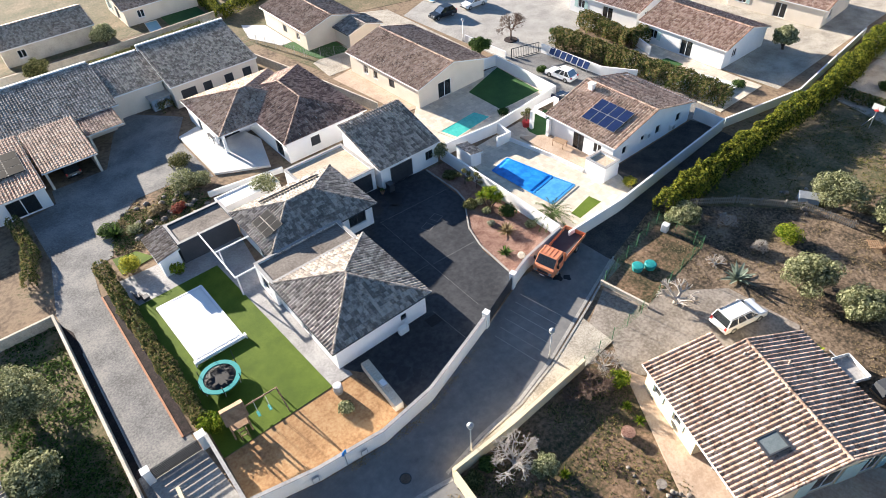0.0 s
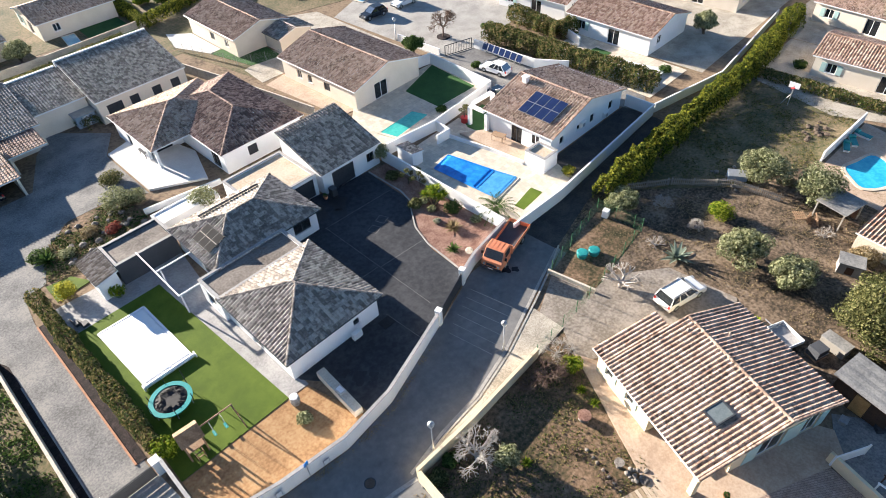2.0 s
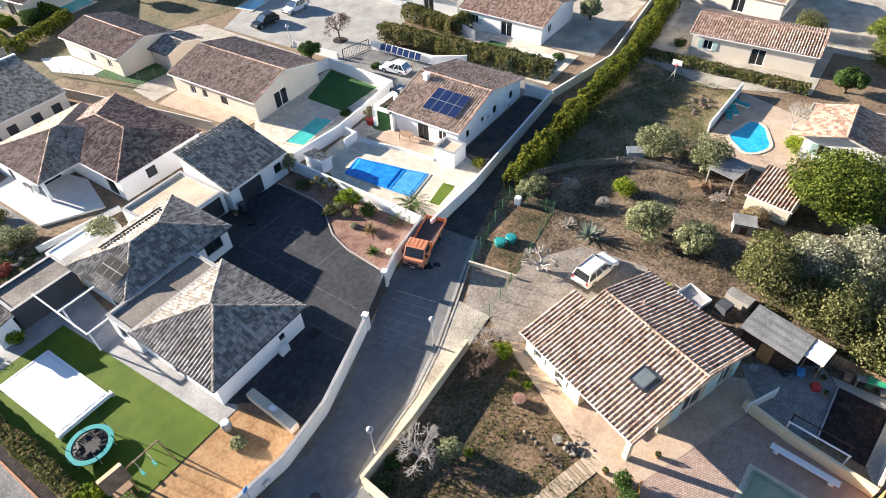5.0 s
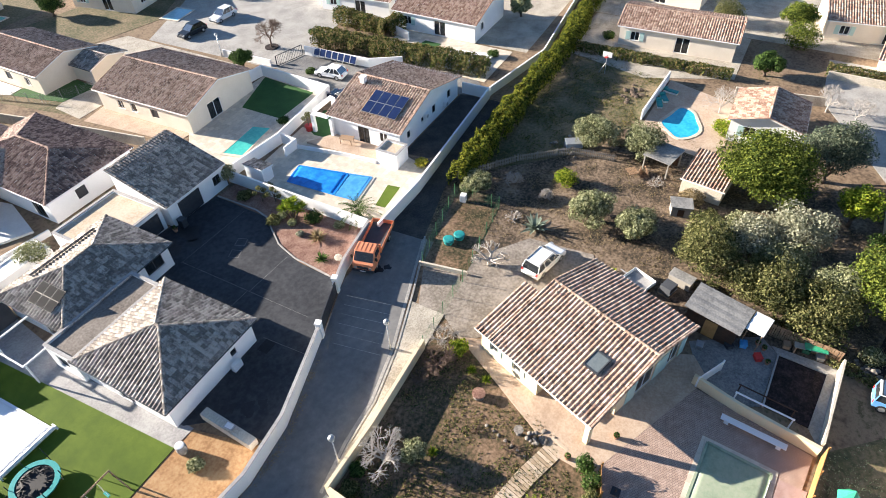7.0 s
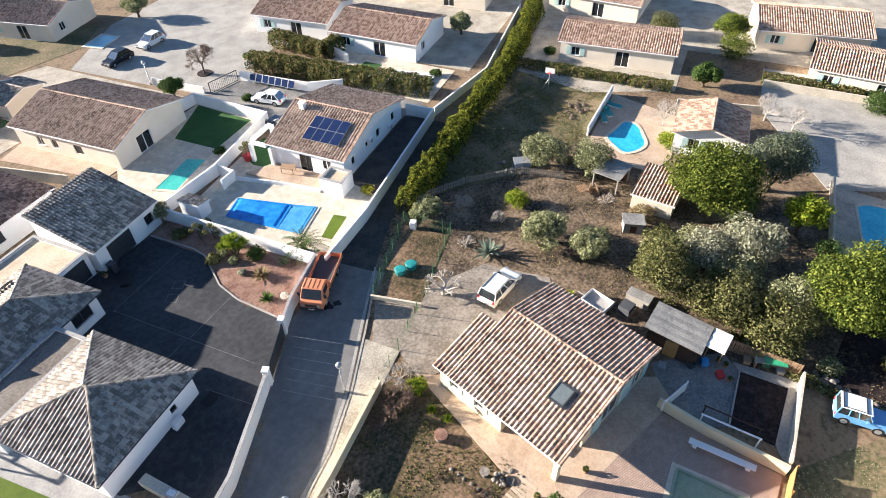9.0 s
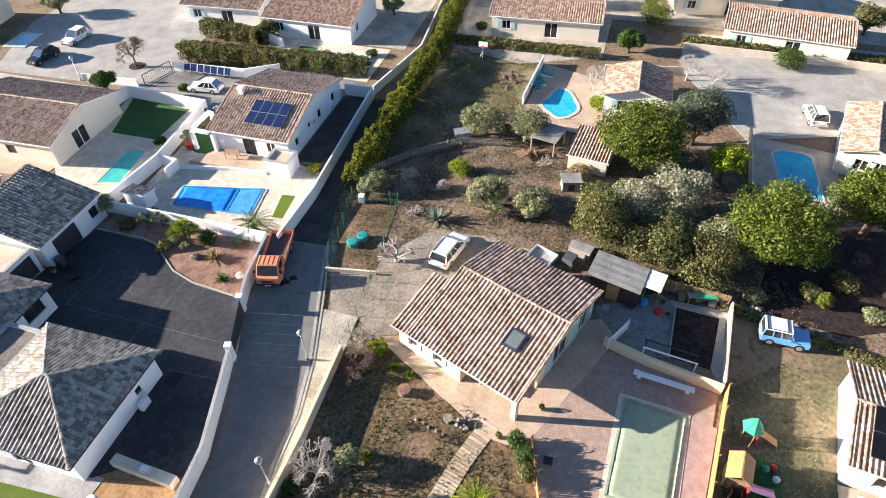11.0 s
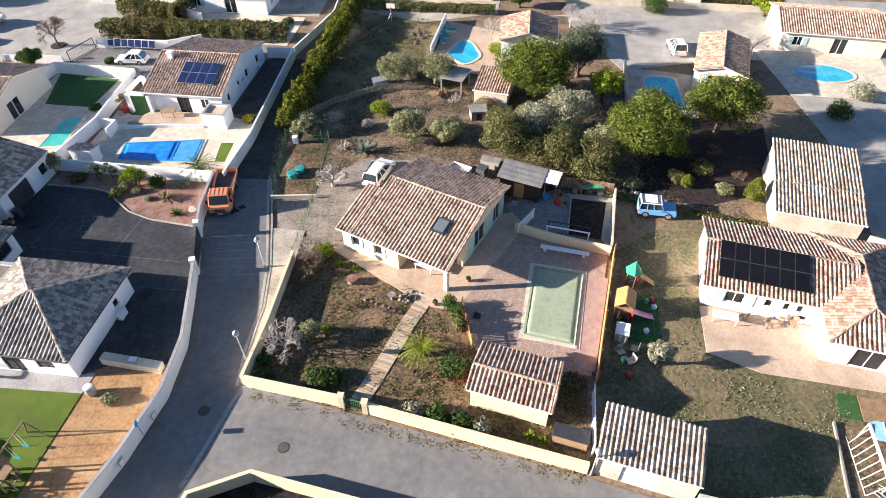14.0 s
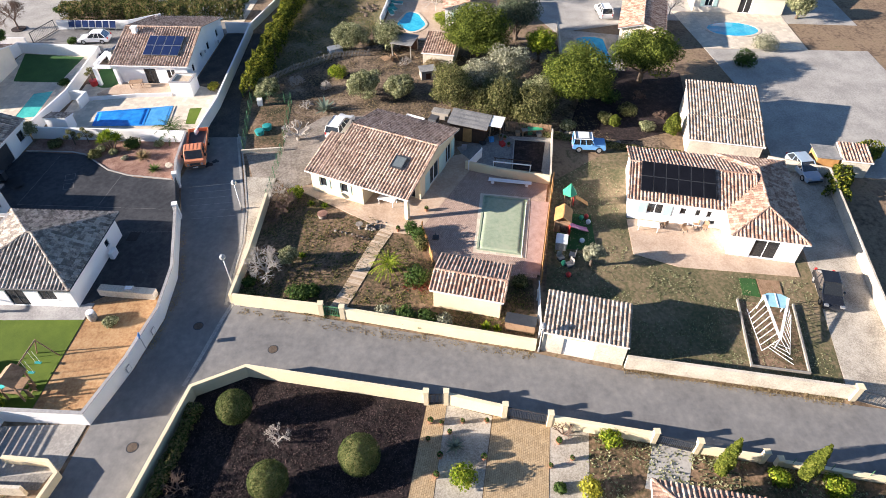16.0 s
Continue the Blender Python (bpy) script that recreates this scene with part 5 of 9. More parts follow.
def bare(x, y, h, spread, label, mat="bark_pale", depth=5, kids=3, r0=0.07, name="bare_shrub", category="shrub", stems=4, trunk=0.0):
    """A leafless shrub or tree: branches that fork again and again."""
    t = thing(name, pose(x, y, 0), label, category)
    g = Geo()

    def grow(p, d, length, r, k):
        q = p + d * length
        g.tube(p, q, r, r * 0.68, 5 if k > 2 else 4 if k > 0 else 3, False)
        if k == 0:
            return
        for _ in range(kids):
            nd = (d + Vector(rng.normal(0, 0.5, 3)) * Vector((1, 1, 0.7)).length * 0.62)
            nd.z += 0.08
            grow(q, nd.normalized(), length * float(rng.uniform(0.66, 0.88)), r * 0.64, k - 1)

    s = h / (depth * 0.46)
    r0 *= 1.25
    start = Vector((0, 0, -0.05))
    if trunk:
        g.tube(start, (0, 0, trunk), r0 * 1.5, r0 * 1.1, 7, False)
        start = Vector((0, 0, trunk - 0.05))
    for i in range(stems):
        a = 2 * math.pi * i / stems + float(rng.uniform(-0.4, 0.4))
        grow(start, Vector((math.cos(a) * spread, math.sin(a) * spread, 1)).normalized(), s * 0.55, r0, depth - 1)
    part("branch_frame", g, mat, t, smooth=True)
    return t


def hedge(pts, width, h, leaf_mat, label, per=260, size=0.13, name="hedge", lumps=0.22):
    t = thing(name, pose(0, 0, 0), label, "hedge")
    out = []
    tw = Geo()
    for (ax, ay), (bx, by) in zip(pts, pts[1:]):
        L = math.hypot(bx - ax, by - ay)
        k = int(L * per)
        s = rng.uniform(-0.02, 1.02, k)
        a = rng.uniform(0, math.pi, k)
        rr = np.where(rng.random(k) < 0.25, rng.uniform(0.5, 0.9, k), rng.uniform(0.85, 1.05, k))
        m = s * L
        lump = 1 + lumps * (np.sin(m * 1.7 + ax) * 0.5 + np.sin(m * 3.9 + by) * 0.35 + np.sin(m * 0.6 + ay) * 0.5 + 0.3 * np.sin(a * 5 + m * 2))
        ux, uy = (bx - ax) / L, (by - ay) / L
        ca, sa = np.cos(a), np.sin(a)
        ex, ez = np.sign(ca) * np.abs(ca) ** 0.6, np.abs(sa) ** 0.6
        w = ex * width / 2 * rr * lump
        z = 0.05 + ez * h * rr * (0.85 + 0.15 * lump)
        P = np.stack([ax + ux * m - uy * w, ay + uy * m + ux * w, z], 1)
        N = np.stack([-uy * ex, ux * ex, ez], 1)
        out.append(leaf_quads(P, N, size, 0.7))
        for i in range(max(1, int(L / 1.2))):
            q = (i + 0.5) / max(1, int(L / 1.2))
            px, py = ax + (bx - ax) * q, ay + (by - ay) * q
            tw.tube((px, py, -0.05), (px, py, h * 0.75), 0.05, 0.02, 5)
    cr = new("foliage", leaf_mesh("foliage", np.concatenate(out), leaf_mat))
    cr.parent = t
    part("stem_row", tw, "bark", t)
    return t


def blades(g_pts, n, length, width, droop, z0=0.1, rise=(0.3, 1.2)):
    """Long bent leaves out of one heart: agaves, palms, yuccas."""
    g = Geo()
    for i in range(n):
        a = i * 2.39996 + float(rng.uniform(-0.2, 0.2))
        e = rise[0] + (rise[1] - rise[0]) * (i / max(1, n - 1))
        L = length * float(rng.uniform(0.8, 1.1))
        d = Vector((math.cos(a), math.sin(a), 0))
        s = Vector((-d.y, d.x, 0))
        pts = []
        for k in range(5):
            q = k / 4
            p = d * (L * q * math.cos(e)) + Vector((0, 0, z0 + L * q * math.sin(e) - droop * L * q * q))
            w = width * (1 - q) ** 0.7 * (0.6 + 0.9 * min(q * 3, 1)) * 0.6
            pts += [p - s * w + Vector((0, 0, w * 0.4)), p, p + s * w + Vector((0, 0, w * 0.4))]
        f = []
        for k in range(4):
            f += [(3 * k, 3 * k + 1, 3 * k + 4, 3 * k + 3), (3 * k + 1, 3 * k + 2, 3 * k + 5, 3 * k + 4)]
        g.add(pts, f)
    return g


def agave(x, y, r, label, mat="agave_leaf", n=22, name="agave"):
    t = thing(name, pose(x, y, 0.02), label, "plant")
    part("leaf_rosette", blades(None, n, r, r * 0.16, 0.15, 0.0), mat, t)
    return t


def palm(x, y, h, r, label, n=34, mat="lime_leaf"):
    t = thing("palm", pose(x, y, 0), label, "palm tree")
    part("trunk", Geo().lathe([(0.28, -0.1), (0.24, h * 0.3), (0.3, h * 0.8), (0.2, h)], 10), "bark", t, smooth=True)
    g = Geo()
    for i in range(n):
        a = i * 2.39996
        e = -0.05 + 1.15 * (i / n)
        d = Vector((math.cos(a), math.sin(a), 0))
        s = Vector((-d.y, d.x, 0))
        prev = None
        for k in range(9):
            q = k / 8
            p = d * (r * q * math.cos(e * 0.8)) + Vector((0, 0, h + r * q * math.sin(e) - 0.55 * r * q * q))
            if prev is not None and k > 1:
                for sg in (-1, 1):
                    for m in range(2):
                        b = prev + (p - prev) * (m / 2)
                        tip = b + s * sg * 0.34 * r * 0.45 * (1.1 - q * 0.7) + (p - prev) * 0.9 - Vector((0, 0, 0.06))
                        g.add([b, b + (p - prev) * 0.28, tip], [(0, 1, 2)])
            if prev is not None:
                g.add([prev - s * 0.02, prev + s * 0.02, p + s * 0.012, p - s * 0.012], [(0, 1, 2, 3)])
            prev = p
    part("frond_crown", g, mat, t)
    return t


def topiary(x, y, r, zc, label):
    t = thing("topiary_ball", pose(x, y, 0.04), label, "shrub", "clipped balls in the mulch")
    part("trunk", Geo().tube((0, 0, -0.1), (0, 0, zc), 0.09, 0.06), "bark", t)
    d = rng.normal(0, 1, (5200, 3))
    d /= np.linalg.norm(d, axis=1)[:, None]
    P = np.array((0, 0, zc)) + d * r * rng.uniform(0.93, 1.02, len(d))[:, None] * np.array((1, 1, 1.05))
    cr = new("crown", leaf_mesh("crown", leaf_quads(P, d, 0.055, 0.45), "box_leaf"))
    cr.parent = t
    part("inner_growth", Geo().lathe([(0.05, zc - r * 0.92), (r * 0.6, zc - r * 0.7), (r * 0.9, zc - r * 0.2), (r * 0.9, zc + r * 0.2), (r * 0.6, zc + r * 0.7), (0.05, zc + r * 0.92)], 16), "dark_leaf", t, smooth=True)
    return t


def cypress(x, y, h, r, label, mat="cypress_leaf", lean=0):
    t = thing("cypress", pose(x, y, 0, lean, 0, 0), label, "tree")
    part("trunk", Geo().tube((0, 0, -0.1), (0, 0, h * 0.7), 0.08, 0.03), "bark", t)
    n = 2600
    q = rng.uniform(0.03, 1, n)
    a = rng.uniform(0, 2 * math.pi, n)
    rad = r * np.minimum(1, (1 - q) * 2.2) ** 0.75 * np.minimum(1, q * 5 + 0.4) * rng.uniform(0.7, 1.08, n) * (1 + 0.15 * np.sin(a * 4 + q * 12))
    P = np.stack([rad * np.cos(a), rad * np.sin(a), 0.15 + q * h], 1)
    cr = new("crown", leaf_mesh("crown", leaf_quads(P, np.stack([np.cos(a), np.sin(a), 0.7 + 0 * a], 1), 0.1, 0.5), mat))
    cr.parent = t
    return t


# ---- made things ----
def wheel(t, x, y, r, w=0.2):
    o = part("wheel", Geo().tube((x, y - w / 2, r), (x, y + w / 2, r), r, r, 18), "rubber", t)
    part("rim", Geo().tube((x, y - w / 2 - 0.008, r), (x, y + w / 2 + 0.008, r), r * 0.6, r * 0.6, 14), "grey_metal", o)
    return o


def car(x, y, yaw, L, Wd, H, paint, label, kind="hatch", boxy=False):
    """A parked car, its front towards +x of its own frame."""
    t = thing("car", pose(x, y, 0.03, 0, 0, yaw), label, "car")
    belt = H * 0.6
    hb = 0.72 if not boxy else 0.78
    if boxy:
        prof = [(-L / 2, 0.42), (-L / 2, belt), (L / 2 - 1.25, belt + 0.02), (L / 2 - 0.05, belt - 0.04), (L / 2, belt - 0.2), (L / 2, 0.42)]
        cab = [(-L / 2 + 0.04, belt), (-L / 2 + 0.1, H), (L / 2 - 1.6, H), (L / 2 - 1.25, belt + 0.02)]
    elif kind == "van":
        prof = [(-L / 2, 0.3), (-L / 2 - 0.03, 0.6), (-L / 2 + 0.05, belt), (L / 2 - 1.15, belt), (L / 2 - 0.25, belt - 0.16), (L / 2, 0.62), (L / 2, 0.28)]
        cab = [(-L / 2 + 0.08, belt), (-L / 2 + 0.4, H), (L / 2 - 2.0, H + 0.01), (L / 2 - 1.05, belt - 0.01)]
    else:
        prof = [(-L / 2, 0.3), (-L / 2 - 0.02, 0.6), (-L / 2 + 0.06, belt), (L / 2 - 1.35, belt), (L / 2 - 0.3, belt - 0.14), (L / 2, 0.58), (L / 2, 0.28)]
        cab = [(-L / 2 + 0.2, belt), (-L / 2 + 0.75, H), (L / 2 - 2.2, H + 0.01), (L / 2 - 1.2, belt - 0.01)]

    def loft(pr, y_in, y_out):
        n = len(pr)
        zs = [p[1] for p in pr]
        lo, hi = min(zs), max(zs)
        V = []
        for sg in (-1, 1):
            for px, pz in pr:
                q = (pz - lo) / (hi - lo)
                V.append((px, sg * (y_out + (y_in - y_out) * q), pz))
        F = [tuple(range(n)), tuple(range(n, 2 * n))[::-1]] + [(i, n + i, n + (i + 1) % n, (i + 1) % n) for i in range(n)]
        return Geo().add(V, F)

    bevel(part("body", loft(prof, Wd / 2 - 0.04, Wd / 2), paint, t), 0.09 if not boxy else 0.05, 3)
    gl = loft(cab, Wd / 2 * 0.78 if not boxy else Wd / 2 - 0.09, Wd / 2 - 0.06)
    part("glasshouse", gl, "glass", t, "dark tinted windows")
    rx0, rx1 = cab[1][0], cab[2][0]
    k = 0.79 if not boxy else 0.93
    bevel(part("roof_panel", Geo().box(rx0 - 0.05, rx1 + 0.12, -Wd / 2 * k, Wd / 2 * k, H - 0.03, H + 0.03), "white_car" if boxy else paint, t), 0.03)
    for sg in (-1, 1):
        for px in (0.33, 0.62):
            a = (cab[0][0] + (cab[3][0] - cab[0][0]) * px, sg * (Wd / 2 - 0.055), belt)
            b = (cab[1][0] + (cab[2][0] - cab[1][0]) * px, sg * Wd / 2 * k, H)
            part("pillar", Geo().tube(a, b, 0.04, 0.035, 5), paint, t)
        for (p, q) in ((cab[0], cab[1]), (cab[3], cab[2])):
            part("pillar", Geo().tube((p[0], sg * (Wd / 2 - 0.06), p[1]), (q[0], sg * Wd / 2 * k, q[1]), 0.05, 0.045, 5), paint, t)
        part("headlight", Geo().box(L / 2 - 0.22, L / 2 + 0.01, sg * Wd * 0.36 - 0.16, sg * Wd * 0.36 + 0.16, 0.6, 0.76), "grey_metal", t)
        part("tail_light", Geo().box(-L / 2 - 0.03, -L / 2 + 0.08, sg * Wd * 0.41 - 0.09, sg * Wd * 0.41 + 0.09, 0.7, 0.95), "red", t)
        part("mirror", Geo().box(L / 2 - 1.65, L / 2 - 1.5, sg * (Wd / 2 + 0.08) - 0.09, sg * (Wd / 2 + 0.08) + 0.09, belt, belt + 0.14), paint, t)
        if kind == "van":
            part("roof_rail", Geo().tube((rx0 + 0.05, sg * Wd * 0.36, H + 0.06), (rx1, sg * Wd * 0.36, H + 0.06), 0.025, n=6), "dark_metal", t)
        for px in (-L * 0.3, L * 0.31):
            wheel(t, px, sg * (Wd / 2 - 0.1), 0.33 if not boxy else 0.38)
    part("bumper", Geo().box(L / 2 - 0.06, L / 2 + 0.05, -Wd * 0.44, Wd * 0.44, 0.3, 0.5), "dark_metal", t)
    part("number_plate", Geo().box(-L / 2 - 0.05, -L / 2 - 0.03, -0.26, 0.26, 0.55, 0.66), "white_paint", t)
    if boxy:
        part("roof_rack", Geo().box(rx0 + 0.1, rx0 + 0.16, -0.7, 0.7, H + 0.03, H + 0.1).box(rx1 - 0.3, rx1 - 0.24, -0.7, 0.7, H + 0.03, H + 0.1).box(rx0 + 0.1, rx1 - 0.24, -0.7, -0.66, H + 0.1, H + 0.13).box(rx0 + 0.1, rx1 - 0.24, 0.66, 0.7, H + 0.1, H + 0.13), "dark_metal", t)
    return t


def truck(x, y, yaw):
    t = thing("truck", pose(x, y, 0.03, 0, 0, yaw), "small faded orange tipper truck parked by the wall", "truck")
    part("chassis", Geo().box(-2.9, 2.4, -0.45, 0.45, 0.5, 0.75), "dark_metal", t)
    pr = [(1.0, 0.5), (1.0, 2.15), (2.2, 2.15), (2.75, 1.35), (2.98, 1.25), (3.05, 0.5)]
    n = len(pr)
    V = [(px, sg * (1.0 - 0.08 * max(0, pz - 1.3)), pz) for sg in (-1, 1) for px, pz in pr]
    bevel(part("cab", Geo().add(V, [tuple(range(n)), tuple(range(n, 2 * n))[::-1]] + [(i, n + i, n + (i + 1) % n, (i + 1) % n) for i in range(n)]), "orange_paint", t), 0.07, 3)
    part("windscreen", Geo().add([(2.24, -0.84, 2.09), (2.24, 0.84, 2.09), (2.76, 0.9, 1.4), (2.76, -0.9, 1.4)], [(0, 3, 2, 1)]).add([(2.22, -0.84, 2.06), (2.22, 0.84, 2.06), (2.74, 0.9, 1.37), (2.74, -0.9, 1.37)], [(0, 1, 2, 3)]), "glass", t)
    for sg in (-1, 1):
        part("side_window", Geo().box(1.25, 2.15, sg * 0.965 - 0.02, sg * 0.965 + 0.02, 1.4, 2.0), "glass", t)
        part("mirror", Geo().box(2.4, 2.5, sg * 1.15 - 0.1, sg * 1.15 + 0.1, 1.4, 1.75), "rubber", t)
        part("headlight", Geo().tube((3.0, sg * 0.7, 0.85), (3.08, sg * 0.7, 0.85), 0.13, n=12), "grey_metal", t)
        for px in (2.0, -1.7):
            wheel(t, px, sg * 0.82, 0.42, 0.3)
        part("bed_side", Geo().box(-3.0, 0.8, sg * 1.03 - 0.03, sg * 1.03 + 0.03, 0.98, 1.4), "orange_paint", t, "rust-stained orange side board")
    part("bed_floor", Geo().box(-3.0, 0.8, -1.0, 1.0, 0.86, 0.98), "grey_wall", t)
    part("tailgate", Geo().box(-3.06, -3.0, -1.06, 1.06, 0.98, 1.4), "orange_paint", t)
    part("headboard", Geo().box(0.8, 0.87, -1.06, 1.06, 0.9, 1.9), "orange_paint", t)
    part("bumper", Geo().box(3.0, 3.14, -1.0, 1.0, 0.45, 0.66), "dark_metal", t)
    part("number_plate", Geo().box(3.141, 3.15, -0.26, 0.26, 0.5, 0.62), "white_paint", t)
    part("grille", Geo().box(3.0, 3.06, -0.5, 0.5, 0.75, 1.0), "dark_metal", t)
    for i in range(5):
        part("roof_rib", Geo().box(1.1, 2.15, -0.8 + i * 0.4 - 0.03, -0.8 + i * 0.4 + 0.03, 2.15, 2.18), "orange_paint", t)
    return t


def lamp_post(x, y, h=3.4):
    t = thing("street_lamp", pose(x, y, 0), "white globe street lamp on a slim grey pole", "street lamp", "street lamps")
    part("pole", Geo().lathe([(0.11, -0.1), (0.1, 0.5), (0.055, 0.55), (0.045, h - 0.25)], 10), "grey_metal", t, smooth=True)
    part("globe", Geo().lathe([(0.06, h - 0.27), (0.2, h - 0.15), (0.25, h), (0.2, h + 0.15), (0.05, h + 0.25)], 14), "white_paint", t, smooth=True)
    part("cap", Geo().lathe([(0.26, h + 0.02), (0.2, h + 0.17), (0.03, h + 0.27)], 14), "grey_metal", t)
    return t


def slat_fence(pts, h, mat, label, step=0.14, w=0.1, posts=2.0, name="fence", gap_top=0.05):
    t = thing(name, pose(0, 0, 0), label, "fence")
    for (ax, ay), (bx, by) in zip(pts, pts[1:]):
        L = math.hypot(bx - ax, by - ay)
        ang = math.degrees(math.atan2(by - ay, bx - ax))
        m = pose(ax, ay, 0, 0, 0, ang)
        n = int(L / step)
        gs = Geo().box(0, w, -0.012, 0.012, 0.06, h)
        me = gs.mesh("slat", mat)
        for i in range(n):
            o = new("slat", me)
            o.parent = t
            o.matrix_basis = m @ pose(i * step, 0, float(rng.normal(0, 0.012)), 0, float(rng.normal(0, 0.7)), 0)
        for z in (0.25, h - 0.25):
            part("rail", Geo().box(0, L, 0.013, 0.06, z, z + 0.08), mat, t, at=m)
        for i in range(int(L / posts) + 1):
            part("post", Geo().box(-0.04, 0.04, 0.06, 0.14, -0.1, h + gap_top), mat, t, at=m @ pose(min(i * posts, L), 0, 0))
    return t


def mesh_fence(pts, h, mat, label, step=2.0):
    """Wire mesh on posts: real wires."""
    t = thing("mesh_fence", pose(0, 0, 0), label, "fence")
    for (ax, ay), (bx, by) in zip(pts, pts[1:]):
        L = math.hypot(bx - ax, by - ay)
        m = pose(ax, ay, 0, 0, 0, math.degrees(math.atan2(by - ay, bx - ax)))
        g = Geo()
        for i in range(int(L / 0.1)):
            g.box(i * 0.1, i * 0.1 + 0.008, -0.002, 0.002, 0.02, h)
        for k in range(3):
            g.box(0, L, 0.005, 0.008, 0.1 + k * 0.6, 0.104 + k * 0.6)
        part("wire_panel", g, mat, t, at=m)["kind"] = "stuff"
        for i in range(int(L / step) + 1):
            part("post", Geo().tube((min(i * step, L), 0.03, -0.1), (min(i * step, L), 0.03, h + 0.08), 0.03, n=6), mat, t, at=m)
    return t


def pool(poly, water, label, z=0.09, coping="paving_pale", cover=None):
    t = thing("swimming_pool", pose(0, 0, 0), label, "pool")
    n = len(poly)
    cx, cy = sum(p[0] for p in poly) / n, sum(p[1] for p in poly) / n
    outer = [(cx + (px - cx) * (1 + 0.4 / math.hypot(px - cx, py - cy)), cy + (py - cy) * (1 + 0.4 / math.hypot(px - cx, py - cy))) for px, py in poly]
    g = Geo()
    v = [(*p, z + 0.03) for p in poly] + [(*p, z + 0.03) for p in outer] + [(*p, -0.1) for p in poly] + [(*p, -0.1) for p in outer]
    f = []
    for i in range(n):
        j = (i + 1) % n
        f += [(i, j, n + j, n + i), (n + i, n + j, 3 * n + j, 3 * n + i), (j, i, 2 * n + i, 2 * n + j)]
    part("coping", g.add(v, f), coping, t)
    part("water", Geo().prism(poly, -0.1, z), water, t)
    return t


def cover(name, corners, mat, z, label, nx=10, ny=18, wave=0.015):
    """A pool cover: a thin sheet with slight waves, on its four corners."""
    a, b, c, d = [Vector((*p, z)) for p in corners]
    V, F = [], []
    for i in range(nx + 1):
        for j in range(ny + 1):
            u, v = i / nx, j / ny
            p = a * (1 - u) * (1 - v) + b * u * (1 - v) + c * u * v + d * (1 - u) * v
            V.append((p.x, p.y, p.z + float(rng.normal(0, wave))))
    k = len(V)
    V += [(x, y, zz - 0.03) for x, y, zz in V]
    for i in range(nx):
        for j in range(ny):
            q = i * (ny + 1) + j
            F += [(q, q + ny + 1, q + ny + 2, q + 1), (k + q + 1, k + q + ny + 2, k + q + ny + 1, k + q)]
    rim = [i * (ny + 1) for i in range(nx + 1)] + [nx * (ny + 1) + j for j in range(1, ny + 1)] + [i * (ny + 1) + ny for i in range(nx - 1, -1, -1)] + [j for j in range(ny - 1, 0, -1)]
    for i in range(len(rim)):
        p, q = rim[i], rim[(i + 1) % len(rim)]
        F.append((p, k + p, k + q, q))
    ob = part(name, Geo().add(V, F), mat, smooth=True)
    for p, q in ((a, b), (b, c), (c, d), (d, a)):
        w = (q - p).normalized()
        s = w.cross(Vector((0, 0, 1))) * 0.09
        m = Vector((0, 0, 0.03))
        part("hem", Geo().add([p - s + m, q - s + m, q + s + m, p + s + m, p - s - m, q - s - m, q + s - m, p + s - m], [(3, 2, 1, 0), (4, 5, 6, 7), (0, 1, 5, 4), (1, 2, 6, 5), (2, 3, 7, 6), (3, 0, 4, 7)]), mat, ob)
    return tagged(ob, label, "pool cover")


def pot(x, y, r, label="terracotta pot with a small plant", leaf_mat="green_leaf", z=0.05):
    t = thing("plant_pot", pose(x, y, z), label, "plant pot", "garden pots")
    part("pot", Geo().lathe([(r * 0.65, 0), (r, r * 1.4), (r * 1.1, r * 1.5), (r * 0.85, r * 1.5)], 12), "terracotta", t)
    d = rng.normal(0, 1, (90, 3))
    d /= np.linalg.norm(d, axis=1)[:, None]
    cr = new("plant", leaf_mesh("plant", leaf_quads(np.array((0, 0, r * 1.9)) + d * r * 0.8, d, r * 0.35), leaf_mat))
    cr.parent = t


def gate(a, b, h, mat, label, slats=14, name="gate", horizontal=False, solid=False):
    t = thing(name, pose(*a, 0, 0, 0, math.degrees(math.atan2(b[1] - a[1], b[0] - a[0]))), label, "gate")
    L = math.hypot(b[0] - a[0], b[1] - a[1])
    part("gate_frame", Geo().box(0, L, -0.03, 0.03, h - 0.08, h).box(0, L, -0.03, 0.03, 0.08, 0.16).box(0, 0.08, -0.03, 0.03, 0.16, h - 0.08).box(L - 0.08, L, -0.03, 0.03, 0.16, h - 0.08), mat, t)
    for i in range(slats):
        if horizontal:
            z = 0.18 + (h - 0.3) * i / slats
            part("slat", Geo().box(0.08, L - 0.08, -0.015, 0.015, z, z + (h - 0.3) / slats * 0.8), mat, t)
        else:
            x = 0.1 + (L - 0.2) * i / slats
            part("bar", Geo().box(x, x + ((L - 0.2) / slats - 0.008 if solid else min(0.03, (L - 0.2) / slats * 0.7)), -0.015, 0.015, 0.16, h - 0.08), mat, t)
    return t


def pier(x, y, h, mat="cream_wall", w=0.4, label="square rendered gate pier with a cap", yaw=0):
    t = thing("gate_pier", pose(x, y, 0, 0, 0, yaw), label, "gate pier", "gate piers")
    part("shaft", Geo().box(-w / 2, w / 2, -w / 2, w / 2, -0.1, h), mat, t)
    part("cap", Geo().box(-w / 2 - 0.04, w / 2 + 0.04, -w / 2 - 0.04, w / 2 + 0.04, h + 0.002, h + 0.07), mat, t)


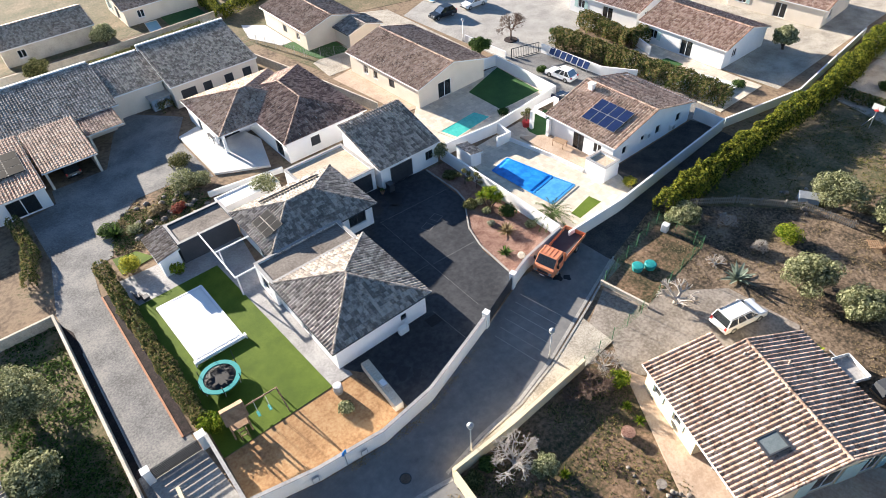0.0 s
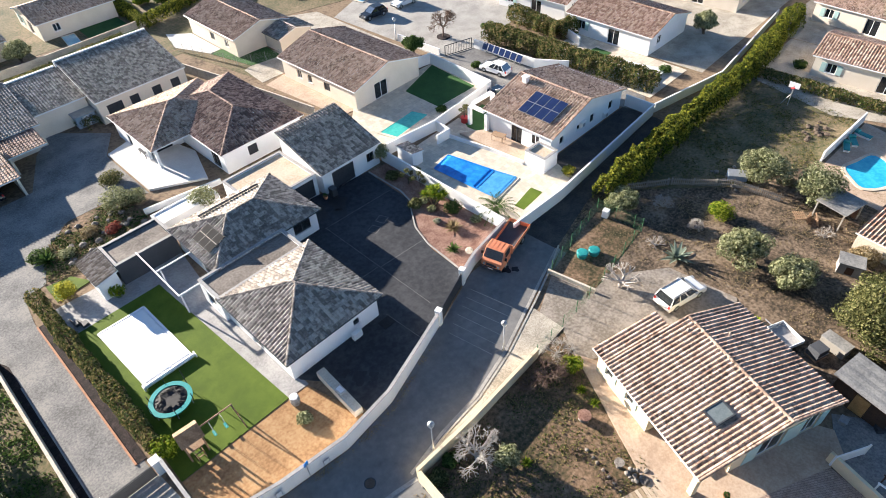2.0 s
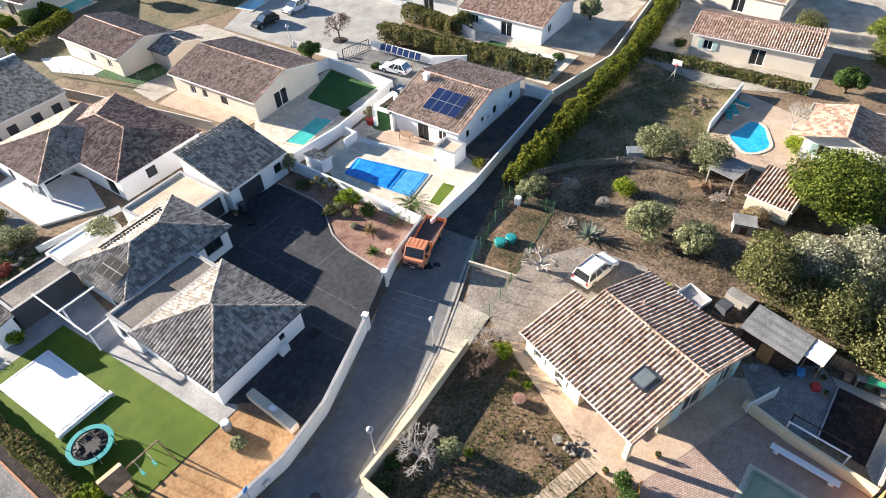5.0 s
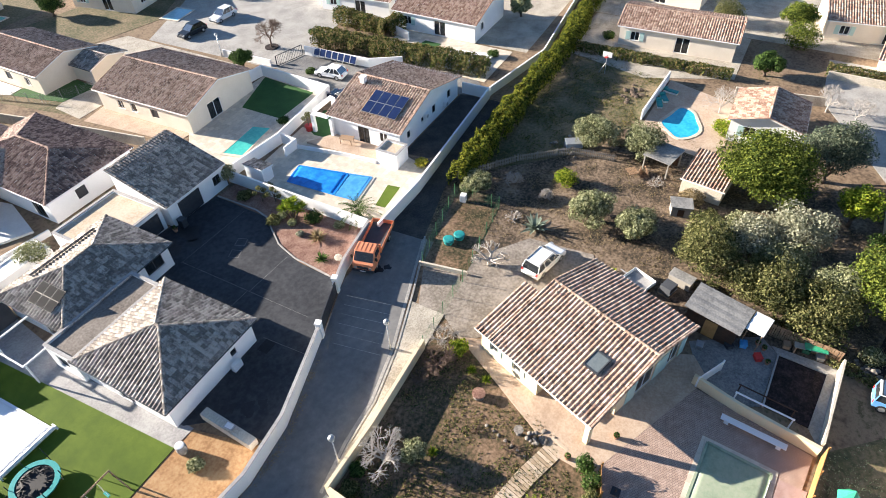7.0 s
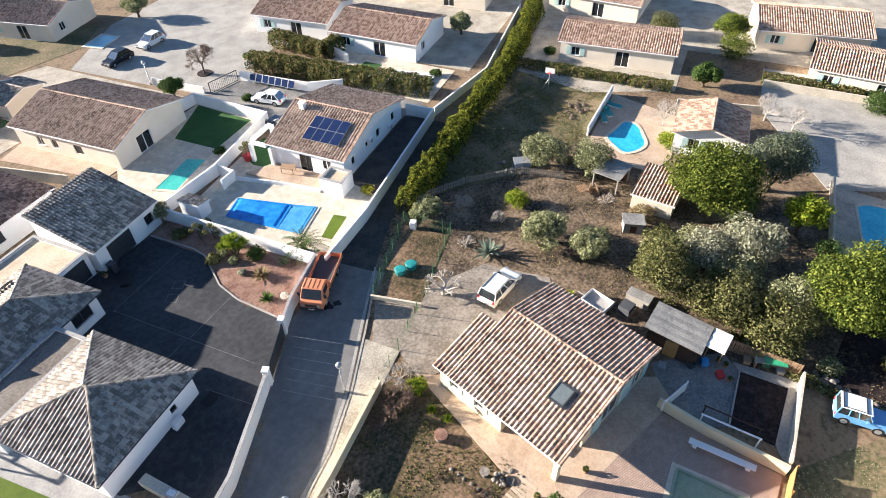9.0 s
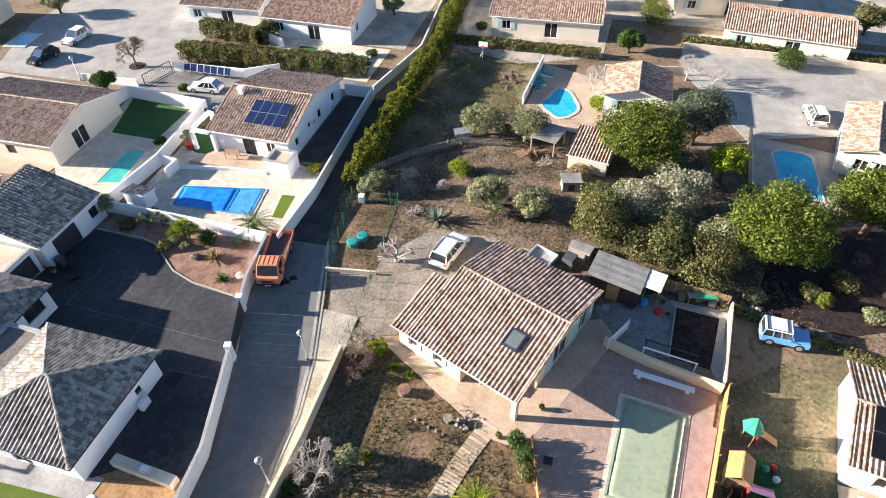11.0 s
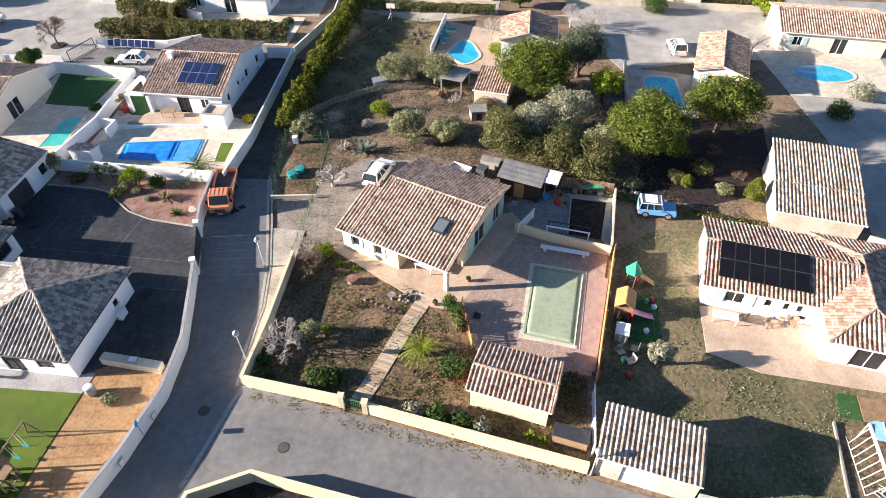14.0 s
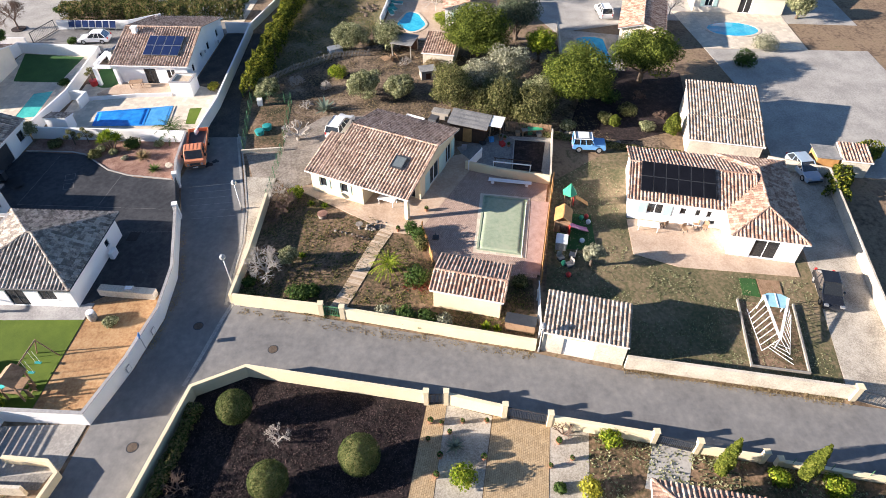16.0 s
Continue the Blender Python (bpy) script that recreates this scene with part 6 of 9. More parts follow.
def box_thing(name, x, y, yaw, boxes, label, category, group=""):
    """A thing made of several box-shaped parts: (part name, x0, x1, y0, y1, z0, z1, material)."""
    t = thing(name, pose(x, y, 0, 0, 0, yaw), label, category, group)
    for nm, x0, x1, y0, y1, z0, z1, mt in boxes:
        bevel(part(nm, Geo().box(x0, x1, y0, y1, z0, z1), mt, t), 0.015, 1)
    return t


def rocks(name, pts, label, mat="rock"):
    """A heap of separate rounded stones: (x, y, radius)."""
    t = thing(name, pose(0, 0, 0), label, "rocks")
    for x, y, r in pts:
        bm = bmesh.new()
        bmesh.ops.create_icosphere(bm, subdivisions=2, radius=r)
        for v in bm.verts:
            v.co = Vector((v.co.x, v.co.y, v.co.z * 0.7)) * (1 + 0.25 * noise.noise(v.co * (1.6 / r) + Vector((x, y, 0))))
        me = bpy.data.meshes.new("stone")
        bm.to_mesh(me)
        bm.free()
        me.materials.append(M[mat])
        o = new("stone", me)
        o.parent = t
        o.matrix_basis = pose(x, y, r * 0.3)


def scatter(name, poly, n, size, mat, label, h=0.05, kind="stuff", seed=1):
    """Small low tufts over a stretch of ground."""
    r = np.random.default_rng(seed)
    xs, ys = [p[0] for p in poly], [p[1] for p in poly]
    P = np.stack([r.uniform(min(xs), max(xs), n), r.uniform(min(ys), max(ys), n)], 1)
    inside = np.zeros(n, bool)
    m = len(poly)
    for i in range(m):
        (x1, y1), (x2, y2) = poly[i], poly[(i + 1) % m]
        cond = ((y1 > P[:, 1]) != (y2 > P[:, 1])) & (P[:, 0] < (x2 - x1) * (P[:, 1] - y1) / (y2 - y1 + 1e-12) + x1)
        inside ^= cond
    patch = np.array([noise.noise(Vector((x * 0.35, y * 0.35, seed))) for x, y in P])
    keep = inside & (patch > r.uniform(-0.45, 0.35, n))
    P = P[keep]
    k = 5
    size *= 1.15
    Q = np.repeat(P, k, 0) + r.normal(0, size * 2.2, (len(P) * k, 2))
    Z = r.uniform(0.03, h + 0.03, len(Q))
    pts = np.concatenate([Q, Z[:, None]], 1)
    N = np.concatenate([r.normal(0, 0.5, (len(Q), 2)), np.ones((len(Q), 1))], 1)
    ob = new(name, leaf_mesh(name, leaf_quads(pts, N, size, 0.5), mat))
    return tagged(ob, label, "ground cover", kind=kind)


# ---- trees and hedges ----
OL = "rounded grey-green olive tree on bare earth"
for x, y, r, h in ((57.8, 12.6, 2.8, 4.0), (58.4, 7.6, 2.9, 4.0), (45.8, 9.0, 2.5, 3.5), (45.6, 4.6, 2.2, 3.1), (45.0, 20.6, 1.8, 2.6)):
    tree(x, y, r, h, label=OL, n=3600, name="olive_tree")
tree(-9.2, 40.6, 3.3, 4.8, label="large olive tree in the shaded grass garden", n=5200, name="olive_tree")
tree(-9.8, 33.5, 2.2, 3.4, label="olive tree beside the house corner", n=2600, name="olive_tree")
tree(16.6, 11.9, 1.05, 2.0, label="small clipped olive tree in the weedy garden", n=1300, size=0.1, name="olive_tree", trunk=0.9)
tree(17.5, -15.0, 1.15, 2.6, label="small silvery olive tree beside the play corner", leaf_mat="silver_leaf", n=1400, size=0.11, name="olive_tree")
tree(34.7, 45.2, 1.3, 2.4, label="small dark olive tree at the end of the bed", n=1500, size=0.1, name="olive_tree")
tree(47.4, -5.2, 3.0, 4.3, label="silver-leaved tree in the thicket", leaf_mat="silver_leaf", n=3200, name="olive_tree")
tree(49.2, -8.6, 3.4, 5.0, label="silver-leaved tree beside the tall pine", leaf_mat="silver_leaf", n=3600, name="olive_tree")
tree(45.6, -7.6, 2.8, 3.9, label="grey-green bushy tree inside the thicket", leaf_mat="olive_leaf", n=3000, name="olive_tree")
tree(43.9, -11.9, 3.1, 4.4, label="dull green bushy tree beside the round pine", leaf_mat="olive_leaf", n=3000, name="olive_tree")
tree(46.8, -1.6, 2.1, 3.2, label="small grey-green olive beside the dark evergreen", leaf_mat="olive_leaf", n=2000, name="olive_tree")
tree(56.0, -4.6, 5.0, 7.4, label="broad bright green umbrella pine", leaf_mat="pine_leaf", n=15000, size=0.135, lobes=14, name="pine_tree", category="tree")
tree(44.8, -16.6, 4.9, 7.8, label="rounded bright green pine above the parked off-road car", leaf_mat="pine_leaf", n=15000, size=0.135, lobes=14, flat=0.85, name="pine_tree")
tree(50.6, -25.4, 4.3, 6.6, label="spreading green pine with an open crown", leaf_mat="pine_leaf", n=12000, size=0.135, lobes=12, flat=0.62, name="pine_tree")
tree(43.8, -1.8, 3.6, 5.6, label="dense dark evergreen behind the shed", leaf_mat="dark_leaf", n=4600, name="evergreen_tree", flat=0.9)
tree(42.2, -6.9, 3.4, 4.6, label="dense dark evergreen with dull yellow tips", leaf_mat="dark_leaf", n=4600, name="evergreen_tree", flat=0.85)
tree(41.2, -11.0, 3.5, 4.6, label="dense dark evergreen above the kitchen garden", leaf_mat="dark_leaf", n=4600, name="evergreen_tree", flat=0.85)
tree(55.4, -12.9, 2.3, 5.0, label="yellow-green conifer between the pines", leaf_mat="lime_leaf", n=3000, name="conifer", flat=0.95)
tree(61.6, -10.2, 3.6, 7.0, label="blue-green spreading cedar between pines", leaf_mat="cedar_leaf", n=5600, name="conifer", flat=0.9)
# dark sheet painted in for the pines' shade, borrowing the mulch colour
sheet("undergrowth", [(38.2, -15), (47, -17.5), (55, -19), (53, -31), (40.5, -29.5), (37.2, -22)], "mulch", 0.03, "ground under the pines, darkened to stand for their shade", category="garden")
for x, y, r, h, mt in ((41.2, -19.6, 1.0, 1.1, "dark_leaf"), (43.0, -22.6, 1.3, 1.2, "dark_leaf"), (45.6, -20.8, 1.5, 1.5, "green_leaf"), (48.2, -20.4, 1.6, 1.7, "dark_leaf"), (39.6, -24.2, 1.0, 1.0, "olive_leaf"), (50.2, -16.6, 1.5, 1.8, "dark_leaf"), (52.6, -8.2, 1.6, 2.2, "dark_leaf"), (50.6, -3.6, 1.3, 1.8, "olive_leaf"), (53.4, -15.6, 1.3, 1.6, "green_leaf")):
    shrub(x, y, r, h, mt, "rough evergreen undergrowth below the pines", 1100, 0.1, group="undergrowth")
bare(46.5, -24.5, 1.6, 1.1, "brown brushwood below the pines", "bark_red", 6, 3, 0.04, stems=6)
bare(42.4, -26.2, 1.4, 1.1, "brown brushwood beside the barn", "bark_red", 6, 3, 0.04, stems=6)
cypress(38.9, -26.8, 2.6, 0.8, "small rounded green conifer beside the barn")
cypress(40.3, -20.6, 1.3, 0.6, "small dark conifer on the bank")
tree(53.9, 59.4, 1.7, 3.9, label="dense round evergreen tree behind the turf", leaf_mat="green_leaf", n=3000, name="evergreen_tree")
bare(62.0, 61.5, 4.6, 0.75, "bare spreading street tree in a round bed", "bark_red", 7, 3, 0.075, "bare_tree", "tree", 4, 1.4)
for x, y in ((70.5, 1.5), (76.0, -9.5), (74.5, -12.5), (70.6, -33.5)):
    bare(x, y, 3.6, 0.7, "bare winter tree beside a far drive", "bark_pale", 6, 3, 0.055, "bare_tree", "tree", 4, 0.9)
bare(45.2, -34.5, 3.0, 0.8, "bare spreading fruit tree behind the barn", "bark_red", 6, 3, 0.06, "bare_tree", "tree", 4, 0.8)
bare(36.0, 15.2, 2.3, 1.2, "pollarded pale tree with twisting bare limbs", "bark_pale", 4, 3, 0.13, "bare_tree", "tree", 5, 0.5)
bare(42.6, 15.6, 1.3, 1.0, "small pale bare shrub", "bark_pale", 4, 3, 0.06)
for x, y, h in ((48.0, 17.9, 1.9), (47.0, 14.1, 1.6)):
    bare(x, y, h, 0.9, "pale leafless orchard shrub", "bark_pale", 6, 3, 0.055, stems=6)
bare(15.6, 13.8, 3.3, 0.8, "pale leafless fig tree in the garden corner", "bark_pale", 6, 3, 0.08, "bare_tree", "tree", 5, 0.3)
bare(24.4, 14.2, 2.9, 0.9, "brown leafless shrub against the wall", "bark_red", 6, 3, 0.06, stems=5)
bare(26.6, 15.0, 2.4, 1.1, "grey leafless climber over the wall", "bark_pale", 6, 3, 0.045, stems=5)
bare(22.4, 14.6, 1.4, 1.0, "brown leafless shrub beside the wall", "bark_red", 5, 3, 0.05, stems=4)
bare(-0.4, 9.0, 1.7, 0.9, "small pale bare shrub in the mulch", "bark_pale", 5, 3, 0.05)
bare(-4.2, 14.8, 1.8, 0.9, "tangled bare shrub beside the cream wall", "bark_red", 5, 3, 0.05)
bare(0.9, -11.0, 1.5, 0.8, "bare fruit shrub in the gravel bed", "bark_red", 4, 3, 0.05)
bare(53.6, 4.6, 1.5, 0.9, "bare vine beside the shed", "bark_pale", 5, 3, 0.04)
bare(20.2, 6.4, 0.9, 1.2, "low reddish bare shrub in the weeds", "bark_red", 4, 3, 0.03, stems=5)
for x, y in ((16.5, 8.6), (20.5, 9.0), (14.3, 3.3)):
    bare(x, y, 0.7, 1.2, "low bare twiggy plant", "bark_red", 4, 3, 0.025, stems=5)

hedge([(44.6, 22.9), (52, 23.0), (64, 23.1), (78, 23.0), (98, 25)], 2.3, 2.5, "hedge_leaf", "tall uneven hedge of yellow-green conifers", 760, 0.13, lumps=0.4)
hedge([(0.2, 52.6), (0.25, 46), (0.5, 38), (0.6, 31.0)], 1.3, 1.5, "photinia_leaf", "mixed green and reddish garden hedge along the lane", 620, 0.1)
hedge([(65.6, 56.0), (66.4, 46), (67.4, 30.2)], 2.6, 2.4, "photinia_leaf", "tall dull green hedge behind the white house", 700, 0.14)
hedge([(73.0, 57.4), (72.0, 48.2), (77.6, 47.6)], 2.2, 2.3, "photinia_leaf", "tall dull green hedge beside the far drive", 700, 0.14)
hedge([(-5.6, 55), (-4.3, 60), (-4.5, 66)], 1.3, 1.4, "photinia_leaf", "uneven evergreen hedge beside the gravel lane", 420, 0.1)
hedge([(1.7, 15.4), (-1.5, 15.7), (-6, 16.3)], 1.0, 1.0, "photinia_leaf", "loose evergreen hedge inside the cream wall", 520, 0.09)
hedge([(27.6, -40.5), (33.5, -43.4), (36, -48)], 2.2, 1.5, "hedge_leaf", "yellow-green hedge behind the drive wall", 300, 0.15)
hedge([(15.5, 82.5), (16.6, 77.5)], 2.0, 1.3, "photinia_leaf", "reddish mixed hedge below the terrace", 380, 0.1)
hedge([(36.5, 124), (34.6, 101), (45.4, 104.4), (44.6, 118)], 1.8, 1.8, "hedge_leaf", "yellowing hedge between the far gardens", 420, 0.14)
hedge([(12, 96), (30, 98.6)], 1.4, 1.5, "photinia_leaf", "dull hedge between the far gardens", 320, 0.13)
hedge([(38, -12.5), (36.6, -17), (35.0, -24), (34.6, -26.8)], 1.0, 0.5, "dark_leaf", "low tangled growth on the stony bank", 260, 0.09)
for (x, y, r, h, m, lb) in (
        (50.2, 13.0, 1.3, 1.7, "lime_leaf", "dense yellow-green round shrub in the orchard"), (46.3, 28.0, 0.75, 1.1, "yellow_leaf", "bright yellow shrub beside the pool house"),
        (2.4, 51.3, 1.05, 1.6, "yellow_leaf", "lemon tree with bright yellow-green leaves"), (5.6, 48.0, 0.8, 1.3, "lime_leaf", "round green shrub by the garden house"),
        (11.4, 60.2, 1.7, 2.2, "olive_leaf", "large grey-green shrub in the rock garden"), (13.2, 59.6, 1.1, 1.5, "olive_leaf", "grey-green shrub in the rock garden"),
        (17.8, 53.8, 1.6, 1.7, "olive_leaf", "grey-green shrub in the raised white bed"), (12.8, 65, 1.4, 1.3, "dark_leaf", "dark green shrub on the gravel island"),
        (14.9, 0.4, 1.15, 1.7, "green_leaf", "dense round green shrub beside the palm"), (12.9, 10.3, 1.15, 1.1, "green_leaf", "low green shrub behind the wall"),
        (13.2, 9.2, 0.8, 0.9, "green_leaf", "low green shrub behind the wall"), (31.9, 36.6, 0.8, 0.8, "dark_leaf", "dark low shrub in the red gravel"),
        (33.9, 33.2, 0.95, 1.1, "green_leaf", "round glossy green shrub in the bed"), (32.5, 34.8, 0.5, 0.6, "olive_leaf", "small dull shrub in the red gravel"), (31.6, 33.2, 0.4, 0.4, "silver_leaf", "small silvery shrub in the red gravel"), (34.2, 30.4, 0.6, 0.6, "olive_leaf", "low dull shrub by the white wall"), (33.6, 41.8, 0.9, 0.9, "dark_leaf", "dark low shrub at the back of the bed"), (33.0, 36.4, 0.6, 0.6, "olive_leaf", "low grey shrub in the bed"),
        (9.3, 25.0, 0.65, 0.8, "olive_leaf", "small olive-coloured bush in the sand"), (26.2, 13.4, 0.9, 1.0, "lime_leaf", "bright green creeper on the wall"),
        (1.0, 30.2, 1.0, 1.7, "lime_leaf", "yellow-green shrub at the end of the hedge"), (-2.8, -4.0, 1.0, 1.5, "lime_leaf", "round yellow-green shrub in the gravel garden"),
        (-3.2, -12.3, 0.8, 1.2, "yellow_leaf", "yellow-green round shrub in the gravel"), (0.5, -14.2, 0.9, 1.3, "lime_leaf", "yellow-green shrub behind the wall"),
        (-3.1, -10.4, 0.45, 0.6, "green_leaf", "small dark green shrub in the gravel"), (-1.8, -25, 0.8, 0.8, "lime_leaf", "low yellow-green shrub by the low wall"),
        (-2.4, -28.5, 1.0, 1.0, "lime_leaf", "low yellow-green shrub by the low wall"), (-0.9, -21.7, 0.6, 0.6, "olive_leaf", "grey-green low shrub in the weeds"),
        (10.9, 2.8, 0.85, 1.3, "silver_leaf", "silvery low shrub behind the wall"), (10.7, 1.0, 1.0, 1.4, "green_leaf", "green shrub behind the wall"), (10.4, -0.8, 1.0, 1.4, "green_leaf", "green shrub behind the wall"), (10.3, -2.2, 0.85, 1.2, "silver_leaf", "silvery low shrub behind the wall"),
        (21.2, 1.3, 0.7, 1.5, "green_leaf", "leafy green plants at the end of the path"), (20.2, 0.6, 0.7, 1.6, "green_leaf", "leafy green plants beside the timber fence"), (19.0, 0.2, 0.7, 1.6, "dark_leaf", "leafy plants beside the timber fence"),
        (15.0, -8.6, 0.8, 1.1, "dark_leaf", "dark shrub behind the pool house"), (35.6, 40.5, 0.75, 1.0, "dark_leaf", "dark low shrub by the white wall"),
        (52.6, 1.0, 1.3, 1.5, "dry_leaf", "dry vine over the tiled shed"), (51.0, -1.2, 0.8, 1.0, "dark_leaf", "dark shrub beside the tiled shed"), (59.5, 10, 0.7, 0.5, "dry_leaf", "heap of dry prunings"),
        (68.0, 58.5, 0.8, 0.9, "green_leaf", "low green shrub by the turning circle"), (84.4, 19, 1.0, 1.0, "green_leaf", "clipped dark shrub on the forecourt"), (58.0, 51.6, 0.7, 0.9, "green_leaf", "green shrub beside the far gate"),
        (2.6, 58.4, 1.2, 0.8, "green_leaf", "low spiky green growth by the lane"), (4.6, 56.8, 0.9, 0.7, "olive_leaf", "low grey shrub among rocks"), (7.4, 58.2, 1.0, 0.7, "dry_leaf", "dry ochre grasses among rocks"), (9.3, 57.0, 0.9, 0.6, "red_leaf", "rusty low shrub among rocks"),
        (46.8, 47.2, 0.8, 0.8, "green_leaf", "low shrub on the white wall"), (60, -44, 1.8, 2.2, "silver_leaf", "silvery tree beside the far pool"), (55.6, -40, 1.7, 2.0, "green_leaf", "round green shrub beside the far pool"),
        (12.6, 14.6, 0.8, 0.7, "dark_leaf", "dark undergrowth in the garden corner"), (14.2, 14.9, 0.7, 0.6, "green_leaf", "dark undergrowth in the garden corner"), (45.8, 26.9, 0.5, 0.5, "silver_leaf", "silvery plant on the terrace edge"),
        (39.4, -15.2, 1.0, 1.1, "olive_leaf", "dull green shrub beside the bank"), (72.5, 31.5, 0.9, 1.0, "green_leaf", "green shrub beside the white wall"), (66.5, 0.2, 1.5, 1.7, "lime_leaf", "yellow-green bushy tree by the pool house"),
        (82.5, -22, 2.0, 2.6, "green_leaf", "green tree across the far road"), (96, 5, 2.4, 3.4, "dark_leaf", "dark tree behind the houses"), (92, -5, 2.4, 3.6, "pine_leaf", "green tree behind the houses"), (95, -44, 2.5, 3.4, "dark_leaf", "dark tree behind the houses")):
    shrub(x, y, r, h, m, lb, n=int(420 + 620 * r * r), size=0.1)
for x, y, r in ((1.2, 12.2, 1.05), (-2.0, 2.9, 1.2), (-4.0, 8.5, 1.12)):
    topiary(x, y, r * 1.16, 1.5, "clipped round bush in dark bark mulch")
cypress(-1.6, -21.1, 4.6, 0.42, "slim yellow-green cypress beside the low wall")
cypress(-1.7, -26.6, 4.4, 0.42, "slim yellow-green cypress beside the road")
palm(16.2, 2.9, 0.9, 1.9, "young palm with arching yellow-green fronds")
palm(36.3, 29.6, 0.9, 2.5, "low palm with broad fronds beside the blue pool", 30, "green_leaf")
agave(42.2, 13.3, 1.9, "large blue-grey agave rosette")
agave(29.7, 29.2, 0.95, "small green rosette plant in red gravel", "green_leaf", 26, "yucca")
agave(31.9, 31.3, 1.2, "straw-coloured spiky grass in red gravel", "dry_leaf", 40, "ornamental_grass")
agave(-0.4, -3.4, 0.9, "blue-grey agave in the gravel garden")
agave(10.2, -5.6, 0.7, "bright green yucca behind the wall", "lime_leaf", 34, "yucca")
agave(10.0, -6.5, 0.6, "bright green yucca behind the wall", "lime_leaf", 30, "yucca")
agave(2.9, 57.2, 1.4, "large dark green rosette plant by the lane", "green_leaf", 30)
for x, y in ((39.7, 6.5), (39.9, 5.0), (24.6, 10.2), (17.6, 11.0), (24.9, 11.6)):
    agave(x, y, 0.6, "bright green spiky plant in bare earth", "lime_leaf", 30, "yucca")
yu = thing("yucca", pose(33.3, 35.3, 0.05), "tall bright green yucca with many rosettes", "plant")
for i, (dx, dy, hh) in enumerate(((0, 0, 1.9), (0.7, 0.2, 1.5), (-0.6, 0.5, 1.4), (0.1, -0.8, 1.2), (-0.4, -0.5, 1.7), (0.3, 0.8, 1.3), (0.9, -0.5, 1.0))):
    part("stem", Geo().tube((dx * 0.3, dy * 0.3, 0), (dx, dy, hh), 0.06, 0.05, 6), "bark", yu)
    part("leaf_rosette", blades(None, 44, 0.85, 0.1, 0.2, 0.0, (0.0, 1.3)), "lime_leaf", yu, at=pose(dx, dy, hh))
for x, y in ((34.5, 38.5), (34.0, 39.8)):
    t = thing("cloud_tree", pose(x, y, 0.05), "small cloud-pruned tree with ball-shaped pads", "tree")
    g = Geo().tube((0, 0, -0.1), (0, 0, 1.0), 0.07, 0.05, 6)
    L = []
    for dx, dy, z in ((0.55, 0.1, 1.1), (-0.5, 0.3, 1.3), (0.05, -0.5, 0.9), (0, 0.1, 1.7)):
        limb(g, (0, 0, 0.7), (dx, dy, z), 0.04, 0.02)
        L.append(((dx, dy, z), (0.3, 0.3, 0.24)))
    part("trunk", g, "bark", t)
    o = new("crown", leaf_mesh("crown", cloud(L, 900, 0.06), "dark_leaf"))
    o.parent = t
t = thing("cloud_tree", pose(46.8, 43.4, 0.06), "cloud-pruned tree in a red tub", "tree")
part("tub", Geo().lathe([(0.4, 0), (0.5, 0.7), (0.42, 0.72)], 14), "red", t)
g = Geo().tube((0, 0, 0.5), (0, 0, 1.8), 0.07, 0.04, 6)
part("trunk", g, "bark", t)
o = new("crown", leaf_mesh("crown", cloud([((0.4, 0.2, 1.6), (0.35, 0.35, 0.2)), ((-0.45, 0.1, 1.8), (0.35, 0.35, 0.2)), ((0, -0.2, 2.2), (0.4, 0.4, 0.25))], 900, 0.06), "dark_leaf"))
o.parent = t

# ---- the white villa's garden ----
cover("pool_cover", [(2.3, 44.7), (6.4, 44.7), (6.6, 36.7), (2.6, 36.7)], "white_sheet", 0.14, "white tarpaulin stretched over a swimming pool", wave=0.006)
t = thing("cover_roller", pose(4.6, 36.45, 0), "white roller housing at the end of the pool cover", "roller")
part("drum", Geo().tube((-2.2, 0, 0.28), (2.2, 0, 0.28), 0.16, n=12), "white_paint", t)
for x in (-2.2, 2.2):
    part("bracket", Geo().box(x - 0.06, x + 0.06, -0.2, 0.2, 0, 0.5), "white_paint", t)
t = thing("trampoline", pose(3.3, 33.6, 0), "round trampoline with teal edge padding and black mat", "trampoline")
n = 32
ring = Geo()
for r0, r1, z0, z1 in ((1.25, 1.62, 0.68, 0.78),):
    V = [(r * math.cos(2 * math.pi * i / n), r * math.sin(2 * math.pi * i / n), z) for r, z in ((r0, z1), (r1, z1), (r1, z0), (r0, z0)) for i in range(n)]
    ring.add(V, [(k * n + i, k * n + (i + 1) % n, ((k + 1) % 4) * n + (i + 1) % n, ((k + 1) % 4) * n + i) for k in range(4) for i in range(n)])
part("edge_padding", ring, "teal", t)
part("jumping_mat", Geo().lathe([(1.249, 0.66), (1.249, 0.7)], n), "mesh_black", t)
for i in range(6):
    a = 2 * math.pi * i / 6 + 0.3
    part("leg", Geo().tube((1.5 * math.cos(a), 1.5 * math.sin(a), 0), (1.5 * math.cos(a), 1.5 * math.sin(a), 0.68), 0.04, n=6), "grey_metal", t)
    part("net_pole", Geo().tube((1.66 * math.cos(a), 1.66 * math.sin(a), 0.5), (1.66 * math.cos(a), 1.66 * math.sin(a), 1.3 if i % 3 else 2.3), 0.03, n=6), "mesh_black", t)
d = np.array([(1.2 * math.cos(q), 1.2 * math.sin(q)) for q in np.linspace(0, 2 * math.pi, 60)])
g = Geo()
